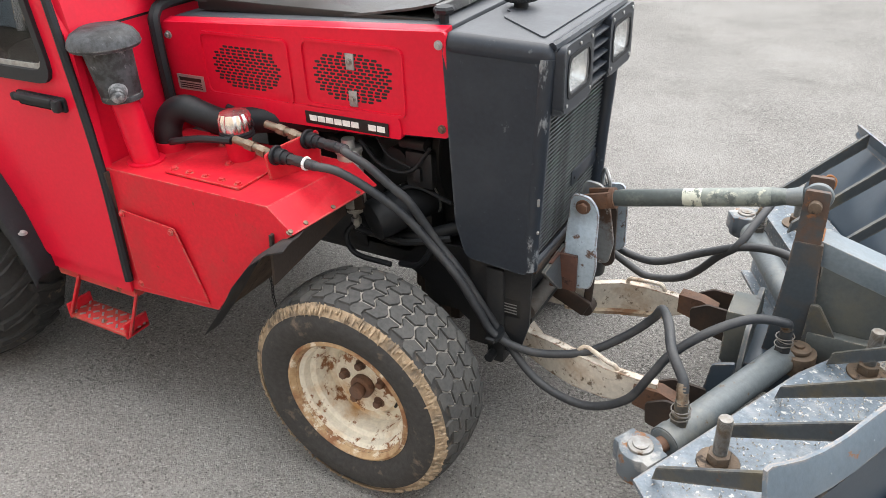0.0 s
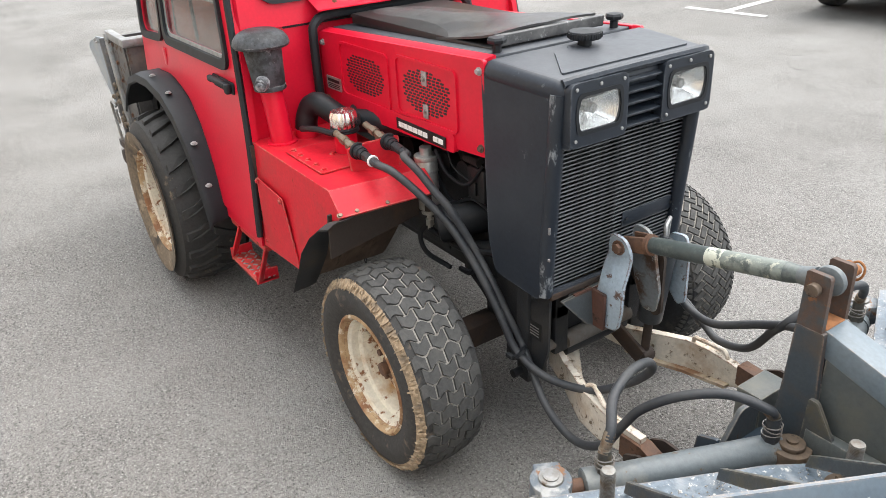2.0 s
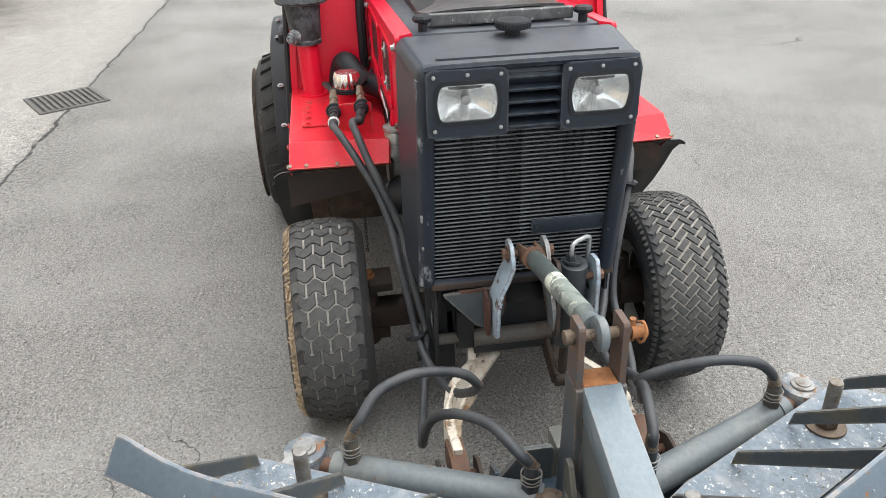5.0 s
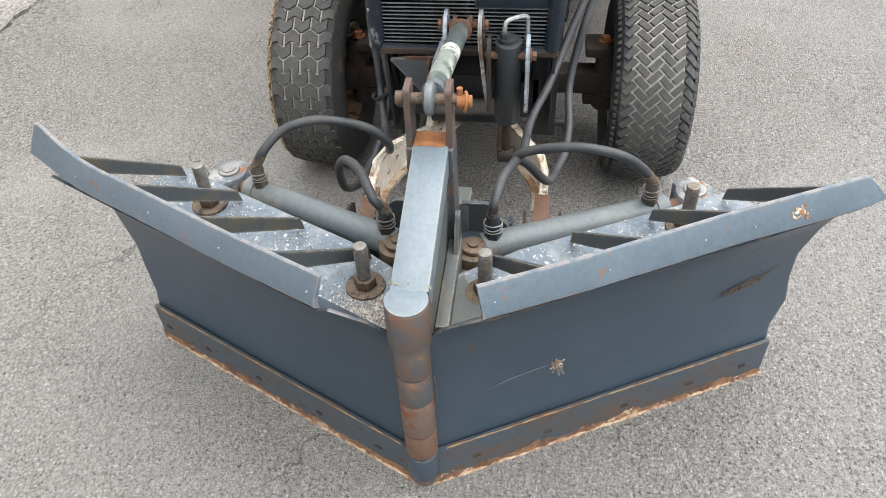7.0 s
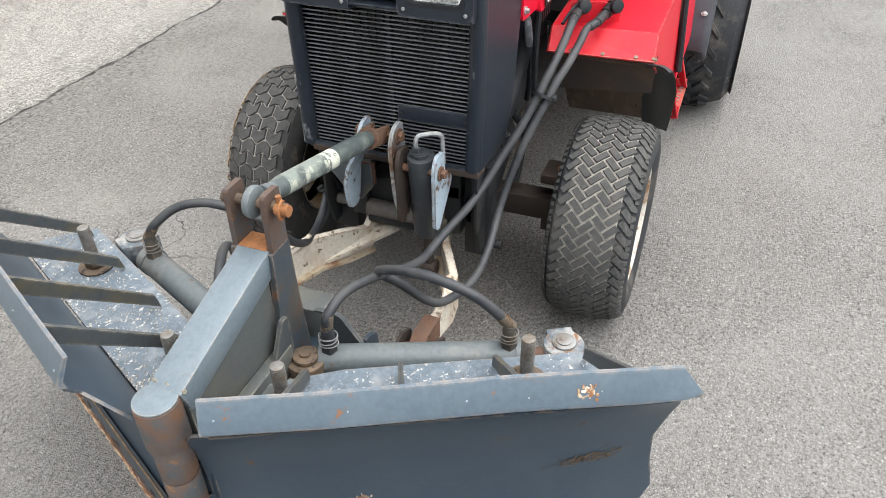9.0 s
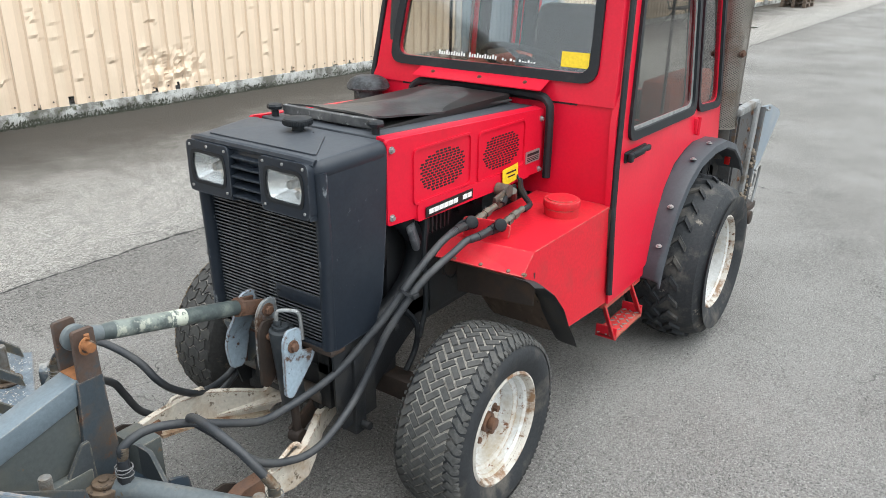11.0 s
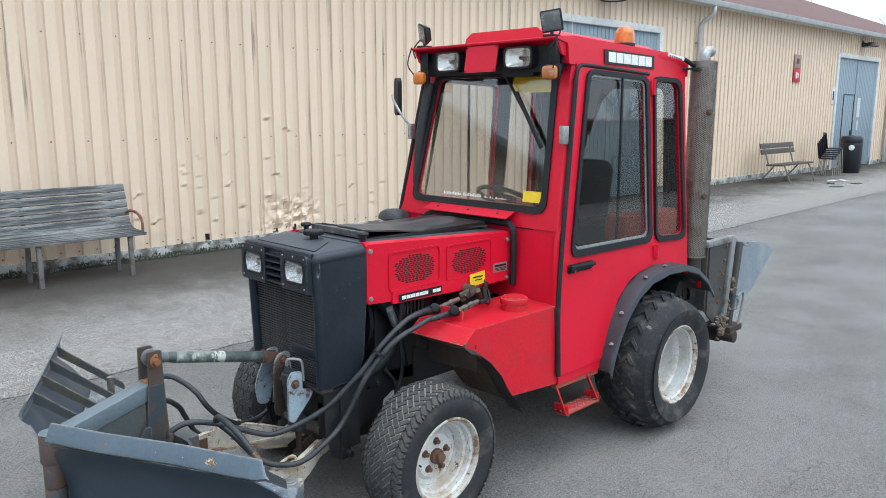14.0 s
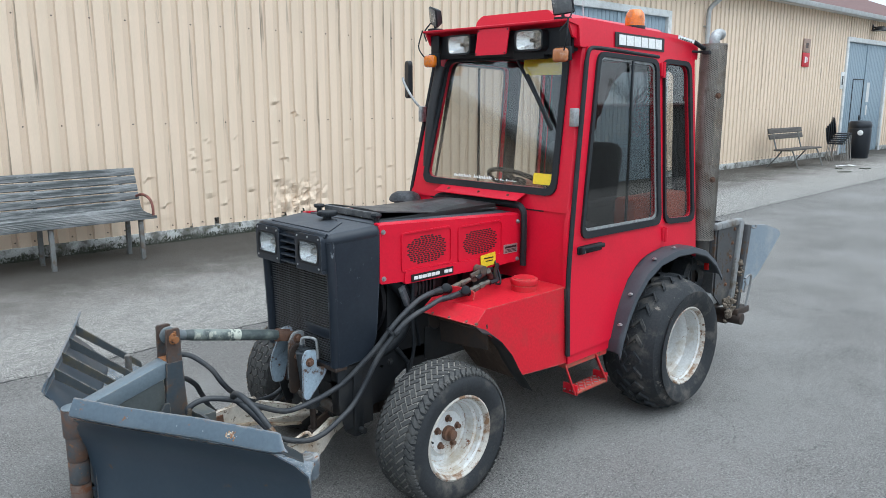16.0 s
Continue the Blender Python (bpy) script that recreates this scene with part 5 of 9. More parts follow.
oil_way = (oil_b - oil_a).normalized()
of_ = part("oil_filter", joined(cyl(oil_a, oil_b, 0.058, seg=32, bev=0.012), cyl(oil_b, oil_b + oil_way * 0.006, 0.061, seg=32)), trim_black, tractor, "black screw-on oil filter")
for k in range(5):
    q = oil_a + oil_way * (0.105 + 0.012 * k)
    part("filter_print", moved(bx(-0.0012, 0.0012, -0.014 + 0.003 * (k % 2), 0.014, 0.0576, 0.0584), Matrix.Translation(q) @ Matrix((Vector((0.70, 0.66, 0.27)).normalized(), oil_way.cross(Vector((0, 0, 1))).normalized(), Vector((-0.25, -0.35, 0.90)).normalized())).transposed().to_4x4()), white_ink, of_)
part("filter_ring", cyl(oil_b - oil_way * 0.004, oil_b + oil_way * 0.001, 0.0595, seg=32), zinc, of_)
for pts, r in (([(-0.165, -0.268, 0.60), (-0.12, -0.26, 0.59), (-0.02, -0.24, 0.575), (0.10, -0.21, 0.60)], 0.010), ([(-0.14, -0.25, 0.86), (-0.08, -0.25, 0.80), (0.0, -0.24, 0.79), (0.06, -0.225, 0.86)], 0.005), ([(-0.10, -0.235, 0.88), (-0.06, -0.245, 0.83), (0.0, -0.235, 0.80)], 0.003), ([(-0.2, -0.21, 0.76), (-0.1, -0.225, 0.70), (0.0, -0.22, 0.74), (0.1, -0.2, 0.70)], 0.006), ([(0.06, -0.24, 0.58), (0.02, -0.25, 0.52), (-0.05, -0.24, 0.50)], 0.009), ([(-0.17, -0.27, 0.62), (-0.19, -0.29, 0.58), (-0.16, -0.29, 0.53), (-0.06, -0.27, 0.51)], 0.008), ([(-0.10, 0.22, 0.90), (-0.08, 0.24, 0.80), (-0.10, 0.24, 0.66), (-0.12, 0.23, 0.58)], 0.008), ([(-0.02, 0.22, 0.92), (-0.05, 0.24, 0.84), (-0.12, 0.24, 0.82), (-0.2, 0.22, 0.86)], 0.003), ([(0.02, 0.23, 0.60), (-0.03, 0.25, 0.52), (-0.02, 0.25, 0.44), (0.03, 0.25, 0.38)], 0.010), ([(-0.05, 0.27, 0.90), (-0.04, 0.27, 0.75), (-0.05, 0.27, 0.60), (-0.03, 0.26, 0.48)], 0.009), ([(-0.16, 0.27, 0.80), (-0.12, 0.29, 0.70), (-0.16, 0.30, 0.66), (-0.22, 0.28, 0.70)], 0.0025)):
    part("cable", tube(pts, r, 7), trim_black, tractor)
part("engine_bracket", joined(bx(-0.02, 0.06, -0.225, -0.20, 0.74, 0.84, 0.006), bx(0.0, 0.03, -0.235, -0.225, 0.76, 0.80, 0.004), cyl((-0.03, -0.215, 0.86), (0.05, -0.225, 0.865), 0.016, seg=12)), engine_black, tractor, "oily engine bracket")
part("plastic_wrap", moved(bx(-0.03, 0.03, -0.012, 0.012, -0.05, 0.05, 0.010, 2), Matrix.Translation((-0.02, 0.245, 0.84)) @ Matrix.Rotation(0.4, 4, "Y") @ Matrix.Rotation(0.5, 4, "Z")), mat("crumpled_grey_plastic", (0.09, 0.095, 0.105), 0.3, dirt=(0.20, 0.20, 0.21), dirt_at=(0.5, 0.6), dirt_scale=18, bump=0.9, bump_scale=30), tractor, "crumpled grey plastic wrap")
part("alternator", joined(cyl((-0.20, 0.20, 0.86), (-0.05, 0.21, 0.86), 0.055, seg=22, bev=0.006), *[bx(-0.18 + 0.022 * k, -0.172 + 0.022 * k, 0.245, 0.268, 0.83, 0.89) for k in range(6)]), engine_black, tractor, "dark ribbed alternator")

# ---- black nose
side_prof = soft_poly([(0.135, 1.142), (0.378, 1.130), (0.362, 0.82), (0.350, 0.582), (0.185, 0.606), (0.158, 0.70)], 0.02)
for s in (-1, 1):
    part("nose_side", sheet(side_prof, [], 0.018, lambda u, v, w: (u, s * (0.280 - w - 0.016 * max(0, (0.85 - v)) - 0.10 * max(0, (u - 0.14))) - 0.045 * max(0, 0.95 - v), v)), black, tractor, "scuffed black plastic side panel")
top = bx(0.130, 0.396, -0.2825, 0.2825, 1.110, 1.172, 0.030, 5)
for v in top.verts:
    v.co.z -= (v.co.x - 0.13) * 0.06
    v.co.y *= 1 - 0.088 * (v.co.x - 0.14) / 0.25
# faces turned upwards get the paler of the two blacks
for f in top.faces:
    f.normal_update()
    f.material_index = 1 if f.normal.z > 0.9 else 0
part("nose_top", top, [black, black_top], tractor, "black plastic top, paler on its upward faces")
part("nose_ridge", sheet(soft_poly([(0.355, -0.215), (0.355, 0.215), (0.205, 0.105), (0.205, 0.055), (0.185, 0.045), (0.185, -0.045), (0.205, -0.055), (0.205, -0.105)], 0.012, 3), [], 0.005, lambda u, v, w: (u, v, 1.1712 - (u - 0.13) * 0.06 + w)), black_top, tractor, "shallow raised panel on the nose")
# rounded front edges
scuffed_edge = mat("scuffed_black_edge", (0.015, 0.020, 0.029), 0.42, spec=0.4, dirt=(0.036, 0.042, 0.050), dirt_at=(0.45, 0.8), dirt_scale=6, spots=(0.20, 0.215, 0.23), spots_at=(0.575, 0.635), spots_scale=20, stretch=(1, 1, 0.45), bump=0.25)
for s in (-1, 1):
    part("nose_edge", tube([(0.373, 0.240 * s, 1.125), (0.363, 0.240 * s - 0.002, 0.95), (0.353, 0.238 * s - 0.008, 0.78), (0.345, 0.236 * s - 0.015, 0.592)], 0.021, 12, 4), scuffed_edge, tractor)
part("nose_sill", tube([(0.346, -0.250, 0.588), (0.348, -0.015, 0.583), (0.346, 0.222, 0.588)], 0.012, 8, 4), scuffed_edge, tractor)
part("brow", tube([(0.386, -0.240, 1.148), (0.396, -0.19, 1.154), (0.398, 0, 1.156), (0.396, 0.19, 1.154), (0.386, 0.240, 1.148)], 0.012, 8, 4), black, tractor)

# headlamps
for s in (-1, 1):
    yc = 0.151 * s
    out = soft_poly([(-0.091, -0.078), (0.091, -0.078), (0.091, 0.074), (-0.091, 0.074)], 0.022)
    inn = soft_poly([(-0.060, -0.041), (0.060, -0.041), (0.069, 0.0), (0.060, 0.041), (-0.060, 0.041), (-0.069, 0.0)], 0.014)
    hx = lambda u, v, w: (0.340 + w, yc + u, 1.078 + v)
    hl = part("headlight", sheet(out, [inn], 0.076, hx), black, tractor, "black plastic headlight housing")
    bev = ring_between(soft_poly([(-0.070, -0.050), (0.070, -0.050), (0.077, 0.0), (0.070, 0.050), (-0.070, 0.050), (-0.077, 0.0)], 0.018), inn, 0.004, lambda u, v, w: (0.414 + w, yc + u, 1.078 + v))
    part("bezel", bev, trim_black, hl)
    bowl = bmesh.new()
    rings = []
    for k in range(7):
        t = k / 6
        rings.append([bowl.verts.new((0.409 - 0.034 * (1 - (1 - t) ** 2), yc + u * (1 - 0.82 * t), 1.078 + v * (1 - 0.78 * t))) for u, v in inn])
    for a, b in zip(rings, rings[1:]):
        for k in range(len(inn)):
            bowl.faces.new((a[k], a[(k + 1) % len(inn)], b[(k + 1) % len(inn)], b[k]))
    bowl.faces.new(rings[-1])
    part("reflector", bowl, reflector, hl, "bright mirror reflector")
    part("bulb", joined(cyl((0.374, yc, 1.078), (0.396, yc, 1.078), 0.012, seg=14, bev=0.003)), zinc, hl)
    lens = sheet(inn, [], 0.003, lambda u, v, w: (0.4125 + w + 0.006 * (1 - (u / 0.070) ** 2) * (1 - (v / 0.043) ** 2), yc + u, 1.078 + v))
    lo = part("lens", lens, lens_glass, hl, "clear fluted lens")
    lo.visible_shadow = False
    fl = bmesh.new()
    for k in range(13):
        u = -0.057 + k * 0.0095
        if abs(u) > 0.012:
            absorb(fl, bx(0.4115, 0.4130, yc + u - 0.0008, yc + u + 0.0008, 1.078 - 0.036, 1.078 + (0.012 if k % 2 else 0.034)))
    fo = part("lens_flute", fl, lens_glass, hl)
    for u, v in ((-0.074, 0.060), (0.074, 0.060), (-0.074, -0.060), (0.074, -0.060), (0.0, 0.062)):
        part("screw", cyl((0.415, yc + u, 1.078 + v), (0.419, yc + u, 1.078 + v), 0.0045, seg=10, bev=0.001), zinc, hl)
    low = part("lamp_skirt", sheet(soft_poly([(0.33, 0.990), (0.414, 0.999), (0.414, 1.01), (0.33, 1.03)], 0.006), [], 0.178, lambda u, v, w: (u, yc - 0.089 + w, v)), black, hl)
gr = part("nose_grille", bx(0.352, 0.362, -0.062, 0.062, 0.99, 1.150, 0.002), black, tractor, "black slatted grille between the headlights")
slat0 = None
for k in range(5):
    m = pose(0.392, 0, 1.018 + k * 0.028, 0, 0, 0)
    if slat0 is None:
        b = sheet(soft_poly([(-0.034, 0.004), (0.018, -0.009), (0.020, -0.003), (-0.034, 0.011)], 0.002, 2), [], 0.122, lambda u, v, w: (u, w - 0.061, v))
        slat0 = part("slat", b, black, gr, at=m)
    else:
        shared("slat", slat0, gr, m)

# radiator with its slats
slat_mat = mat("dull_slat_metal", (0.108, 0.115, 0.124), 0.45, 0.3, dirt=(0.045, 0.045, 0.045), dirt_at=(0.45, 0.75), dirt_scale=14, bump=0.1)
rad = part("radiator", bx(0.296, 0.321, -0.246, 0.232, 0.592, 1.0, 0.003), ink, tractor, "black radiator behind thin slats")
part("core_fin", joined(*[bx(0.321, 0.325, -0.233 + k * 0.0212, -0.2305 + k * 0.0212, 0.595, 0.998) for k in range(23)]), dark_metal, rad)
part("divider", bx(0.325, 0.337, -0.008, 0.004, 0.595, 0.998, 0.001), dark_metal, rad)
slat1 = None
n_slats = 37
for k in range(n_slats):
    m = Matrix.Translation((0.332 + 0.016 * k / (n_slats - 1), -0.012 * (1 - k / (n_slats - 1)), 0.600 + k * (0.395 / (n_slats - 1)))) @ Matrix.Rotation(radians(-18), 4, "Y")
    if slat1 is None:
        slat1 = part("slat", bx(-0.009, 0.009, -0.234, 0.234, -0.0017, 0.0017), slat_mat, rad, at=m, smooth=0)
    else:
        shared("slat", slat1, rad, m)
part("name_strip", bx(0.345, 0.350, 0.018, 0.213, 0.705, 0.746, 0.002), black, tractor, "dull black strip screwed over the slats")
for y in (0.030, 0.203):
    part("screw", cyl((0.352, y, 0.726), (0.3545, y, 0.726), 0.004, seg=8), dark_metal, tractor)
part("radiator_foot", bx(0.30, 0.36, -0.24, 0.24, 0.572, 0.590, 0.003), under_rust, tractor)
# chips knocked out of the nose edge
for z0, z1 in ((0.775, 0.795), (0.70, 0.708)):
    part("edge_chip", bx(0.3665, 0.3725, -0.2620, -0.2560, z0, z1, 0.002), slate_grit, tractor, "pale chipped edge")

# ---- caps on the nose
capx, capy = 0.205, -0.002
kn = lathe([(0.0, 0.0), (0.018, 0.0), (0.018, 0.018), (0.030, 0.020), (0.041, 0.022), (0.043, 0.026), (0.043, 0.036), (0.040, 0.041), (0.0, 0.045)], 32)
bmesh.ops.transform(kn, matrix=Matrix.Translation((capx, capy, 1.166)) @ Matrix.Rotation(radians(90), 4, "X"), verts=kn.verts[:])
for k in range(36):
    a = 2 * math.pi * k / 36
    absorb(kn, bx(capx + 0.0425 * math.cos(a) - 0.0015, capx + 0.0425 * math.cos(a) + 0.0015, capy + 0.0425 * math.sin(a) - 0.0015, capy + 0.0425 * math.sin(a) + 0.0015, 1.191, 1.203))
part("radiator_cap", joined(kn, cyl((capx, capy, 1.163), (capx, capy, 1.169), 0.038, seg=24)), trim_black, tractor, "large black knurled filler cap")
for y in (-0.205, 0.205):
    b = lathe([(0.0, 0.0), (0.012, 0.0), (0.012, 0.022), (0.024, 0.026), (0.026, 0.034), (0.022, 0.040), (0.0, 0.041)], 7)
    part("hood_knob", moved(b, Matrix.Translation((0.103, y, 1.168)) @ Matrix.Rotation(radians(90), 4, "X")), trim_black, tractor, "black star knob")

# ---- red hood
for s in (-1, 1):
    def hood_y(u, w):
        return s * (0.280 + 0.014 * (0.13 - u) / 0.87 - w)
    prof = soft_poly([(0.146, 0.918), (0.146, 1.170), (-0.745, 1.126), (-0.745, 0.890), (-0.40, 0.900), (-0.02, 0.908)], 0.012)
    hood = part("hood_side", sheet(prof, [], 0.012, lambda u, v, w: (u, hood_y(u, w), v)), red, tractor, "glossy red hood side panel")
    # pressed lower ledge that carries the model strip
    ledge = sheet(soft_poly([(0.02, 0.900), (0.012, 0.952), (-0.61, 0.945), (-0.64, 0.893), (-0.40, 0.893)], 0.01), [], 0.016, lambda u, v, w: (u, hood_y(u, 0) + s * (w - 0.006) * (1.0 if v < 0.93 else 0.55), v))
    part("pressed_ledge", ledge, red, hood)
    for cu, hw, hh in ((-0.118, 0.117, 0.062), (-0.458, 0.115, 0.060)):
        cv = 1.036 + (cu + 0.118) * 0.03
        pane = ring_between(rounded(cu - 0.150, cu + 0.150, cv - 0.085, cv + 0.088, 0.02), rounded(cu - 0.143, cu + 0.143, cv - 0.078, cv + 0.081, 0.018), 0.0065, lambda u, v, w: (u, hood_y(u, 0) + s * w * 0.9, v))
        part("pressed_frame", pane, red, hood)
        slots = bmesh.new()
        row = 0
        vv = -hh + 0.006
        while vv < hh - 0.003:
            width = hw * math.sqrt(max(0, 1 - (abs(vv) / hh) ** 3.2))
            uu = -width + (0.010 if row % 2 else 0.0)
            while uu < width - 0.012:
                absorb(slots, sheet(soft_poly([(uu, vv - 0.0031), (uu + 0.0160, vv - 0.0031), (uu + 0.0160, vv + 0.0031), (uu, vv + 0.0031)], 0.0028, 2), [], 0.002, lambda u, v, w: (cu + u, hood_y(cu + u, 0) + s * (w - 0.0012), cv + v)))
                uu += 0.0205
            vv += 0.0088
            row += 1
        part("vent_slot", slots, ink, hood, "oval field of dark punched slots", smooth=0)
    strip = bx(-0.272, -0.016, -0.001, 0.0015, -0.0165, 0.0165)
    m = Matrix.Translation((0, hood_y(-0.14, 0) + s * 0.0105, 0.920))
    part("model_strip", moved(strip, m), ink, hood, "black strip with white lettering shown as bars")
    lets = bmesh.new()
    for k in range(9):
        if k == 6:
            continue
        u = (-0.258 + k * 0.0262) if s < 0 else (-0.030 - k * 0.0262)
        a, b = (u, u + 0.0225) if s < 0 else (u - 0.0225, u)
        absorb(lets, bx(a, b, -0.0005, 0.0012, -0.0075, 0.0075))
    part("lettering", moved(lets, Matrix.Translation((0, hood_y(-0.14, 0) + s * 0.0125, 0.920))), white_ink, hood)
    for u, v in ((0.128, 1.140), (0.128, 0.940), (-0.722, 1.092), (-0.722, 0.904)):
        part("bolt", joined(cyl((u, hood_y(u, 0), v), (u, hood_y(u, 0) + s * 0.003, v), 0.011, seg=14), cyl((u, hood_y(u, 0) + s * 0.003, v), (u, hood_y(u, 0) + s * 0.010, v), 0.007, seg=6)), zinc if v > 1 or s > 0 else rust, hood)
    part("data_plate", sheet(rounded(-0.722, -0.622, 0.940, 0.984, 0.003), [], 0.002, lambda u, v, w: (u, hood_y(u, 0) + s * w, v)), silver, hood, "small silver plate")
    part("plate_print", joined(*[sheet(rounded(-0.714, -0.632, z_, z_ + h_, 0.0008), [], 0.0006, lambda u, v, w: (u, hood_y(u, 0) + s * (0.0022 + w), v)) for z_, h_ in ((0.966, 0.010), (0.958, 0.003), (0.952, 0.003), (0.946, 0.003))]), ink, hood)
    if s < 0:
        for v in (1.078, 0.985):
            part("clip", bx(-0.131, -0.107, hood_y(-0.12, 0) - 0.005, hood_y(-0.12, 0) - 0.0005, v - 0.020, v + 0.020, 0.001), zinc, hood, "galvanised clip over the vent")
            part("clip_bolt", nut((-0.119, hood_y(-0.12, 0) - 0.005, v), (0, -1, 0), 0.006, 0.006), steel, hood)
    else:
        part("sticker", moved(bx(-0.052, 0.052, 0, 0.002, -0.030, 0.030), Matrix.Translation((-0.50, hood_y(-0.5, 0) + 0.012, 0.932)) @ Matrix.Rotation(radians(4), 4, "Y")), yellow, hood, "small yellow sticker with dark bars")
        part("print", joined(bx(-0.535, -0.47, hood_y(-0.5, 0) + 0.0145, hood_y(-0.5, 0) + 0.015, 0.939, 0.945), bx(-0.53, -0.48, hood_y(-0.5, 0) + 0.0145, hood_y(-0.5, 0) + 0.015, 0.925, 0.930)), ink, hood)
    # slim shoulder between side and lid
    part("hood_shoulder", sheet(soft_poly([(0.0, -0.010), (0.012, 0.004), (0.045, 0.010), (0.045, -0.004), (0.01, -0.012)], 0.004), [], 0.885, lambda u, v, w: (0.140 - w, s * (0.281 + 0.014 * w / 0.87 - u), 1.166 - 0.0494 * w + v)), red, hood)
lid = bx(-0.745, 0.132, -0.245, 0.245, 1.135, 1.165, 0.006)
for v in lid.verts:
    v.co.z += 0.006 - (0.13 - v.co.x) * 0.045
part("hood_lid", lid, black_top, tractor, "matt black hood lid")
# rubber mat lying on the lid, wavy at its edges
bm = bmesh.new()
nx, ny = 26, 10
rows = []
for i in range(nx + 1):
    x = -0.705 + 0.775 * i / nx
    line = []
    for j in range(ny + 1):
        t = j / ny
        y = -0.185 + 0.355 * t + 0.006 * math.sin(x * 11) * (1 - 2 * t)
        edge = min(t, 1 - t) * 2
        z = 1.186 - (0.13 - x) * 0.045 + 0.016 * math.sin(math.pi * t) + 0.007 * math.sin(x * 9 + 1) * (1 - edge) + 0.010 * (1 - edge) * math.sin(x * 5.5 + (0 if t < .5 else 2))
        z += 0.012 * max(0, (x - 0.0) / 0.07) * 0.6
        line.append(bm.verts.new((x, y, z)))
    rows.append(line)
for a, b in zip(rows, rows[1:]):
    for j in range(ny):
        bm.faces.new((a[j], a[j + 1], b[j + 1], b[j]))
geo = bmesh.ops.extrude_face_region(bm, geom=bm.faces[:])
bmesh.ops.translate(bm, vec=(0, 0, 0.006), verts=[g for g in geo["geom"] if isinstance(g, bmesh.types.BMVert)])
hood_mat = thing("rubber_mat", "black rubber mat lying on the hood, buckled at its edges", "mat")
part("sheet", bm, mat("scuffed_rubber_mat", (0.035, 0.035, 0.037), 0.38, dirt=(0.10, 0.098, 0.094), dirt_at=(0.45, 0.75), dirt_scale=9, bump=0.2), hood_mat)
part("edge_strip", sheet(soft_poly([(0.068, 1.172), (0.082, 1.176), (0.084, 1.204), (0.07, 1.206)], 0.003), [], 0.375, lambda u, v, w: (u, -0.19 + w, v)), mat("worn_mat_edge", (0.07, 0.07, 0.072), 0.5, dirt=(0.14, 0.14, 0.14), dirt_at=(0.45, 0.7), dirt_scale=20, spots=(0.36, 0.36, 0.36), spots_at=(0.58, 0.62), spots_scale=45, bump=0.3), hood_mat, "scuffed strip along the front edge")
part("mat_support", bx(-0.70, 0.06, -0.19, 0.17, 1.140, 1.172, 0.004), ink, hood_mat, "black foam under the mat")

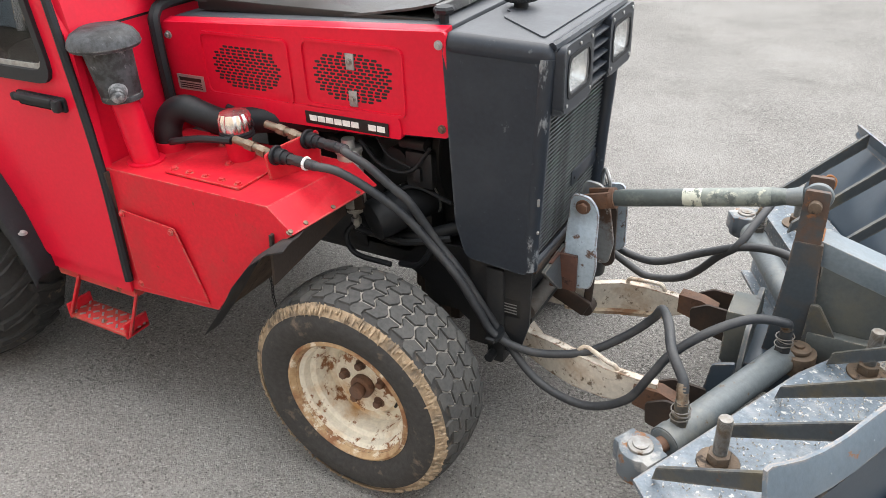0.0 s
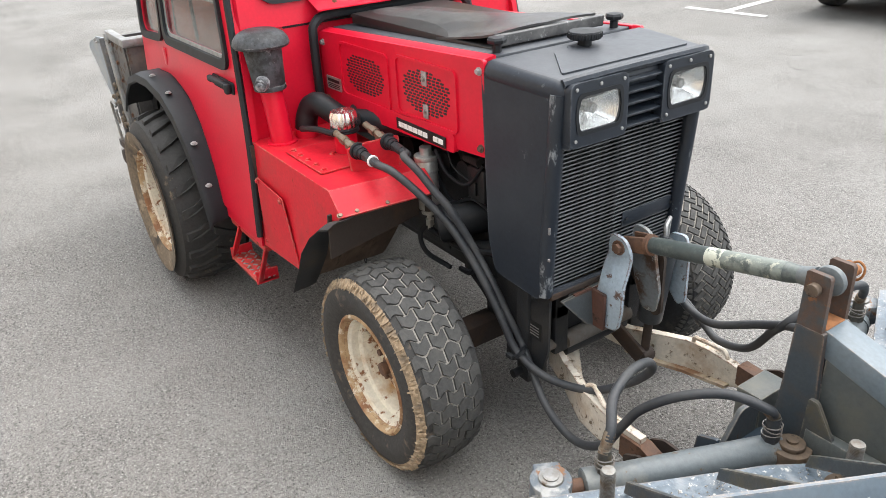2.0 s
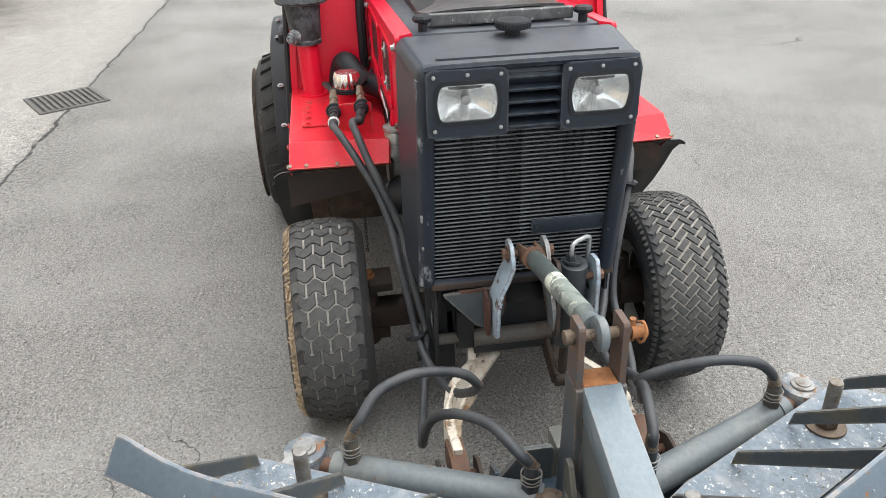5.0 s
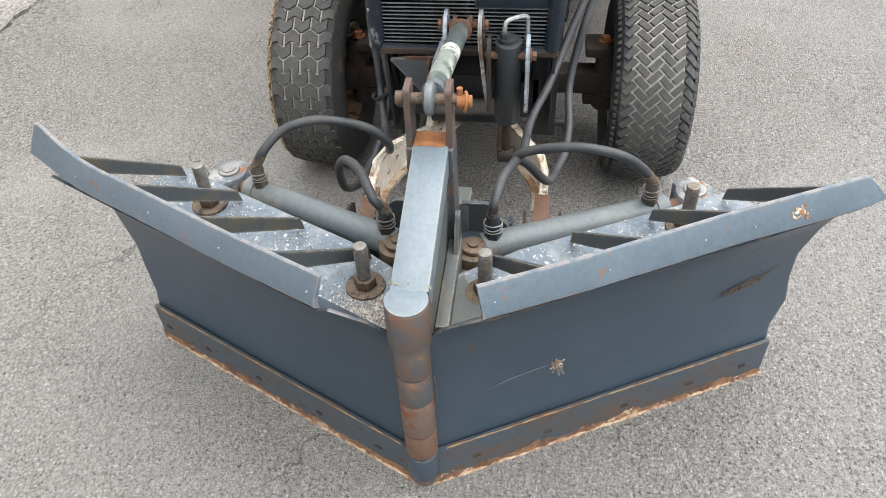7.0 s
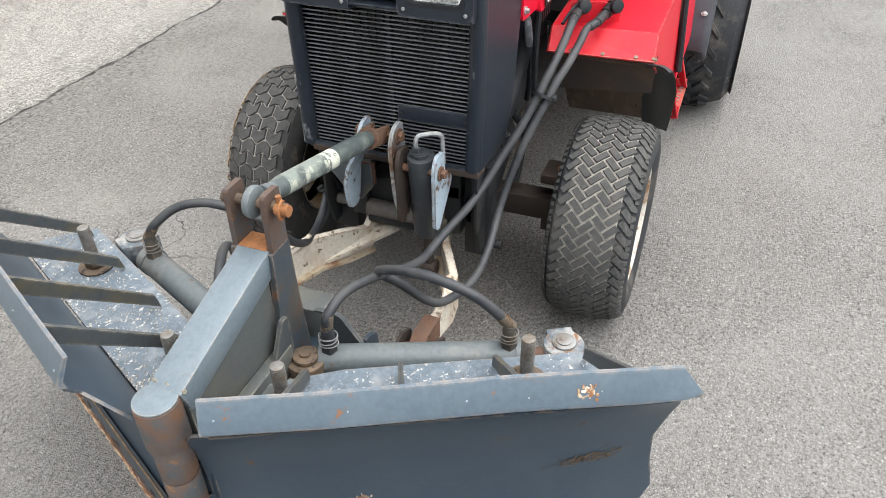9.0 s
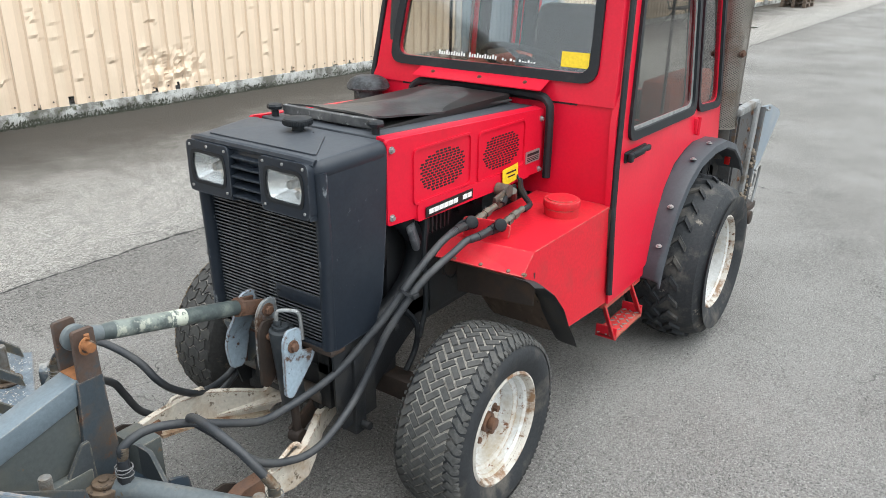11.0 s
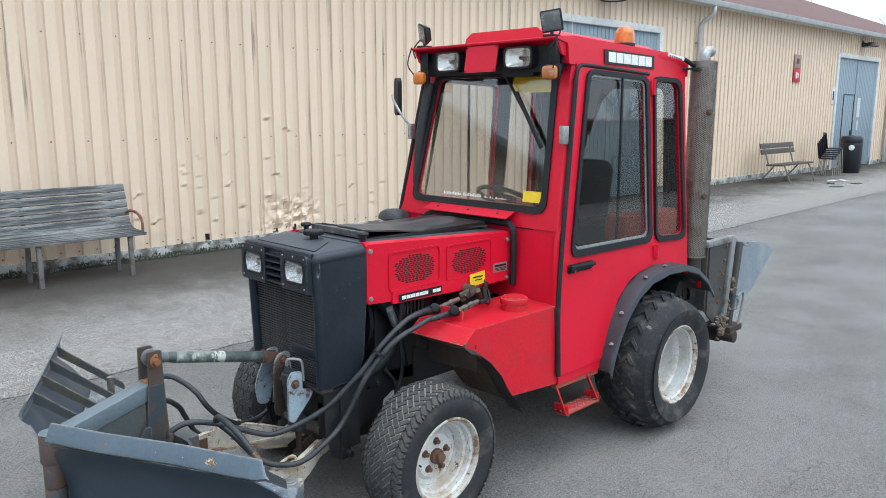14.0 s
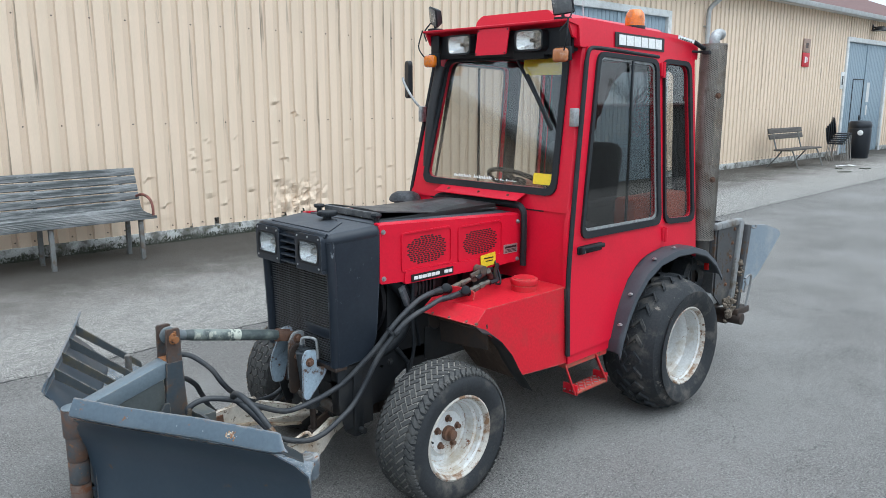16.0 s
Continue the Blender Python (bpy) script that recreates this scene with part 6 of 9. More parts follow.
# ---- fender boxes
arch_brown = mat("mud_stained_arch", (0.085, 0.055, 0.038), 0.85, dirt=(0.15, 0.10, 0.065), dirt_at=(0.48, 0.66), dirt_scale=9, stretch=(1, 2.5, 1), spots=(0.035, 0.027, 0.022), spots_at=(0.56, 0.64), spots_scale=20, bump=0.6, bump_scale=70)
for s in (-1, 1):
    def pt(x, y, z):
        return Vector((x, s * y, z))
    bm = bmesh.new()
    # top back, top front, lip, and the outer side with its cut corner
    P = {k: bm.verts.new(pt(*v)) for k, v in dict(a=(-0.745, 0.28, 0.812), b=(-0.745, 0.585, 0.808), c=(-0.140, 0.290, 0.812), d=(-0.182, 0.583, 0.808), e=(-0.062, 0.300, 0.766), f=(-0.108, 0.588, 0.752),
                                                   g=(-0.745, 0.605, 0.435), h=(-0.400, 0.6037, 0.462), i=(-0.240, 0.593, 0.66)).items()}
    for loop in ("abdc", "cdfe", "bghifd"):
        bm.faces.new([P[k] for k in loop])
    geo = bmesh.ops.extrude_face_region(bm, geom=bm.faces[:])
    for v in (g for g in geo["geom"] if isinstance(g, bmesh.types.BMVert)):
        v.co += Vector((-0.004, -0.006 * s, -0.006))
    fend = part("fender", bm, red_worn, tractor, "red sheet-metal fender box", smooth=20)
    # inner wall and underside
    part("wheel_arch", joined(sheet([(-0.735, 0.60), (-0.735, 0.80), (-0.12, 0.75), (-0.12, 0.68), (-0.40, 0.60)], [], 0.01, lambda u, v, w: (u, s * (0.285 + w), v)), bx(-0.735, -0.725, min(s * 0.29, s * 0.60), max(s * 0.29, s * 0.595), 0.435, 0.80)), under_rust, fend, "grimy wheel arch")
    for y in (0.36, 0.447, 0.537, 0.585):
        x = -0.068 - (y - 0.3) * 0.16
        part("bolt", nut(pt(x - 0.004, y, 0.766 - (y - 0.3) * 0.04), (0.4, 0, 0.9), 0.007, 0.006), brass, fend)
    # rubber flap round the arch
    arc = [(-0.105, 0.752), (-0.155, 0.735), (-0.215, 0.69), (-0.275, 0.62), (-0.335, 0.535), (-0.400, 0.45), (-0.445, 0.395)]
    bm = bmesh.new()
    lines = []
    for k, (x, z) in enumerate(arc):
        line = []
        for q in range(7):
            t = q / 6
            y = 0.548 + (0.104 - 0.02 * abs(k - 3) / 3) * t
            droop = 0.018 * max(0, t - 0.75) * 4 * (1 if k < 5 else 0.5)
            line.append(bm.verts.new(pt(x + 0.012 * math.sin(t * 3), y, z - 0.002 - droop)))
        lines.append(line)
    for a, b in zip(lines, lines[1:]):
        for q in range(6):
            bm.faces.new((a[q], a[q + 1], b[q + 1], b[q]))
    geo = bmesh.ops.extrude_face_region(bm, geom=bm.faces[:])
    for v in (g for g in geo["geom"] if isinstance(g, bmesh.types.BMVert)):
        v.co += Vector((-0.006, 0, -0.007))
    roof_ = [(-0.13, 0.745), (-0.22, 0.738), (-0.36, 0.72), (-0.55, 0.70), (-0.72, 0.69)]
    b2 = bmesh.new()
    strips = [[b2.verts.new(pt(x, y_, z)) for y_ in (0.29, 0.56)] for x, z in roof_]
    for a, b in zip(strips, strips[1:]):
        b2.faces.new((a[0], a[1], b[1], b[0]))
    geo = bmesh.ops.extrude_face_region(b2, geom=b2.faces[:])
    for v in (g for g in geo["geom"] if isinstance(g, bmesh.types.BMVert)):
        v.co.z += 0.004
    part("arch_liner", b2, under_rust, tractor, "grimy liner over the front wheel", smooth=50)
    part("mud_flap", bm, flap, tractor, "dusty black rubber mud flap round the wheel arch")
    back_line = [(-0.160, 0.722), (-0.222, 0.672), (-0.284, 0.600), (-0.344, 0.522), (-0.408, 0.446), (-0.430, 0.425)]
    b3 = bmesh.new()
    strips = [[b3.verts.new(pt(x, y_, z)) for y_ in (0.30, 0.42, 0.558)] for x, z in back_line]
    for a, b in zip(strips, strips[1:]):
        for q in range(2):
            b3.faces.new((a[q], a[q + 1], b[q + 1], b[q]))
    geo = bmesh.ops.extrude_face_region(b3, geom=b3.faces[:])
    for v in (g for g in geo["geom"] if isinstance(g, bmesh.types.BMVert)):
        v.co += Vector((-0.004, 0, -0.005))
    part("arch_back", b3, arch_brown, fend, "brown mud-stained back of the wheel arch", smooth=50)
    if s < 0:
        links = bmesh.new()
        for k in range(11):
            c = Vector((-0.425 + 0.002 * math.sin(k), -0.372, 0.420 - 0.0125 * k))
            loop_ = [(0.0042 * math.cos(q), 0.0088 * math.sin(q)) for q in (0, 0.7, 1.4, 2.1, 2.8, 3.5, 4.2, 4.9, 5.6, 6.28)]
            absorb(links, tube([c + (Vector((u, 0, v)) if k % 2 else Vector((0, u, v))) for u, v in loop_], 0.0016, 5, 1))
        part("chain", links, dark_metal, fend, "short dark chain hanging from the arch")
    # splash plate seen under the lip
    if s < 0:
        part("splash_plate", sheet([(0.30, 0.655), (0.60, 0.600), (0.600, 0.742), (0.30, 0.752)], [], 0.008, lambda u, v, w: (-0.165 - w - 0.10 * (0.75 - v), s * u, v)), under_rust, tractor, "rust-brown splash plate")
    else:
        part("splash_plate", sheet([(0.30, 0.60), (0.585, 0.625), (0.59, 0.742), (0.30, 0.752)], [], 0.008, lambda u, v, w: (-0.175 - w - 0.10 * (0.75 - v), s * u, v)), under_rust, tractor, "rust-brown splash plate")
    if s < 0:
        part("access_panel", sheet(soft_poly([(-0.70, 0.455), (-0.70, 0.70), (-0.50, 0.685), (-0.425, 0.475)], 0.006), [], 0.004, lambda u, v, w: (u, -(0.600 + w + (0.80 - v) * 0.012), v)), red_worn, fend, "red access panel")
        for u, v in ((-0.69, 0.69), (-0.51, 0.675), (-0.69, 0.47)):
            part("bolt", nut((u, -0.608, v), (0, -1, 0), 0.007, 0.006), red_worn, fend)
        plate = sheet(rounded(-0.56, -0.30, 0.33, 0.545, 0.01), [], 0.004, lambda u, v, w: (u, -v, 0.811 + w))
        part("cover_plate", plate, red_worn, fend, "bolted red cover plate")
        for u in (-0.54, -0.485, -0.43, -0.375, -0.32):
            for v in (0.350, 0.525):
                part("bolt", nut((u, -v, 0.815), (0, 0, 1), 0.008, 0.007), red_worn, fend)
        part("bolt", nut((-0.43, -0.44, 0.815), (0, 0, 1), 0.008, 0.007), red_worn, fend)

# right-hand side: filler, intake and pre-cleaner
flr = part("filler_neck", joined(cyl((-0.430, -0.392, 0.808), (-0.430, -0.392, 0.882), 0.036, seg=22)), red, tractor, "red filler neck")
part("neck_ring", joined(cyl((-0.430, -0.392, 0.878), (-0.430, -0.392, 0.884), 0.046, seg=28, bev=0.001), cyl((-0.430, -0.392, 0.885), (-0.430, -0.392, 0.891), 0.045, seg=28, bev=0.001)), trim_black, flr, "black rubber ring")
b = lathe([(0.0, 0.0), (0.040, 0.0), (0.042, 0.006), (0.042, 0.036), (0.036, 0.050), (0.0, 0.055)], 84)
bmesh.ops.transform(b, matrix=Matrix.Translation((-0.430, -0.392, 0.892)) @ Matrix.Rotation(radians(90), 4, "X"), verts=b.verts[:])
for v in b.verts:
    rad_ = math.hypot(v.co.x + 0.430, v.co.y + 0.392)
    if rad_ > 0.030 and v.co.z > 0.895:
        q = 1 + 0.045 * math.cos(14 * math.atan2(v.co.y + 0.392, v.co.x + 0.430))
        v.co.x, v.co.y = -0.430 + (v.co.x + 0.430) * q, -0.392 + (v.co.y + 0.392) * q
part("filler_cap", b, chrome, flr, "dented chrome filler cap")
intake = part("intake_pipe", joined(cyl((-0.668, -0.505, 0.808), (-0.690, -0.512, 1.005), 0.036, seg=20), cyl((-0.668, -0.505, 0.806), (-0.668, -0.505, 0.814), 0.05, seg=20)), red, tractor, "red air intake pipe")
canister = mat("scuffed_black_canister", (0.050, 0.054, 0.060), 0.55, dirt=(0.016, 0.017, 0.019), dirt_at=(0.46, 0.58), dirt_scale=28, spots=(0.20, 0.21, 0.22), spots_at=(0.62, 0.68), spots_scale=30, grain=0.3, bump=0.5, edge=(0.22, 0.22, 0.22), edge_r=0.006)
lid = lathe([(0.0, 0.047), (0.052, 0.046), (0.060, 0.042), (0.076, 0.033), (0.087, 0.017), (0.090, 0.004), (0.086, -0.004), (0.060, -0.004), (0.0, -0.004)], 44)
cleaner = part("pre_cleaner", joined(cyl((-0.690, -0.512, 0.985), (-0.700, -0.515, 1.118), 0.050, 0.061, seg=30, bev=0.004), cyl((-0.690, -0.512, 0.982), (-0.690, -0.512, 0.998), 0.052, seg=30, bev=0.003)), canister, intake, "speckled black intake pre-cleaner")
part("lid", moved(lid, Matrix.Translation((-0.702, -0.516, 1.122)) @ Matrix.Rotation(radians(90), 4, "X")), canister, cleaner, "domed worn lid")
part("spout", joined(cyl((-0.668, -0.535, 1.020), (-0.640, -0.562, 1.008), 0.025, 0.020, seg=18, bev=0.004), cyl((-0.641, -0.561, 1.0085), (-0.632, -0.569, 1.004), 0.018, 0.013, seg=16, bev=0.005)), mat("bleached_spout_plastic", (0.30, 0.31, 0.32), 0.5, dirt=(0.07, 0.073, 0.078), dirt_at=(0.45, 0.58), dirt_scale=22, bump=0.3), cleaner, "bleached grey dust spout")
part("air_hose", tube([(-0.672, -0.412, 0.812), (-0.672, -0.412, 0.855), (-0.655, -0.400, 0.905), (-0.615, -0.385, 0.925), (-0.575, -0.365, 0.905), (-0.53, -0.335, 0.88), (-0.44, -0.29, 0.885), (-0.30, -0.24, 0.895), (-0.10, -0.21, 0.90)], 0.037, 14, 6), trim_black, tractor, "fat black rubber air hose")
part("hose_collar", cyl((-0.672, -0.412, 0.806), (-0.672, -0.412, 0.836), 0.042, seg=20), red, tractor)

# hydraulic couplers on both sides
fitting_grey = mat("greasy_fitting", (0.10, 0.095, 0.085), 0.5, 0.4, dirt=(0.20, 0.16, 0.11), dirt_at=(0.45, 0.7), dirt_scale=40, bump=0.3)
COUP = {}
for s in (-1, 1):
    x0 = -0.262 if s < 0 else -0.222
    drop = 0.0 if s < 0 else 0.016
    br = part("coupler_bracket", sheet(soft_poly([(0.330, 0.806), (0.462, 0.806), (0.468, 0.878 - drop * 1.5), (0.42, 0.892 - drop * 1.5), (0.330, 0.906 - drop * 2)], 0.008), [], 0.006, lambda u, v, w: (x0 + w + 0.45 * (0.437 - u), s * u, v)), red_worn, tractor, "red bracket for hydraulic couplers")
    for k, (y, z) in enumerate(((0.440, 0.870), (0.357, 0.888))):
        p = Vector((x0 + 0.45 * (0.437 - y), s * y, z - drop * (1 + k)))
        way = Vector(((0.98, 0.03, 0.03) if k else (0.95, -0.22, -0.14)) if s > 0 else (0.97, -0.12, -0.01) if k else (0.98, -0.06, -0.03)).normalized()
        part("coupler", joined(cyl(p - Vector((0.13, 0, -0.02)), p, 0.0105, seg=12), cyl(p - Vector((0.09, 0, -0.014)), p - Vector((0.066, 0, -0.009)), 0.0145, seg=6), cyl(p - Vector((0.05, 0, -0.006)), p - Vector((0.028, 0, 0)), 0.0155, seg=6)), brass if s < 0 else fitting_grey, br, "worn pipe fittings")
        part("socket", joined(cyl(p, p + way * 0.010, 0.026 if s < 0 else 0.021, seg=20, bev=0.003), cyl(p + way * 0.010, p + way * 0.032, 0.020 if s < 0 else 0.0175, seg=20, bev=0.003), cyl(p + way * 0.032, p + way * 0.05, 0.016, seg=18)), trim_black, br, "black dust collar")
        part("hose_fitting", joined(cyl(p + way * 0.05, p + way * 0.072, 0.0145, seg=6), cyl(p + way * 0.072, p + way * 0.105, 0.0138, seg=14)), dark_metal, br)
        if s > 0:
            cap_at = p + Vector((0.030, 0.010, 0.012))
            part("dust_cap", cyl(cap_at, cap_at + Vector((0.012, 0.012 * s, 0.004)), 0.020, seg=20, bev=0.004), trim_black, br, "round black dust cap")
        COUP[(s, k)] = (p, way)
part("zip_tie", cyl(COUP[(-1, 0)][0] + COUP[(-1, 0)][1] * 0.10, COUP[(-1, 0)][0] + COUP[(-1, 0)][1] * 0.106, 0.0175, seg=12), white_ink, tractor, "white cable tie")
part("pipe_run", tube([(-0.41, -0.437, 0.882), (-0.50, -0.455, 0.88), (-0.58, -0.465, 0.865), (-0.62, -0.45, 0.85)], 0.010, 8), trim_black, tractor)
part("pipe_run", tube([(-0.41, -0.356, 0.90), (-0.46, -0.33, 0.905), (-0.54, -0.30, 0.91)], 0.010, 8), trim_black, tractor)
# left-hand side: red tank cap, throttle lever parts
part("tank_cap", joined(cyl((-0.555, 0.482, 0.806), (-0.555, 0.482, 0.836), 0.060, seg=30), cyl((-0.555, 0.482, 0.836), (-0.555, 0.482, 0.866), 0.064, seg=30, bev=0.006), cyl((-0.555, 0.482, 0.866), (-0.555, 0.482, 0.870), 0.052, seg=30)), red_worn, tractor, "round red tank cap")
part("pipe_run", tube([(-0.365, 0.437, 0.866), (-0.42, 0.43, 0.868), (-0.46, 0.39, 0.875), (-0.50, 0.35, 0.885), (-0.56, 0.31, 0.90)], 0.010, 8), trim_black, tractor)
part("pipe_run", tube([(-0.365, 0.356, 0.870), (-0.40, 0.345, 0.880), (-0.42, 0.32, 0.890), (-0.52, 0.31, 0.885)], 0.010, 8), trim_black, tractor)
part("linkage", joined(cyl((-0.42, 0.30, 0.90), (-0.42, 0.35, 0.90), 0.022, seg=14), beam((-0.42, 0.34, 0.90), (-0.34, 0.34, 0.885), 0.012, 0.02), cyl((-0.47, 0.31, 0.88), (-0.36, 0.34, 0.87), 0.018, seg=12), cyl((-0.50, 0.32, 0.85), (-0.46, 0.34, 0.890), 0.014, seg=10)), fitting_grey, tractor, "grey metal linkage")
for pts in ([(-0.30, 0.33, 0.87), (-0.24, 0.36, 0.83), (-0.15, 0.35, 0.87), (-0.08, 0.33, 0.84)], [(-0.55, 0.30, 0.92), (-0.52, 0.36, 0.86), (-0.50, 0.38, 0.83), (-0.45, 0.40, 0.84)]):
    part("cable", tube(pts, 0.005, 6), trim_black, tractor)

# ---- cab


def side_y(z):
    return 0.58 + 0.0727 * (0.9 - z)


def front_x(z):
    return -0.80 - 0.21 * (z - 1.23)


ARCH = [(-1.085, 0.430), (-1.13, 0.53), (-1.19, 0.64), (-1.27, 0.745), (-1.37, 0.815), (-1.50, 0.855), (-1.70, 0.868), (-1.85, 0.850), (-1.97, 0.80), (-2.005, 0.77)]
for s in (-1, 1):
    def lay(u, v, w):
        return (u, s * (side_y(v) - w), v)
    shell_front = [(-0.735, 0.43), (-0.735, 0.80), (-0.765, 1.10), (front_x(1.2) - 0.015, 1.2), (front_x(1.93) - 0.015, 1.93)]
    hole_door = soft_poly([(-0.868, 1.055), (-1.043, 1.885), (-1.55, 1.866), (-1.552, 1.045)], 0.045)
    hole_rear = soft_poly([(-1.650, 1.035), (-1.662, 1.870), (-1.915, 1.862), (-1.945, 1.015)], 0.055)
    outer = list(reversed(ARCH)) + shell_front + [(-2.0, 1.905)]
    cabside = part("cab_side", sheet(outer, [hole_door, hole_rear], 0.022, lay), red, tractor, "red cab side with two window openings", smooth=25)
    # dark lining inside
    part("side_lining", sheet([(-0.90, 0.87), (-1.04, 1.905), (-1.985, 1.895), (-1.985, 0.87)], [soft_poly([(-0.925, 1.05), (-1.075, 1.885), (-1.55, 1.868), (-1.552, 1.043)], 0.045), soft_poly([(-1.652, 1.033), (-1.664, 1.868), (-1.915, 1.860), (-1.945, 1.013)], 0.055)], 0.006, lambda u, v, w: lay(u, v, 0.024 + w)), seat_mat, cabside, "dark lining inside the cab", smooth=25)
    # the door stands proud of the side
    door_outer = soft_poly([(-0.735, 0.475), (-0.752, 0.80), (-0.800, 1.10), (-0.955, 1.915), (-1.600, 1.893), (-1.612, 0.90), (-1.47, 0.868), (-1.36, 0.835), (-1.25, 0.755), (-1.17, 0.65), (-1.11, 0.53), (-1.085, 0.475)], 0.02)
    door = part("door", sheet(door_outer, [hole_door], 0.010, lambda u, v, w: (u, s * (side_y(v) + w), v)), red, tractor, "red cab door, closed", smooth=25)
    # rubber seal along the front edge, and round the glass
    part("door_seal", tube([lay(-0.725, 0.475, -0.008), lay(-0.742, 0.80, -0.008), lay(-0.790, 1.10, -0.008), lay(-0.868, 1.50, -0.008), lay(-0.938, 1.86, -0.008)], 0.012, 8, 6), trim_black, door, "black rubber door seal")
    part("door_seal", tube([lay(-0.938, 1.86, -0.008), lay(-0.965, 1.912, -0.008), lay(-1.05, 1.922, -0.008), lay(-1.40, 1.908, -0.008), lay(-1.59, 1.900, -0.008)], 0.010, 8, 5), trim_black, door)
    big = soft_poly([(-0.840, 1.022), (-1.022, 1.908), (-1.580, 1.888), (-1.585, 1.012)], 0.06)
    part("window_seal", ring_between(big, hole_door, 0.014, lambda u, v, w: (u, s * (side_y(v) + 0.008 + w), v)), trim_black, door, "thick black rubber window seal")
    inn = soft_poly([(-0.880, 1.068), (-1.052, 1.873), (-1.538, 1.854), (-1.540, 1.058)], 0.040)
    part("window_trim", ring_between(hole_door, inn, 0.004, lambda u, v, w: (u, s * (side_y(v) + 0.006 + w), v)), zinc, door, "thin bright metal window edge")
    g = part("window_glass", sheet(inn, [], 0.004, lambda u, v, w: (u, s * (side_y(v) + 0.001 + w), v)), glass_dark if s > 0 else glass_side, door, "grey tinted glass")
    g.visible_shadow = False
    big2 = soft_poly([(-1.632, 1.005), (-1.645, 1.895), (-1.945, 1.885), (-1.972, 0.985)], 0.065)
    part("window_seal", ring_between(big2, hole_rear, 0.014, lambda u, v, w: (u, s * (side_y(v) + w), v)), trim_black, cabside, "thick black rubber window seal")
    g = part("window_glass", sheet(hole_rear, [], 0.004, lambda u, v, w: (u, s * (side_y(v) - 0.008 + w), v)), glass_side, cabside, "grey tinted glass")
    g.visible_shadow = False
    yb = side_y(0.97) + 0.012
    hd = joined(bx(-1.020, -0.820, -0.004, 0.006, -0.020, 0.020, 0.008), bx(-1.00, -0.845, 0.008, 0.030, 0.002, 0.020, 0.007), bx(-0.850, -0.825, 0.008, 0.028, -0.016, 0.018, 0.006), bx(-1.02, -0.99, 0.008, 0.026, -0.004, 0.018, 0.006))
    if s < 0:
        for v in hd.verts:
            v.co.y *= -1
    part("handle", moved(hd, Matrix.Translation((0, s * yb, 0.970))), trim_black, door, "black plastic door handle")
    part("lock", cyl((-0.865, s * (yb + 0.006), 0.958), (-0.865, s * (yb + 0.012), 0.958), 0.008, seg=12), zinc, door)
    for z in (0.952, 1.834):
        part("hinge", joined(bx(-1.640, -1.600, -0.010, 0.018, -0.035, 0.035, 0.004), cyl((-1.622, 0.018, -0.04), (-1.622, 0.018, 0.04), 0.010)), red, door, at=Matrix.Translation((0, s * (side_y(z) + 0.004), z)))
    # sill and step
    part("sill", sheet([(-0.735, 0.405), (-0.735, 0.470), (-1.09, 0.470), (-1.075, 0.400)], [], 0.05, lambda u, v, w: (u, s * (0.606 - w), v)), red_rusty, tractor, "rusty red sill under the door")
    for u in (-0.80, -0.93, -1.03):
        part("bolt", nut((u, s * 0.606, 0.437), (0, s, 0), 0.008, 0.006), rust, tractor)
    st = part("step", bx(-1.035, -0.780, min(s * 0.556, s * 0.642), max(s * 0.556, s * 0.642), 0.268, 0.280, 0.003), red_rusty, tractor, "worn red tread-plate step")
    part("step_side", joined(beam((-0.735, s * 0.60, 0.42), (-0.775, s * 0.632, 0.275), 0.035, 0.008), bx(-0.788, -0.780, min(s * 0.556, s * 0.642), max(s * 0.556, s * 0.642), 0.262, 0.315, 0.003)), red_worn, st)
    part("step_side", joined(beam((-0.985, s * 0.60, 0.42), (-1.035, s * 0.632, 0.285), 0.035, 0.008), bx(-1.043, -1.035, min(s * 0.556, s * 0.642), max(s * 0.556, s * 0.642), 0.262, 0.315, 0.003)), red_worn, st)
    tread = bmesh.new()
    for k in range(9):
        for q in range(3):
            absorb(tread, moved(bx(-0.009, 0.009, -0.003, 0.003, 0.0, 0.003), Matrix.Translation((-1.03 + k * 0.031, s * (0.572 + q * 0.026), 0.280)) @ Matrix.Rotation(radians(45 if (k + q) % 2 else -45), 4, "Z")))
    part("tread_pattern", tread, zinc, st, "worn bright tread bumps", smooth=0)
    # dark liner inside the rear wheel arch
    b2 = bmesh.new()
    strips = [[b2.verts.new((x, s * y_, z - 0.012)) for y_ in (0.22, 0.565)] for x, z in ARCH]
    for a, b in zip(strips, strips[1:]):
        b2.faces.new((a[0], a[1], b[1], b[0]))
    geo = bmesh.ops.extrude_face_region(b2, geom=b2.faces[:])
    for v in (g for g in geo["geom"] if isinstance(g, bmesh.types.BMVert)):
        v.co += Vector((0, 0, -0.006))
    absorb(b2, bx(-2.03, -2.02, min(s * 0.22, s * 0.56), max(s * 0.22, s * 0.56), 0.50, 0.80))
    part("rear_arch_liner", b2, dark_metal, tractor, "dark liner over the rear wheel", smooth=50)
    # black rear mudguard band
    bm = bmesh.new()
    lines = []
    band = [(-1.075, 0.425), (-1.095, 0.50), (-1.14, 0.60), (-1.21, 0.705), (-1.31, 0.795), (-1.44, 0.855), (-1.62, 0.880), (-1.80, 0.872), (-1.95, 0.83), (-2.07, 0.755), (-2.16, 0.66)]
    for x, z in band:
        lines.append([bm.verts.new((x + dx, s * y, z + dz)) for y, dx, dz in ((0.44, 0, 0.0), (0.66, 0, 0.0), (0.685, 0.0, -0.006), (0.692, -0.004 * (x + 1.6), -0.035))])
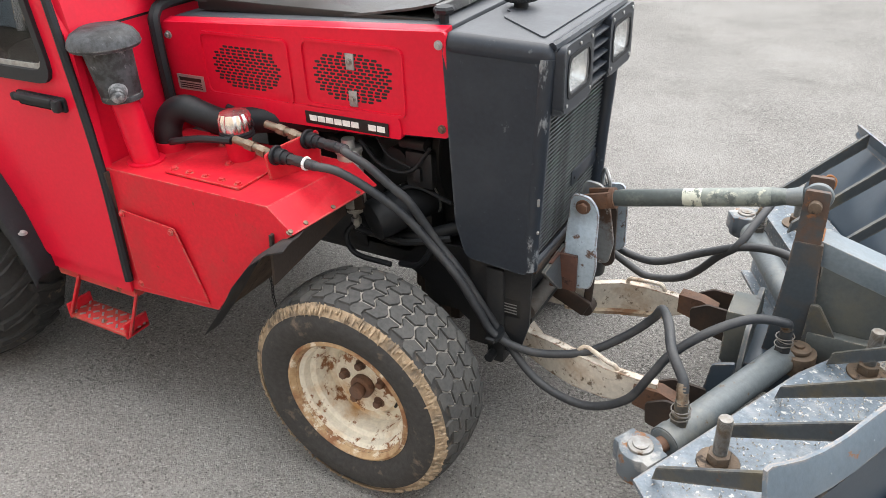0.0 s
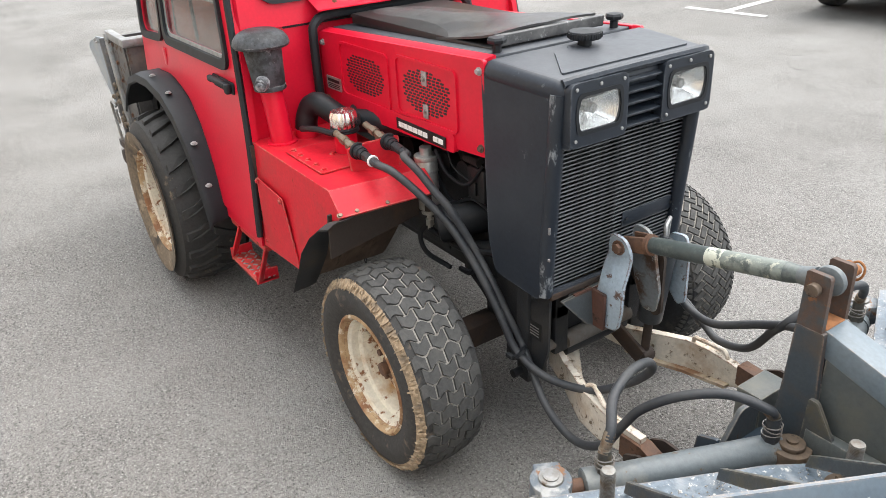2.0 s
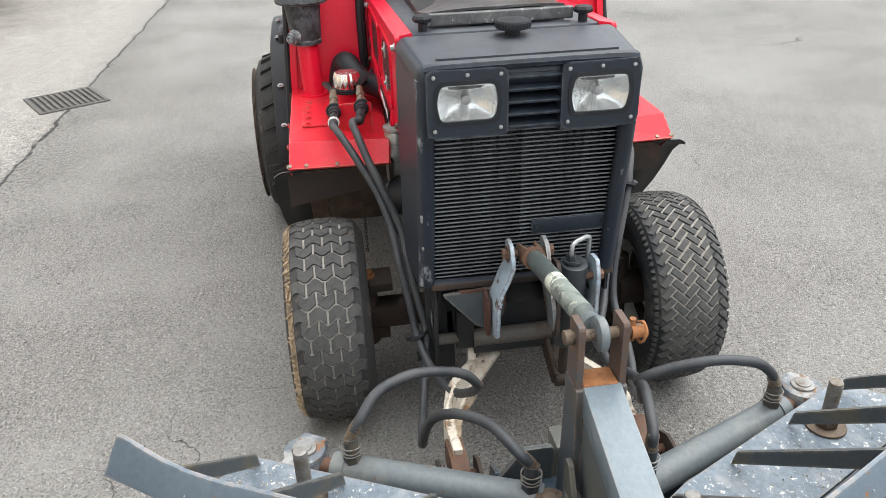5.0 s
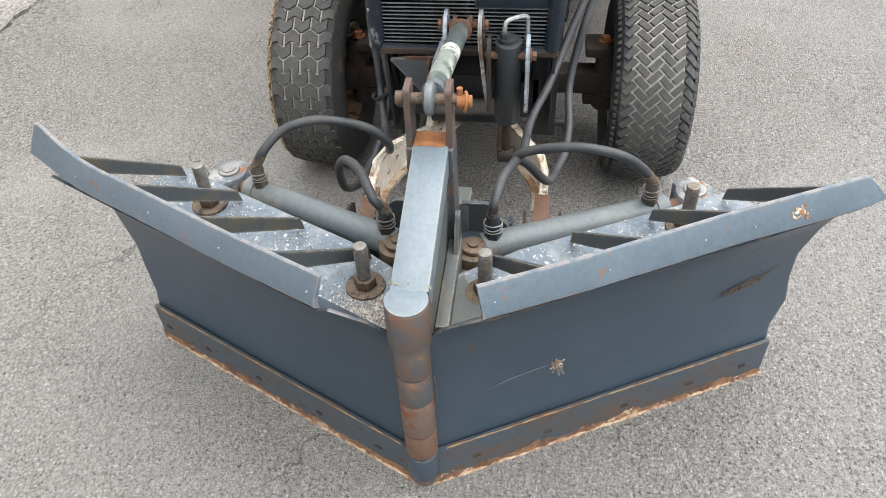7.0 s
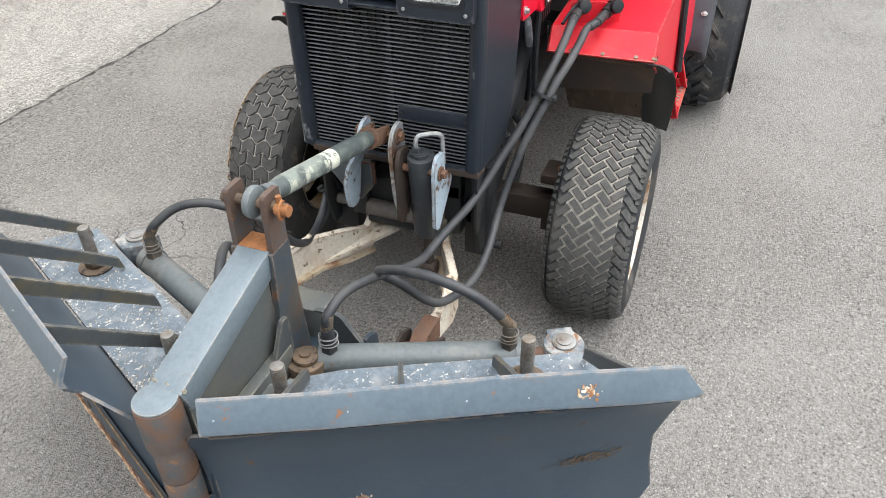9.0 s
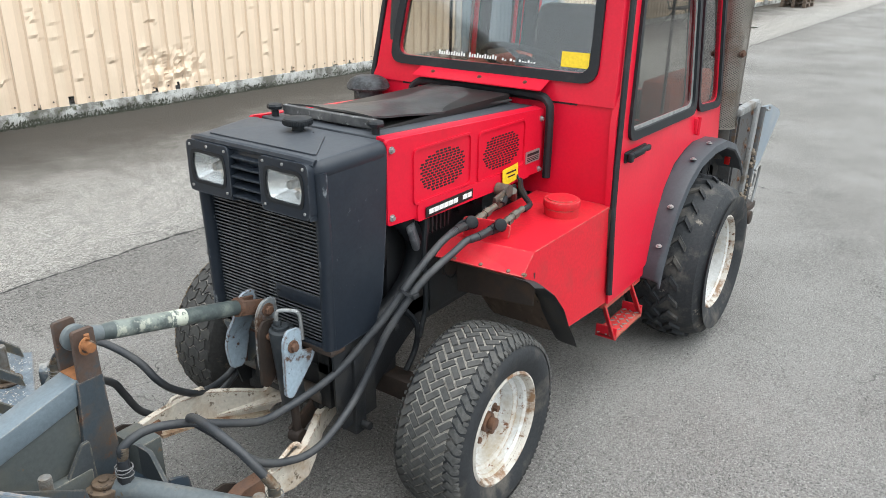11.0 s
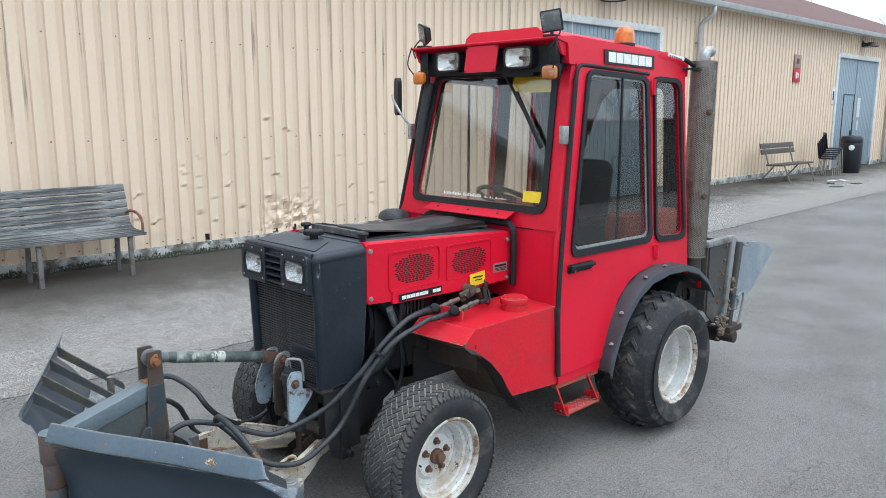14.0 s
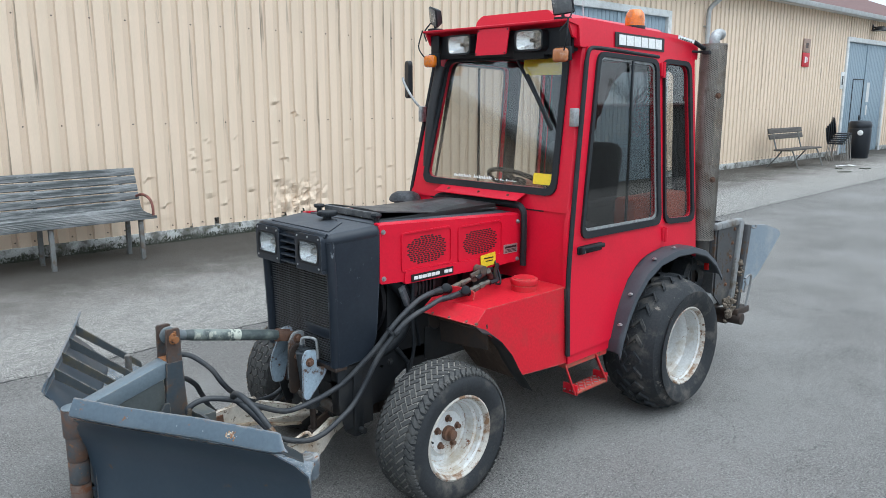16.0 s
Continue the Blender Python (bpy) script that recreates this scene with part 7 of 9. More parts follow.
    for a, b in zip(lines, lines[1:]):
        for q in range(3):
            bm.faces.new((a[q], a[q + 1], b[q + 1], b[q]))
    geo = bmesh.ops.extrude_face_region(bm, geom=bm.faces[:])
    for v in (q for q in geo["geom"] if isinstance(q, bmesh.types.BMVert)):
        v.co += Vector((-0.003, -0.008 * s, -0.008))
    mg = part("mudguard", bm, black_top if s > 0 else trim_black, tractor, "black rubber mudguard over the rear wheel", smooth=50)
    for x, z in ((-1.115, 0.555), (-1.20, 0.70), (-1.42, 0.852), (-1.62, 0.884)):
        part("bolt", nut((x, s * 0.655, z), (0.3 if x > -1.3 else 0, 0, 1), 0.009, 0.007), zinc, mg)
    # roof gutter corner post behind
    part("rear_post", joined(beam((-1.99, s * (side_y(0.95) - 0.02), 0.93), (-1.99, s * (side_y(1.92) - 0.02), 1.92), 0.035, 0.03)), red, tractor)

smoky = mat("faded_amber_plastic", (0.42, 0.15, 0.05), 0.15, dirt=(0.48, 0.30, 0.19), dirt_at=(0.5, 0.75), dirt_scale=25, bump=0.1, coat=0.6)
# front of the cab
wsh = soft_poly([(-0.435, 1.255), (0.435, 1.255), (0.390, 1.880), (-0.390, 1.880)], 0.05)
cabf = part("cab_front", sheet([(-0.545, 1.15), (0.545, 1.15), (0.482, 1.93), (-0.482, 1.93)], [wsh], 0.02, lambda u, v, w: (front_x(v) - w, u, v)), red, tractor, "red windscreen frame", smooth=25)
for s in (-1, 1):
    bm = bmesh.new()
    q = [bm.verts.new(p) for p in ((front_x(1.15), s * 0.545, 1.15), (front_x(1.15) - 0.030, s * side_y(1.15), 1.15), (front_x(1.93) - 0.030, s * side_y(1.93), 1.93), (front_x(1.93), s * 0.482, 1.93))]
    bm.faces.new(q)
    geo = bmesh.ops.extrude_face_region(bm, geom=bm.faces[:])
    for v in (g for g in geo["geom"] if isinstance(g, bmesh.types.BMVert)):
        v.co += Vector((-0.02, -0.015 * s, 0))
    part("pillar", bm, red, cabf, "rounded red corner pillar")
wo = soft_poly([(-0.470, 1.222), (0.470, 1.222), (0.422, 1.906), (-0.422, 1.906)], 0.065)
part("windscreen_seal", ring_between(wo, wsh, 0.014, lambda u, v, w: (front_x(v) - 0.002 + w, u, v)), trim_black, cabf, "wide black rubber windscreen seal")
g = part("windscreen_glass", sheet(wsh, [], 0.004, lambda u, v, w: (front_x(v) - 0.006 + w, u, v)), glass, cabf, "clear windscreen glass")
g.visible_shadow = False
low = [(-0.575, 0.80), (0.575, 0.80), (0.560, 1.10), (0.535, 1.17), (-0.535, 1.17), (-0.560, 1.10)]
part("bulkhead", sheet(low, [], 0.02, lambda u, v, w: (-0.752 - 0.135 * max(0, v - 0.86) - w, u, v)), red, tractor, "red bulkhead below the windscreen", smooth=25)
part("flashing", sheet([(-0.30, 0.0), (0.285, 0.0), (0.285, 0.055), (-0.30, 0.055)], [], 0.004, lambda u, v, w: (-0.720 - v * 1.3, u, 1.190 + v * 0.55 + w)), red, tractor, "red flashing strip under the windscreen")
for y in (-0.22, 0.0, 0.20):
    part("bolt", nut((-0.755, y, 1.209), (0.4, 0, 0.9), 0.006, 0.006), rust, tractor)
part("bulkhead_seal", tube([(-0.742, -0.318, 0.87), (-0.742, -0.318, 1.09), (-0.745, -0.305, 1.150), (-0.752, -0.24, 1.170), (-0.755, 0.0, 1.172), (-0.752, 0.24, 1.170), (-0.745, 0.305, 1.150), (-0.742, 0.318, 1.09), (-0.742, 0.318, 0.87)], 0.016, 8, 5), trim_black, tractor, "black rubber seal where the hood meets the cab")
# roof with visor
roof_side = soft_poly([(-0.905, 1.925), (-0.900, 2.020), (-0.825, 2.034), (-0.822, 2.046), (-0.95, 2.056), (-1.90, 2.022), (-2.045, 1.985), (-2.045, 1.900), (-1.95, 1.905)], 0.012)
rf = part("cab_roof", sheet(roof_side, [], 1.0, lambda u, v, w: (u, (w - 0.5) * (1.0 - 0.25 * max(0, v - 1.98)), v)), red, tractor, "red cab roof with a front visor", smooth=30)
part("roof_hump", sheet(soft_poly([(-0.20, 2.02), (-0.195, 2.085), (-0.165, 2.112), (0.27, 2.112), (0.325, 2.075), (0.34, 2.02)], 0.012), [], 1.06, lambda u, v, w: (-1.99 + w - 0.35 * max(0, v - 2.05) * (w > 0.5), u, v - 0.03 * (1.06 - w))), red, rf, smooth=30)
for yy in (-0.485, 0.473):
    part("visor_cheek", sheet([(-0.90, 1.96), (-0.90, 2.03), (-0.83, 2.036), (-0.87, 1.97)], [], 0.012, lambda u, v, w: (u, yy + w, v)), red, rf)
part("visor_plate", sheet(rounded(-0.085, 0.125, 1.900, 2.030, 0.008), [], 0.006, lambda u, v, w: (-0.838 + w + (2.03 - v) * 0.18, u, v)), red, rf, "flat red plate between the visor lamps")
for u, v in ((-0.077, 1.908), (0.117, 1.908), (-0.077, 2.022), (0.117, 2.022)):
    part("screw", cyl((-0.832 + (2.03 - v) * 0.18, u, v), (-0.828 + (2.03 - v) * 0.18, u, v), 0.004, seg=8), dark_metal, rf)
# black strip stands in for the shade behind the visor lamps
part("visor_back", bx(-0.912, -0.893, -0.465, 0.465, 1.895, 2.018, 0.002), trim_black, rf, "dark strip put in for the shade under the visor")
for y in (-0.235, 0.240):
    fr = rounded(y - 0.088, y + 0.088, 1.912, 2.014, 0.028)
    inn = rounded(y - 0.080, y + 0.080, 1.920, 2.006, 0.024)
    wl = part("visor_lamp", ring_between(fr, inn, 0.055, lambda u, v, w: (-0.895 + w, u, v)), trim_black, tractor, "rectangular driving lamp in a black frame")
    bowl = bmesh.new()
    rings = []
    for k in range(7):
        t = k / 6
        rings.append([bowl.verts.new((-0.848 - 0.036 * (1 - (1 - t) ** 2), y + (u - y) * (1 - 0.85 * t), 1.963 + (v - 1.963) * (1 - 0.8 * t))) for u, v in inn])
    for a, b in zip(rings, rings[1:]):
        for k in range(len(inn)):
            bowl.faces.new((a[k], a[(k + 1) % len(inn)], b[(k + 1) % len(inn)], b[k]))
    bowl.faces.new(rings[-1])
    part("reflector", bowl, reflector, wl, "bright mirror reflector")
    part("bulb", cyl((-0.884, y, 1.963), (-0.862, y, 1.963), 0.011, seg=14, bev=0.003), trim_black, wl)
    lo = part("lens", sheet(inn, [], 0.003, lambda u, v, w: (-0.844 + w, u, v)), lens_glass, wl)
    lo.visible_shadow = False
for s in (-1, 1):
    br = part("indicator", bx(-0.855, -0.812, min(s * 0.402, s * 0.482), max(s * 0.402, s * 0.482), 1.852, 1.918, 0.018, 3), amber if s < 0 else smoky, tractor, "amber indicator lamp" if s < 0 else "faded smoky amber indicator lamp")
    part("base", bx(-0.875, -0.855, min(s * 0.40, s * 0.48), max(s * 0.40, s * 0.48), 1.860, 1.925, 0.004), trim_black, br)
    part("bracket", joined(bx(-0.875, -0.865, min(s * 0.41, s * 0.47), max(s * 0.41, s * 0.47), 1.925, 2.02, 0.002), tube([(-0.82, s * 0.47, 1.90), (-0.80, s * 0.50, 1.96), (-0.82, s * 0.49, 2.05)], 0.004, 6)), trim_black, br)
    # flood lamps on the roof
    p = Vector((-0.86, s * 0.43, 2.065))
    turn = Matrix.Translation(p + Vector((0, 0, 0.056))) @ Matrix.Rotation(radians(22 * s - 4), 4, "Z") @ Matrix.Rotation(radians(12), 4, "Y") @ Matrix.Rotation(radians(6 if s > 0 else -16), 4, "X")
    shell = bx(-0.026, 0.016, -0.053, 0.053, -0.050, 0.050, 0.008)
    for v in shell.verts:
        if v.co.x < 0:
            v.co.y *= 0.72
            v.co.z *= 0.72
    fl = part("flood_lamp", moved(shell, turn), trim_black, tractor, "black flood lamp on the roof edge")
    part("glass", moved(bx(0.015, 0.0185, -0.046, 0.046, -0.043, 0.043, 0.002), turn), flood_glass, fl, "dusty dark lamp glass")
    part("foot", joined(bx(p.x - 0.03, p.x + 0.03, p.y - 0.03, p.y + 0.03, 2.045, 2.058, 0.002), cyl((p.x, p.y, 2.05), (p.x, p.y, 2.09), 0.008)), trim_black, fl)
    tube_pts = [(p.x - 0.01, p.y + 0.05 * s, 2.09), (p.x + 0.03, p.y + 0.055 * s, 2.04), (p.x + 0.05, p.y + 0.02 * s, 1.99)]
    part("cable", tube(tube_pts, 0.004, 6), trim_black, fl)
strip_ = part("sign_strip", sheet([(-1.775, 2.022), (-1.955, 2.002), (-1.953, 1.984), (-1.772, 2.002)], [], 0.004, lambda u, v, w: (u, 0.522 + w, v)), white_ink, tractor, "small tilted white sign strip on the roof edge", smooth=20)
part("print", joined(*[bx(-1.80 - 0.024 * k, -1.784 - 0.024 * k, 0.5262, 0.5268, 2.000 - 0.0027 * k, 2.009 - 0.0027 * k) for k in range(6)]), ink, strip_)
part("clip", cyl((-1.95, 0.524, 1.994), (-2.06, 0.53, 1.962), 0.012, seg=12, bev=0.003), trim_black, strip_, "black clip")
bc = part("beacon", joined(cyl((-1.53, 0.40, 2.03), (-1.53, 0.40, 2.062), 0.056, seg=28, bev=0.004)), trim_black, tractor, "black beacon base")
b = lathe([(0.052, 0.0), (0.052, 0.036), (0.047, 0.062), (0.032, 0.082), (0.0, 0.089)], 28)
part("dome", moved(b, Matrix.Translation((-1.53, 0.40, 2.062)) @ Matrix.Rotation(radians(90), 4, "X")), amber, bc, "orange beacon dome")
part("aerial", joined(cyl((-1.04, 0.42, 2.04), (-1.00, 0.40, 2.62), 0.0025, 0.001, seg=6), cyl((-1.042, 0.42, 2.03), (-1.04, 0.42, 2.055), 0.012, 0.008, seg=12)), white_frame, tractor, "thin white whip aerial")
# roof lettering panel as bars
for s in (1, -1):
    yr = lambda v: s * (0.5 * (1.0 - 0.25 * max(0, v - 1.98)) + 0.002)
    ns = part("roof_sign", sheet([(-1.195, 1.938), (-1.195, 2.008), (-1.665, 1.998), (-1.665, 1.928)], [], 0.003, lambda u, v, w: (u, yr(v) + s * w, v)), ink, rf, "black sign strip with white block lettering shown as bars")
    lets = bmesh.new()
    for k in range(6):
        a = -1.225 - k * 0.069
        z0 = 1.947 - k * 0.0014
        absorb(lets, sheet([(a, z0), (a, z0 + 0.050), (a - 0.062, z0 + 0.049), (a - 0.062, z0 - 0.001)], [], 0.003, lambda u, v, w: (u, yr(v) + s * (0.003 + w), v)))
    part("lettering", lets, white_ink, ns)
# mirror on the far pillar
mr = part("mirror_arm", joined(tube([(-0.86, -0.525, 1.61), (-0.83, -0.58, 1.68), (-0.84, -0.66, 1.76), (-0.85, -0.69, 1.80)], 0.007, 8), bx(-0.875, -0.835, -0.545, -0.520, 1.555, 1.64, 0.004)), zinc, tractor, "steel mirror arm")
part("mirror_head", moved(sheet(rounded(-0.045, 0.045, -0.105, 0.105, 0.035), [], 0.025, lambda u, v, w: (w - 0.012, u, v)), Matrix.Translation((-0.875, -0.668, 1.79)) @ Matrix.Rotation(radians(-28), 4, "Z")), trim_black, mr, "black rounded mirror head")
# bracket on the near pillar
part("pillar_bracket", bx(-0.865, -0.825, 0.510, 0.540, 1.555, 1.64, 0.004), zinc, tractor, "galvanised mirror bracket")
# wiper, stickers
wp = part("wiper", joined(beam((front_x(1.90) + 0.025, 0.10, 1.89), (front_x(1.60) + 0.03, 0.345, 1.62), 0.016, 0.010), beam((front_x(1.78) + 0.022, 0.195, 1.80), (front_x(1.52) + 0.022, 0.400, 1.535), 0.014, 0.020)), trim_black, tractor, "black wiper parked across the windscreen")
part("wiper_motor", bx(front_x(1.9) + 0.0, front_x(1.9) + 0.05, 0.10, 0.30, 1.875, 1.925, 0.008), trim_black, wp)
part("sticker", sheet([(0.315, 1.272), (0.425, 1.272), (0.422, 1.325), (0.312, 1.325)], [], 0.001, lambda u, v, w: (front_x(v) + 0.001 + w, u, v)), yellow, cabf, "yellow windscreen sticker")
lets = bmesh.new()
for a, b_, z0, z1 in ((-0.23, -0.10, 1.272, 1.289), (-0.085, 0.045, 1.272, 1.289), (0.065, 0.09, 1.272, 1.281), (0.10, 0.13, 1.272, 1.281), (0.14, 0.215, 1.272, 1.281)):
    n_ = max(1, int((b_ - a) / 0.0115))
    for k in range(n_):
        c0 = a + (b_ - a) * k / n_
        absorb(lets, sheet([(c0, z0), (c0 + (b_ - a) / n_ * 0.6, z0), (c0 + (b_ - a) / n_ * 0.6, z1 - 0.005 * (k % 3 > 0)), (c0, z1 - 0.005 * (k % 3 > 0))], [], 0.001, lambda u, v, w: (front_x(v) + 0.0005 + w, u, v)))
part("window_lettering", lets, white_ink, cabf, "white lettering on the glass shown as bars")
part("sun_visor", sheet([(0.10, 1.80), (0.38, 1.80), (0.375, 1.88), (0.10, 1.88)], [], 0.01, lambda u, v, w: (front_x(v) - 0.05 - w, u, v)), yellow, tractor, "yellow strip behind the windscreen")
# back wall with its window, floor, seat, wheel
bwin = soft_poly([(-0.44, 1.02), (0.44, 1.02), (0.40, 1.84), (-0.40, 1.84)], 0.05)
part("cab_back", sheet([(-0.565, 0.86), (0.565, 0.86), (0.505, 1.92), (-0.505, 1.92)], [bwin], 0.02, lambda u, v, w: (-1.985 - w, u, v)), red, tractor, "red cab back wall", smooth=25)
part("back_lining", sheet([(-0.55, 0.87), (0.55, 0.87), (0.495, 1.90), (-0.495, 1.90)], [bwin], 0.004, lambda u, v, w: (-1.979 + w, u, v)), seat_mat, tractor, "dark lining round the rear window", smooth=25)
part("window_seal", ring_between(soft_poly([(-0.47, 0.99), (0.47, 0.99), (0.43, 1.87), (-0.43, 1.87)], 0.06), bwin, 0.012, lambda u, v, w: (-1.974 + w, u, v)), trim_black, tractor)
g = part("back_glass", sheet(bwin, [], 0.004, lambda u, v, w: (-1.998 + w, u, v)), glass, tractor, "clear rear glass")
g.visible_shadow = False
part("cab_floor", joined(bx(-1.98, -0.76, -0.56, 0.56, 0.60, 0.63, 0.004), bx(-1.98, -1.35, -0.40, 0.40, 0.63, 0.80, 0.02)), dark_metal, tractor, "dark cab floor")
for y0, y1 in ((0.40, 0.535), (-0.535, -0.40)):
    part("inner_panel", bx(-1.96, -1.40, y0, y1, 0.89, 1.16, 0.02), orange_cloth, tractor, "orange-red inner wheel housing")
part("dashboard", joined(bx(-0.93, -0.79, -0.42, 0.42, 1.08, 1.20, 0.02), bx(-0.90, -0.77, -0.25, 0.25, 0.80, 1.10, 0.02)), seat_mat, tractor, "black dashboard")
part("driver_seat", joined(bx(-1.62, -1.15, -0.25, 0.25, 0.80, 0.98, 0.05, 3), moved(bx(-0.07, 0.07, -0.25, 0.25, 0.0, 0.52, 0.06, 3), Matrix.Translation((-1.60, 0, 0.92)) @ Matrix.Rotation(radians(-10), 4, "Y"))), seat_mat, tractor, "black driver's seat")
b = lathe([(0.175 + 0.013 * math.cos(a), 0.013 * math.sin(a)) for a in (2 * math.pi * k / 8 for k in range(8))], 36, closed=True)
absorb(b, beam((-0.17, 0, 0), (0.17, 0, 0), 0.02, 0.012))
absorb(b, cyl((0, -0.03, 0), (0, 0.02, 0), 0.035, seg=16))
part("steering_wheel", moved(b, Matrix.Translation((-1.06, 0.02, 1.235)) @ Matrix.Rotation(radians(-28), 4, "Y") @ Matrix.Rotation(radians(90), 4, "X")), trim_black, tractor, "black steering wheel")
part("steering_column", cyl((-1.05, 0.02, 1.22), (-0.88, 0.02, 1.0), 0.025, seg=14), trim_black, tractor)
part("armrest", joined(bx(-1.58, -1.28, 0.27, 0.32, 1.10, 1.14, 0.012), beam((-1.56, 0.295, 0.95), (-1.56, 0.295, 1.11), 0.03, 0.02)), seat_mat, tractor, "black armrest beside the seat")
part("lever", joined(cyl((-1.10, 0.36, 0.80), (-1.02, 0.37, 1.12), 0.008), cyl((-1.02, 0.37, 1.11), (-1.01, 0.372, 1.16), 0.018, seg=14, bev=0.006)), trim_black, tractor, "black control lever")
cloth = bmesh.new()
fold = [[cloth.verts.new((-1.06 - 0.30 * i / 12 * (1 - 0.55 * j / 6), 0.485 + 0.012 * math.sin(i * 1.7), 1.86 - (0.34 - 0.02 * i) * j / 6)) for j in range(7)] for i in range(13)]
for a, b in zip(fold, fold[1:]):
    for j in range(6):
        cloth.faces.new((a[j], a[j + 1], b[j + 1], b[j]))
part("hanging_cloth", cloth, mat("dark_maroon_cloth", (0.045, 0.012, 0.012), 0.9, bump=0.2), tractor, "dark maroon cloth hanging inside the door glass")
part("cab_lining", bx(-1.96, -0.90, -0.46, 0.46, 1.905, 1.922, 0.004), seat_mat, tractor, "dark headlining")
part("demister_hose", tube([(-0.90, -0.43, 1.86), (-0.86, -0.46, 1.60), (-0.85, -0.475, 1.40), (-0.84, -0.48, 1.26)], 0.028, 12), mat("ribbed_dark_hose", (0.028, 0.029, 0.031), 0.6, bump=0.3), tractor, "dark ribbed hose along the pillar")
for y0 in (0.525, -0.535):
    part("sliding_bar", bx(-1.33, -1.315, y0, y0 + 0.010, 1.05, 1.87, 0.002), trim_black, tractor, "black bar of the sliding window")

# ---- exhaust with its guard at the rear corner
EX = Vector((-2.135, 0.552, 0))
ex = part("exhaust", joined(cyl((EX.x, EX.y, 0.70), (EX.x, EX.y, 1.30), 0.050, seg=20, bev=0.01), cyl((EX.x, EX.y, 1.30), (EX.x, EX.y, 2.00), 0.030, seg=16), cyl((EX.x, EX.y, 1.70), (EX.x, EX.y, 1.735), 0.040, seg=16)), mat("sooty_exhaust", (0.07, 0.065, 0.06), 0.6, 0.3, dirt=(0.14, 0.09, 0.06), dirt_at=(0.5, 0.75), dirt_scale=10, bump=0.3), tractor, "sooty upright exhaust")
lat = bmesh.new()
strands, turns, z0, z1, rg = 26, 3.8, 0.86, 1.985, 0.072
for d in (-1, 1):
    for k in range(strands):
        prev = None
        for q in range(91):
            t = q / 90
            a = 2 * math.pi * (k / strands + d * turns * t)
            c = Vector((EX.x + rg * math.cos(a), EX.y + rg * math.sin(a), z0 + (z1 - z0) * t))
            nrm = Vector((math.cos(a), math.sin(a), 0))
            cur = [lat.verts.new(c + Vector((0, 0, 0.0028)) + nrm * 0.002 * d), lat.verts.new(c - Vector((0, 0, 0.0028)) + nrm * 0.001 * d)]
            if prev:
                lat.faces.new((prev[0], prev[1], cur[1], cur[0]))
            prev = cur
part("guard_mesh", lat, mesh_metal, ex, "expanded metal heat guard", smooth=0)
for zz in (0.855, 1.982):
    loop = [2 * math.pi * k / 32 for k in range(32)]
    part("guard_rim", ring_between([(rg * 1.01 * math.cos(a), rg * 1.01 * math.sin(a)) for a in loop], [(rg * 0.97 * math.cos(a), rg * 0.97 * math.sin(a)) for a in loop], 0.008, lambda u, v, w: (EX.x + u, EX.y + v, zz + w)), mesh_metal, ex)
for zz in (1.22, 1.70):
    part("guard_bolt", nut((EX.x + 0.045, EX.y + 0.066, zz), (0.55, 0.83, 0), 0.012, 0.016), rust, ex)
part("tail_elbow", tube([(EX.x, EX.y, 1.96), (EX.x, EX.y, 2.01), (EX.x - 0.012, EX.y, 2.035), (EX.x - 0.045, EX.y, 2.048), (EX.x - 0.075, EX.y, 2.046)], 0.030, 16, 5), zinc, ex, "pale bent tailpipe end")
part("exhaust_clamp", joined(bx(EX.x - 0.02, EX.x + 0.10, EX.y - 0.02, EX.y + 0.02, 1.93, 1.95, 0.003), beam((-1.98, 0.49, 1.945), (EX.x, EX.y, 1.945), 0.02, 0.012)), dark_metal, ex)
part("tail_lamp", bx(-2.085, -2.07, 0.612, 0.640, 0.685, 0.725, 0.004), mat("red_lamp_plastic", (0.5, 0.01, 0.01), 0.25), tractor, "small red tail lamp")

# ---------------------------------------------------------------- front linkage


def swept_plate(points, thick, heights):
    """An upright flat bar along points (its middle line), with a height at each point."""
    bm = bmesh.new()
    rows = []
    pts = [Vector(p) for p in points]
    for i, p in enumerate(pts):
        way = (pts[min(i + 1, len(pts) - 1)] - pts[max(i - 1, 0)])
        side = Vector((-way.y, way.x, 0)).normalized() * thick / 2
        h = heights[i] / 2
        rows.append([bm.verts.new(p + side + Vector((0, 0, h))), bm.verts.new(p - side + Vector((0, 0, h))), bm.verts.new(p - side - Vector((0, 0, h))), bm.verts.new(p + side - Vector((0, 0, h)))])
    for a, b in zip(rows, rows[1:]):
        for k in range(4):
            bm.faces.new((a[k], a[(k + 1) % 4], b[(k + 1) % 4], b[k]))
    bm.faces.new(rows[0])
    bm.faces.new(rows[-1])
    bmesh.ops.bevel(bm, geom=[e for e in bm.edges if e.calc_face_angle(0) > 0.8], offset=0.003, segments=1, affect="EDGES")
    return bm


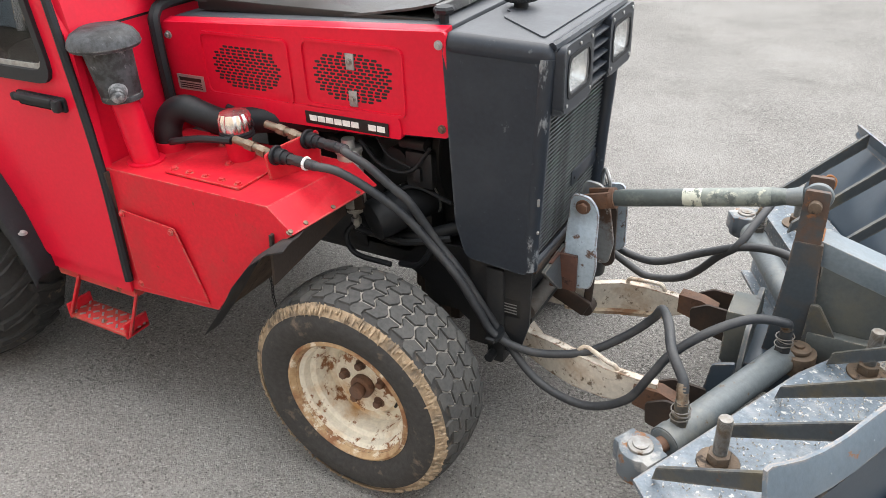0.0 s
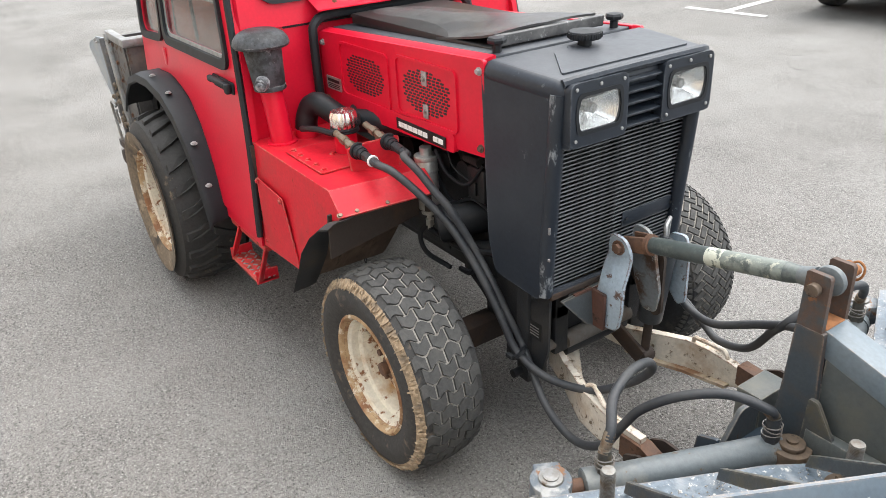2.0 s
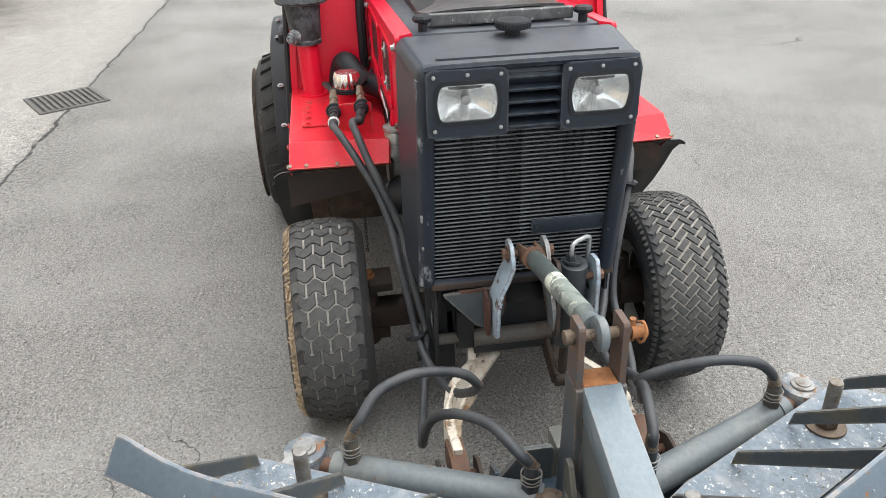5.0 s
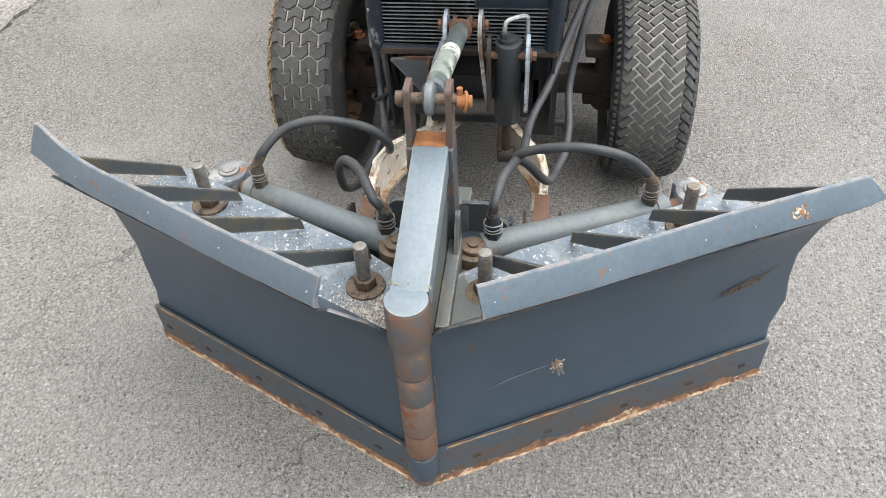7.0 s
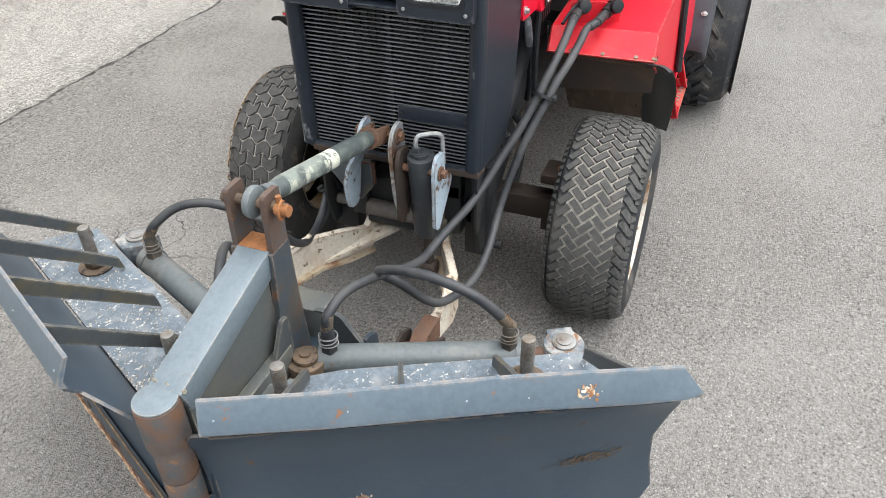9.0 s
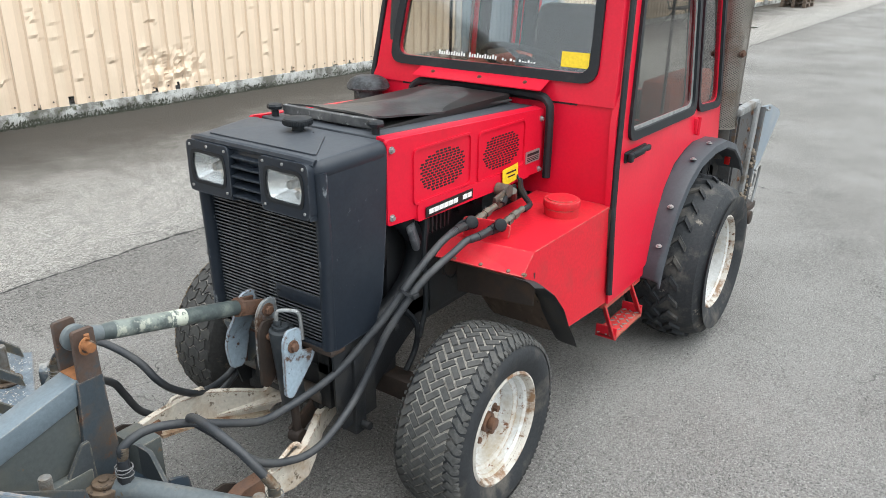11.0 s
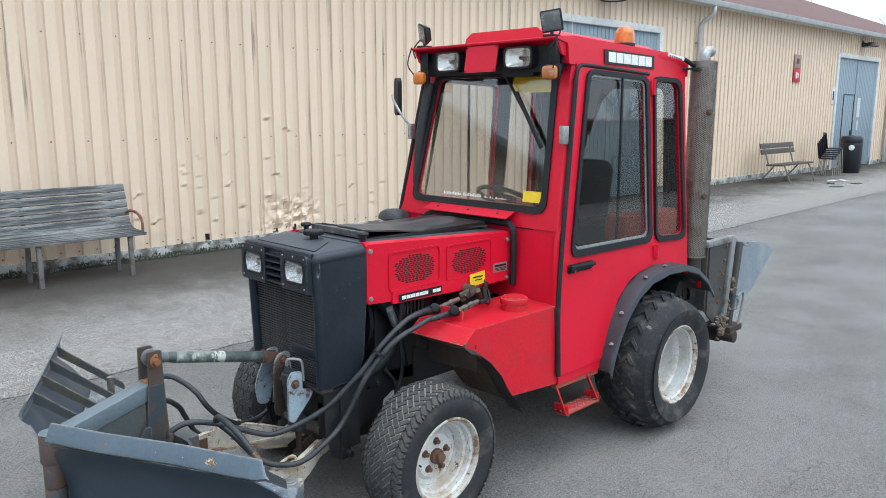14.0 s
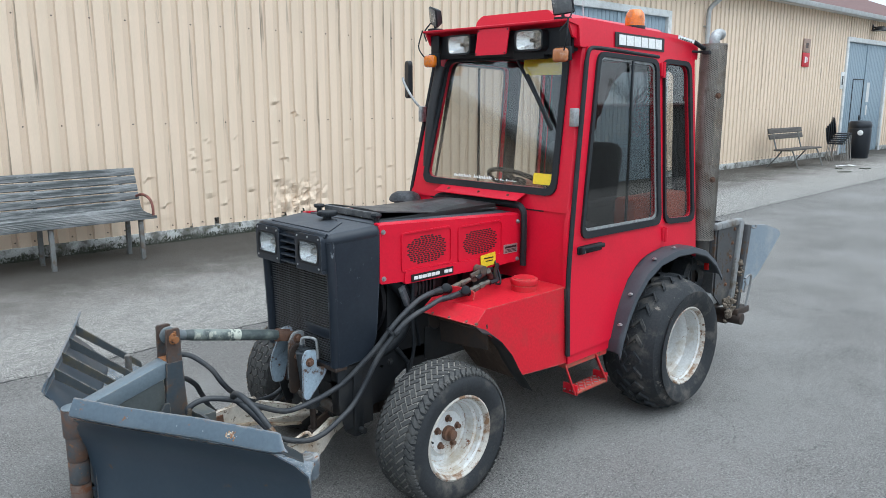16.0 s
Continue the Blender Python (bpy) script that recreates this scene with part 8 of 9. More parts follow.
nut_brown = mat("greasy_brown_steel", (0.115, 0.085, 0.062), 0.6, 0.3, dirt=(0.17, 0.12, 0.08), dirt_at=(0.45, 0.65), dirt_scale=30, spots=(0.05, 0.04, 0.034), spots_at=(0.56, 0.63), spots_scale=40, bump=0.4)
flange_paint = mat("rust_stained_cream_paint", (0.46, 0.38, 0.28), 0.6, dirt=(0.24, 0.13, 0.07), dirt_at=(0.44, 0.60), dirt_scale=12, spots=(0.12, 0.08, 0.055), spots_at=(0.58, 0.64), spots_scale=30, bump=0.4)
rust_dark = mat("dark_red_brown_rust", (0.075, 0.034, 0.025), 0.7, dirt=(0.12, 0.052, 0.034), dirt_at=(0.45, 0.7), dirt_scale=14, spots=(0.035, 0.022, 0.018), spots_at=(0.56, 0.64), spots_scale=25, bump=0.4)
bare_plate = mat("flaked_pale_plate", (0.21, 0.23, 0.245), 0.5, dirt=(0.10, 0.056, 0.036), dirt_at=(0.44, 0.56), dirt_scale=11, spots=(0.40, 0.42, 0.42), spots_at=(0.58, 0.64), spots_scale=22, bump=0.4, edge=(0.40, 0.38, 0.34), edge_r=0.008)
link = thing("front_linkage", "three-point front linkage with chipped cream arms and a lift ram", "linkage")
hd = joined(bx(0.12, 0.27, -0.20, 0.20, 0.36, 0.46, 0.01), cyl((0.275, -0.12, 0.335), (0.275, 0.12, 0.335), 0.026, seg=18), bx(0.22, 0.27, -0.245, -0.17, 0.26, 0.56, 0.006), bx(0.22, 0.27, 0.17, 0.245, 0.26, 0.56, 0.006))
for s in (-1, 1):
    absorb(hd, sheet([(0.16, 0.30), (0.31, 0.30), (0.34, 0.40), (0.345, 0.57), (0.17, 0.60)], [], 0.008, lambda u, v, w: (u, s * (0.225 + w), v)))
    absorb(hd, cyl((0.24, s * 0.235, 0.29), (0.24, s * 0.275, 0.29), 0.013, seg=12))
for s in (-1, 1):
    fp = part("frame_plate", sheet(soft_poly([(-0.06, 0.50), (0.02, 0.585), (0.335, 0.59), (0.325, 0.50), (0.285, 0.40), (0.16, 0.355), (0.10, 0.40), (0.02, 0.455)], 0.012), [soft_poly([(0.10 + 0.012 * math.cos(a), 0.53 + 0.010 * math.sin(a)) for a in (0, 1.57, 3.14, 4.71)], 0.006)], 0.010, lambda u, v, w: (u, s * (0.212 + w), v)), engine_black, link, "grimy black side plate of the front frame")
    for u, v in ((0.05, 0.54), (0.19, 0.52), (0.26, 0.47)):
        part("bolt", nut((u, s * 0.222, v), (0, s, 0), 0.011, 0.010), dark_metal, fp)
part("headstock", hd, dark_metal, link, "grimy black headstock")
part("type_plate", bx(0.245, 0.315, -0.2355, -0.2335, 0.42, 0.475, 0.001), ink, link)
part("type_print", joined(*[bx(0.255, 0.305, -0.2362, -0.2356, 0.43 + 0.009 * k, 0.433 + 0.009 * k) for k in range(4)]), zinc, link)
part("bumper_plate", joined(sheet([(-0.15, 0.515), (-0.05, 0.505), (-0.05, 0.572), (-0.17, 0.572)], [], 0.008, lambda u, v, w: (0.365 + w, u, v)), bx(0.345, 0.42, -0.11, -0.10, 0.46, 0.57, 0.002)), rust_dark, link, "rusty cross plate under the radiator")
part("bracket_base", sheet(soft_poly([(-0.215, 0.565), (-0.06, 0.575), (-0.055, 0.50), (-0.09, 0.455), (-0.13, 0.47)], 0.008), [], 0.010, lambda u, v, w: (0.362 + w + 0.10 * (0.575 - v), u, v)), rib_paint, link, "dark slate base plate of the bracket")
# plates that hold the top link
for s, m_, y in ((-1, pale_blue, -0.050), (1, bare_plate, 0.038)):
    pl_ = soft_poly([(0.378, 0.722), (0.428, 0.718), (0.450, 0.685), (0.458, 0.62), (0.468, 0.54), (0.455, 0.468), (0.405, 0.462), (0.380, 0.55), (0.372, 0.65)], 0.018)
    part("top_link_plate", sheet(pl_, [], 0.010, lambda u, v, w: (u, y + (w - 0.005) + s * (min(0.040, 0.52 * max(0, 0.66 - v)) if s < 0 else 0.12 * max(0, 0.66 - v)), v)), m_, link, "chipped pale blue bracket plate" if s < 0 else "flaked bracket plate, rusty under pale paint")
    part("pin_head", nut((0.411, y + 0.006 * s, 0.690), (0, s, 0), 0.014, 0.014), rust, link)
part("top_link_pin", cyl((0.411, -0.06, 0.690), (0.411, 0.05, 0.690), 0.011, seg=14), rust, link)
tl = part("top_link", joined(cyl((0.500, -0.0075, 0.7126), (0.850, -0.0135, 0.7895), 0.0225, seg=22), cyl((0.470, -0.007, 0.706), (0.500, -0.0075, 0.7126), 0.0195, 0.0225, seg=22), cyl((0.850, -0.0135, 0.7895), (0.880, -0.014, 0.796), 0.0225, 0.019, seg=22)), green_grey, link, "worn green-grey tubular top link")
part("pale_band", cyl((0.652, -0.0101, 0.7460), (0.697, -0.0109, 0.7559), 0.0229, seg=22), mat("chipped_pale_paint", (0.50, 0.52, 0.44), 0.6, spots=(0.12, 0.14, 0.13), spots_at=(0.5, 0.56), spots_scale=40), tl, "flaking pale paint band")
part("worn_sleeve", cyl((0.697, -0.0109, 0.7559), (0.850, -0.0135, 0.7895), 0.02265, seg=22), mat("rubbed_green_grey_paint", (0.19, 0.215, 0.195), 0.5, dirt=(0.075, 0.090, 0.088), dirt_at=(0.46, 0.60), dirt_scale=26, spots=(0.36, 0.37, 0.31), spots_at=(0.56, 0.62), spots_scale=30, bump=0.3), tl, "sleeve rubbed pale")
part("fork", joined(beam((0.405, -0.028, 0.690), (0.475, -0.020, 0.707), 0.010, 0.045), beam((0.405, 0.014, 0.690), (0.475, 0.008, 0.707), 0.010, 0.045), cyl((0.468, -0.007, 0.705), (0.480, -0.007, 0.708), 0.028, seg=20)), rust, tl, "rusty fork end")
ball = lathe([(0.011, -0.011), (0.023, -0.011), (0.031, -0.007), (0.033, 0.0), (0.031, 0.007), (0.023, 0.011), (0.011, 0.011)], 28, closed=True)
part("ball_end", joined(moved(ball, Matrix.Translation((0.944, -0.015, 0.810))), cyl((0.872, -0.0138, 0.794), (0.915, -0.0145, 0.803), 0.018, 0.024, seg=16)), ram_grey, tl, "grey steel ball end")
part("front_pin", joined(cyl((0.944, -0.078, 0.810), (0.944, 0.060, 0.810), 0.011, seg=14), cyl((0.944, -0.082, 0.810), (0.944, -0.066, 0.810), 0.014, seg=16, bev=0.002)), nut_brown, link, "rusty pin")
part("linch_pin", joined(tube([(0.944, 0.053, 0.826), (0.957, 0.057, 0.834), (0.970, 0.058, 0.824), (0.969, 0.056, 0.804), (0.957, 0.053, 0.793), (0.944, 0.051, 0.799)], 0.0028, 6), cyl((0.944, 0.043, 0.790), (0.944, 0.043, 0.835), 0.006), cyl((0.950, 0.039, 0.81), (0.950, 0.067, 0.81), 0.012, seg=12)), rust_orange, link, "orange-rusted linch pin")
# lift ram between two plates
rm = part("lift_ram", joined(cyl((0.424, 0.110, 0.655), (0.392, 0.108, 0.400), 0.036, seg=26, bev=0.005), cyl((0.424, 0.11, 0.655), (0.425, 0.11, 0.664), 0.022, seg=14), nut((0.428, 0.10, 0.660), (0, 0, 1), 0.012, 0.02)), mat("dark_ram_paint", (0.035, 0.04, 0.045), 0.4, dirt=(0.08, 0.08, 0.08), dirt_at=(0.5, 0.75), dirt_scale=12, bump=0.2), link, "dark painted hydraulic lift ram")
part("ram_rod", joined(cyl((0.392, 0.108, 0.40), (0.386, 0.107, 0.29), 0.013, seg=14), cyl((0.386, 0.085, 0.272), (0.386, 0.130, 0.272), 0.024, seg=18, bev=0.004)), under_rust, rm)
part("ram_pipe", tube([(0.428, 0.100, 0.672), (0.430, 0.100, 0.692), (0.424, 0.106, 0.708), (0.408, 0.135, 0.712), (0.398, 0.152, 0.708), (0.392, 0.156, 0.69), (0.388, 0.156, 0.62)], 0.006, 8), zinc, rm, "bent steel pipe")
for y, m_ in ((0.062, under_rust), (0.160, pale_blue)):
    pl_ = soft_poly([(0.40, 0.665), (0.450, 0.672), (0.468, 0.64), (0.470, 0.47), (0.445, 0.455), (0.36, 0.545), (0.345, 0.575), (0.40, 0.59)], 0.012)
    part("ram_plate", sheet(pl_, [], 0.010, lambda u, v, w: (u, y + w - 0.005, v)), m_, link, "chipped bracket plate")
part("ram_bolt", joined(cyl((0.436, 0.05, 0.620), (0.436, 0.172, 0.620), 0.010, seg=12), nut((0.436, 0.166, 0.620), (0, 1, 0), 0.013, 0.016)), rust, link)
part("rock_arm", beam((0.24, 0.085, 0.345), (0.392, 0.088, 0.272), 0.014, 0.055, bev=0.004), under_rust, link, "grimy brown rocker arm under the ram")
part("cross_shaft", joined(cyl((0.285, -0.122, 0.365), (0.285, 0.13, 0.365), 0.025, seg=20), cyl((0.285, -0.222, 0.372), (0.285, -0.165, 0.372), 0.016, seg=14)), mat("dusty_shaft", (0.12, 0.11, 0.10), 0.7, dirt=(0.10, 0.07, 0.05), dirt_at=(0.45, 0.7), dirt_scale=12, bump=0.3), link, "dusty cross shaft of the linkage")
# lower arms
for s in (-1, 1):
    tall = [0.100, 0.082, 0.104, 0.108, 0.096, 0.076, 0.050] if s < 0 else [0.060, 0.075, 0.098, 0.104, 0.096, 0.076, 0.050]
    line = [(0.235, -0.120), (0.305, -0.128), (0.385, -0.170), (0.468, -0.216), (0.56, -0.238), (0.64, -0.238), (0.69, -0.234)] if s < 0 else \
           [(0.22, 0.100), (0.31, 0.125), (0.395, 0.175), (0.46, 0.210), (0.53, 0.221), (0.61, 0.218), (0.655, 0.212)]
    brim = 0.350 if s < 0 else 0.322
    rise = [0.006, -0.046, -0.020, 0.0, 0.0, -0.004, -0.008] if s < 0 else [0.0, 0.0, 0.0, 0.0, -0.003, -0.006, -0.009]
    pts = [(x, y, brim + rise[k] - h / 2) for k, ((x, y), h) in enumerate(zip(line, tall))]
    arm = part("lower_arm", swept_plate(pts, 0.022, tall), arm_white, link, "cream-painted lower arm, chipped and rusty", smooth=30)
    y = pts[5][1]
    part("arm_flange", swept_plate([(p[0], p[1] - 0.014 * s, p[2] - h / 2 + 0.006) for p, h in list(zip(pts, tall))[1:6]], 0.034, [0.010] * 5), flange_paint, arm, "rusty lower flange")
    if s < 0:
        part("arm_gusset", sheet([(0.455, -0.192), (0.262, -0.040), (0.235, -0.075), (0.300, -0.130), (0.385, -0.172)], [], 0.010, lambda u, v, w: (u, v, 0.315 - 0.16 * (u - 0.22) + w - 0.028)), arm_white, arm, "stained cream gusset under the arm", smooth=20)
    part("hook_handle", tube([(0.475, pts[3][1], brim - 0.004), (0.480, pts[3][1], brim + 0.014), (0.50, pts[3][1] - 0.004 * s, brim + 0.020), (0.560, pts[4][1], brim + 0.014), (0.580, pts[4][1], brim + 0.008), (0.592, y, brim - 0.016), (0.606, y, brim - 0.044)], 0.0065, 8), arm_white, arm, "rusty hook release bar")
    part("hook_end", joined(swept_plate([(0.635, y, 0.300), (0.70, y - 0.004 * s, 0.290), (0.745, y - 0.004 * s, 0.285)], 0.040, [0.060, 0.075, 0.050]), cyl((0.715, y - 0.045, 0.285), (0.715, y + 0.045, 0.285), 0.013, seg=14)), rust, arm, "rusty hook end")
    for d_ in (-0.045, 0.045):
        part("hitch_plate", sheet(soft_poly([(0.68, 0.25), (0.80, 0.22), (0.80, 0.33), (0.72, 0.335), (0.675, 0.31)], 0.008), [], 0.008, lambda u, v, w: (u, y + d_ + w - 0.004, v)), under_rust, link, "dark hitch plate")

# ---------------------------------------------------------------- the V plough
stud_steel = mat("weathered_stud_steel", (0.22, 0.215, 0.205), 0.5, 0.5, dirt=(0.16, 0.12, 0.08), dirt_at=(0.45, 0.7), dirt_scale=30, bump=0.3)
# sheen of the sky on beam and post top is put into this colour
slate_pale = mat("sky_sheen_slate_paint", (0.132, 0.165, 0.190), 0.34, dirt=(0.180, 0.210, 0.230), dirt_at=(0.48, 0.80), dirt_scale=8, spots=(0.13, 0.10, 0.075), spots_at=(0.655, 0.70), spots_scale=34, bump=0.2, edge=(0.30, 0.27, 0.23), edge_r=0.006)
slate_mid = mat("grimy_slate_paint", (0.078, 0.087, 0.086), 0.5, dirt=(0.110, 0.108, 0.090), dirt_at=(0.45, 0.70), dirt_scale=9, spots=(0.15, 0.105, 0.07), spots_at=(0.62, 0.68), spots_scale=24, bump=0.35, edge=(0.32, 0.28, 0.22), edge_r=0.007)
plough = thing("snow_plough", "slate-blue V-shaped snow plough with rusty cutting edges, resting on the asphalt", "snow plough", at=Matrix.Translation((1.29, -0.02, 0)))
plough_inv = Matrix.Translation((-1.29, 0.02, 0))


def pl_part(name, bm, material, label="", parent=None, smooth=35):
    """A part of the plough, given in world places."""
    return part(name, moved(bm, plough_inv), material, parent or plough, label, smooth)


seam_rust = mat("tan_seam_rust", (0.34, 0.225, 0.115), 0.8, dirt=(0.17, 0.085, 0.04), dirt_at=(0.45, 0.62), dirt_scale=30, bump=0.3)
for s in (-1, 1):
    D, N = (Vector((-0.443, 0.897 * s, 0)), Vector((0.897, 0.443 * s, 0)))
    O = Vector((1.29, -0.02, 0))

    def at_wing(d, n, z):
        return O + D * d + N * n + Vector((0, 0, z))
    # mouldboard: a curved sheet with a curved outer end
    SMEAR = (0.785, 0.335)
    rows_z = [0.105, 0.16, 0.23, 0.31, 0.39, 0.47, 0.53, 0.58, 0.618, 0.640]
    rows_n = [0.004, -0.006, -0.014, -0.018, -0.014, 0.002, 0.028, 0.062, 0.098, 0.120]
    rows_end = [0.893, 0.896, 0.928, 0.916, 0.910, 0.925, 0.928, 0.905, 0.875, 0.866] if s > 0 else [0.862, 0.862, 0.880, 0.886, 0.905, 0.885, 0.868, 0.856, 0.846, 0.842]
    bm = bmesh.new()
    lines = []
    cols_n = 22
    for z, nn, e in zip(rows_z, rows_n, rows_end):
        start = 0.030 if z < 0.57 else 0.030 + 0.075 * min(1, (z - 0.57) / 0.03)
        line = []
        for k in range(cols_n + 1):
            t = k / cols_n
            d = start + (e - start) * t
            dent = 0.0008 * math.sin(d * 14 + z * 9) * math.sin(z * 11)
            line.append(bm.verts.new(at_wing(d, nn + dent, z)))
        lines.append(line)
    for a, b in zip(lines, lines[1:]):
        for k in range(cols_n):
            bm.faces.new((a[k], a[k + 1], b[k + 1], b[k]))
    geo = bmesh.ops.extrude_face_region(bm, geom=bm.faces[:])
    for v in (g for g in geo["geom"] if isinstance(g, bmesh.types.BMVert)):
        v.co -= N * 0.007
    mb = pl_part("mouldboard", bm, slate, "curved slate-blue steel mouldboard, scratched", smooth=40)
    # folded top lip
    lip = bmesh.new()
    prof = [(0.112, 0.640), (0.121, 0.645), (0.126, 0.652), (0.125, 0.660), (0.100, 0.704), (0.093, 0.704), (0.116, 0.656)]
    ends = []
    for d in (0.102, 0.30, 0.60, 0.68, 0.74, 0.79, 0.835, 0.870, 0.895, 0.905) if s < 0 else (0.095, 0.30, 0.60, 0.80, 0.880, 0.905, 0.915):
        curl = max(0.0, min(1.0, (d - 0.66) / 0.20)) ** 2 if s < 0 else 0.0
        tip = max(0.0, (d - 0.86) / 0.05)
        ends.append([lip.verts.new(at_wing(d - 0.030 * tip * (z - 0.640) / 0.06, n - 0.014 * curl, z + 0.003 * math.sin(d * 13) + curl * (0.016 + 0.42 * (z - 0.640)) + 0.010 * tip * tip * (1 if z < 0.66 else -0.4))) for n, z in prof])
    for a, b in zip(ends, ends[1:]):
        for k in range(len(prof)):
            lip.faces.new((a[k], a[(k + 1) % len(prof)], b[(k + 1) % len(prof)], b[k]))
    lip.faces.new(ends[0])
    lip.faces.new(ends[-1])
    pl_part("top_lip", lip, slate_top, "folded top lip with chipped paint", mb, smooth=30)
    chips = bmesh.new()
    rr = random.Random(20 + s)
    for d in (0.12, 0.33, 0.52, 0.62, 0.74):
        c = at_wing(d, 0.1165 + rr.uniform(-.004, .003), 0.6775)
        absorb(chips, moved(cyl((0, 0, -0.001), (0, 0, 0.0015), rr.uniform(0.001, 0.0022), seg=7), basis(c + Vector((0, 0, 0.0)) + N * 0.001, N * 0.85 + Vector((0, 0, 0.53)))))
    pl_part("paint_chip", chips, mat("chip_%d" % (s + 1), (0.26, 0.29, 0.31), 0.5, bump=0), "", mb)
    spot = bmesh.new()
    for k in range(46):
        up = rr.gauss(0, 0.005)
        c = at_wing(0.718 + rr.gauss(0, 0.008), 0.1150 - 0.57 * up, 0.6775 + up)
        absorb(spot, moved(cyl((0, 0, -0.0012), (0, 0, 0.0012), rr.uniform(0.001, 0.0032), seg=6), basis(c, N * 0.87 + Vector((0, 0, 0.49)))))
    if s > 0:
        pl_part("rust_patch", spot, rim_rust_edge, "small pale rust patch", mb)
        smear = bmesh.new()
        for k in range(170):
            dd, dz = rr.gauss(0, 0.035), rr.gauss(0, 0.007)
            hold = at_wing(SMEAR[0] + dd, -0.0142, SMEAR[1] + dz + 0.25 * dd)
            absorb(smear, moved(cyl((0, 0, -0.0008), (0, 0, 0.0008), rr.uniform(0.0008, 0.0030), seg=5), basis(hold, N)))
        pl_part("rust_smear", smear, nut_brown, "dull brown scrape mark", mb)
        sp = bmesh.new()
        for k in range(90):
            dd, dz = rr.gauss(0, 0.0065), rr.gauss(0, 0.008)
            absorb(sp, moved(cyl((0, 0, -0.001), (0, 0, 0.001), rr.uniform(0.0008, 0.0030), seg=6), basis(at_wing(0.325 + dd, -0.0152, 0.258 + dz), N)))
        for k in range(7):
            dd, dz = rr.uniform(-0.012, 0.014), rr.uniform(0.014, 0.045)
            absorb(sp, tube([at_wing(0.325 + dd, -0.0150, 0.248), at_wing(0.326 + dd, -0.0140, 0.248 - dz * 0.5), at_wing(0.327 + dd * 1.2, -0.0120, 0.248 - dz)], 0.0006, 4, 2))
        pl_part("bird_dropping", sp, arm_white, "pale splash mark", mb)
        pl_part("scratch", tube([at_wing(0.09, 0.008, 0.495), at_wing(0.15, 0.011, 0.515), at_wing(0.21, 0.009, 0.508), at_wing(0.26, 0.003, 0.475)], 0.0011, 5), slate_top, "bright curved scratch", mb)
        pl_part("scratch", tube([at_wing(0.16, -0.0145, 0.25), at_wing(0.22, -0.0145, 0.262), at_wing(0.30, -0.0145, 0.268)], 0.0008, 5), slate_top, "", mb)
    else:
        spot.free()
    # cutting edge with its rusted lower lip and slots
    ce = bmesh.new()
    reach = 0.894 if s > 0 else 0.864
    for d0, d1, z0, z1, n0, n1, mi, segs in ((0.012, reach, 0.012, 0.122, 0.006, 0.016, 0, 24), (0.010, reach + 0.002, 0.0, 0.018, 0.004, 0.0170, 1, 110), (0.010, reach + 0.003, 0.0, 0.0045, 0.004, 0.0192, 2, 90)):
        b = bmesh.new()
        tops, outs = [], []
        for k in range(segs + 1):
            tops.append(z1 + (max(-0.010, rr.gauss(0.0, 0.005)) + 0.012 * math.sin(k * 0.31 + s) * math.sin(k * 0.11 + 1) if mi == 1 else rr.uniform(-0.002, 0.003) if mi else 0.0))
            outs.append(n1 + (rr.uniform(-0.0012, 0.0022) if mi else 0.0))
        for k in range(segs):
            a0, a1 = d0 + (d1 - d0) * k / segs, d0 + (d1 - d0) * (k + 1) / segs
            q = [b.verts.new(at_wing(d_, n_, z_)) for d_, n_, z_ in ((a0, n0, z0), (a1, n0, z0), (a1, n0, z1), (a0, n0, z1), (a0, outs[k] + (0.003 if mi else 0), z0), (a1, outs[k + 1] + (0.003 if mi else 0), z0), (a1, outs[k + 1], tops[k + 1]), (a0, outs[k], tops[k]))]
            for f in ((0, 1, 2, 3), (7, 6, 5, 4), (0, 4, 5, 1), (3, 2, 6, 7), (0, 3, 7, 4), (1, 5, 6, 2)):
                b.faces.new([q[i] for i in f])
        absorb(ce, b, mi)
    edge = pl_part("cutting_edge", ce, [edge_steel, rust_lip, rust_rim], "rusty bolted cutting edge", smooth=30)
    seam = bmesh.new()
    for k in range(30):
        d_ = 0.05 + k * (reach - 0.08) / 30
        absorb(seam, tube([at_wing(d_, 0.0145, 0.1225 + 0.0012 * math.sin(k * 2.3)), at_wing(d_ + 0.015, 0.0150, 0.1235 + 0.001 * math.sin(k)), at_wing(d_ + 0.030, 0.0145, 0.1225 + 0.0012 * math.sin(k * 2.3 + 2.3))], 0.0010 + 0.0012 * rr.random(), 5, 2))
    pl_part("rust_seam", seam, seam_rust, "tan rust creeping along the seam", edge)
    for d in (0.12, 0.30, 0.50, 0.68, 0.83):
        pl_part("bolt_slot", moved(bx(-0.009, 0.009, -0.005, 0.005, -0.001, 0.0015, 0.0), Matrix.Translation(at_wing(d, 0.0165, 0.055)) @ Matrix((D, Vector((0, 0, 1)), N)).transposed().to_4x4()), under_rust, "", edge)
    # flat top plate behind, with a back wall below it
    sh = bmesh.new()
    outl = [(0.055, 0.005), (0.500, 0.004), (0.880, 0.000), (0.875, -0.060), (0.830, -0.172), (0.300, -0.172), (0.150, -0.150), (0.060, -0.080)]
    absorb(sh, sheet(outl, [], 0.010, lambda u, v, w: at_wing(u, v - 0.016, 0.452 + w)))
    absorb(sh, sheet([(0.10, 0.20), (0.83, 0.20), (0.83, 0.452), (0.10, 0.452)], [], 0.010, lambda u, v, w: at_wing(u, -0.165 + w, v)))
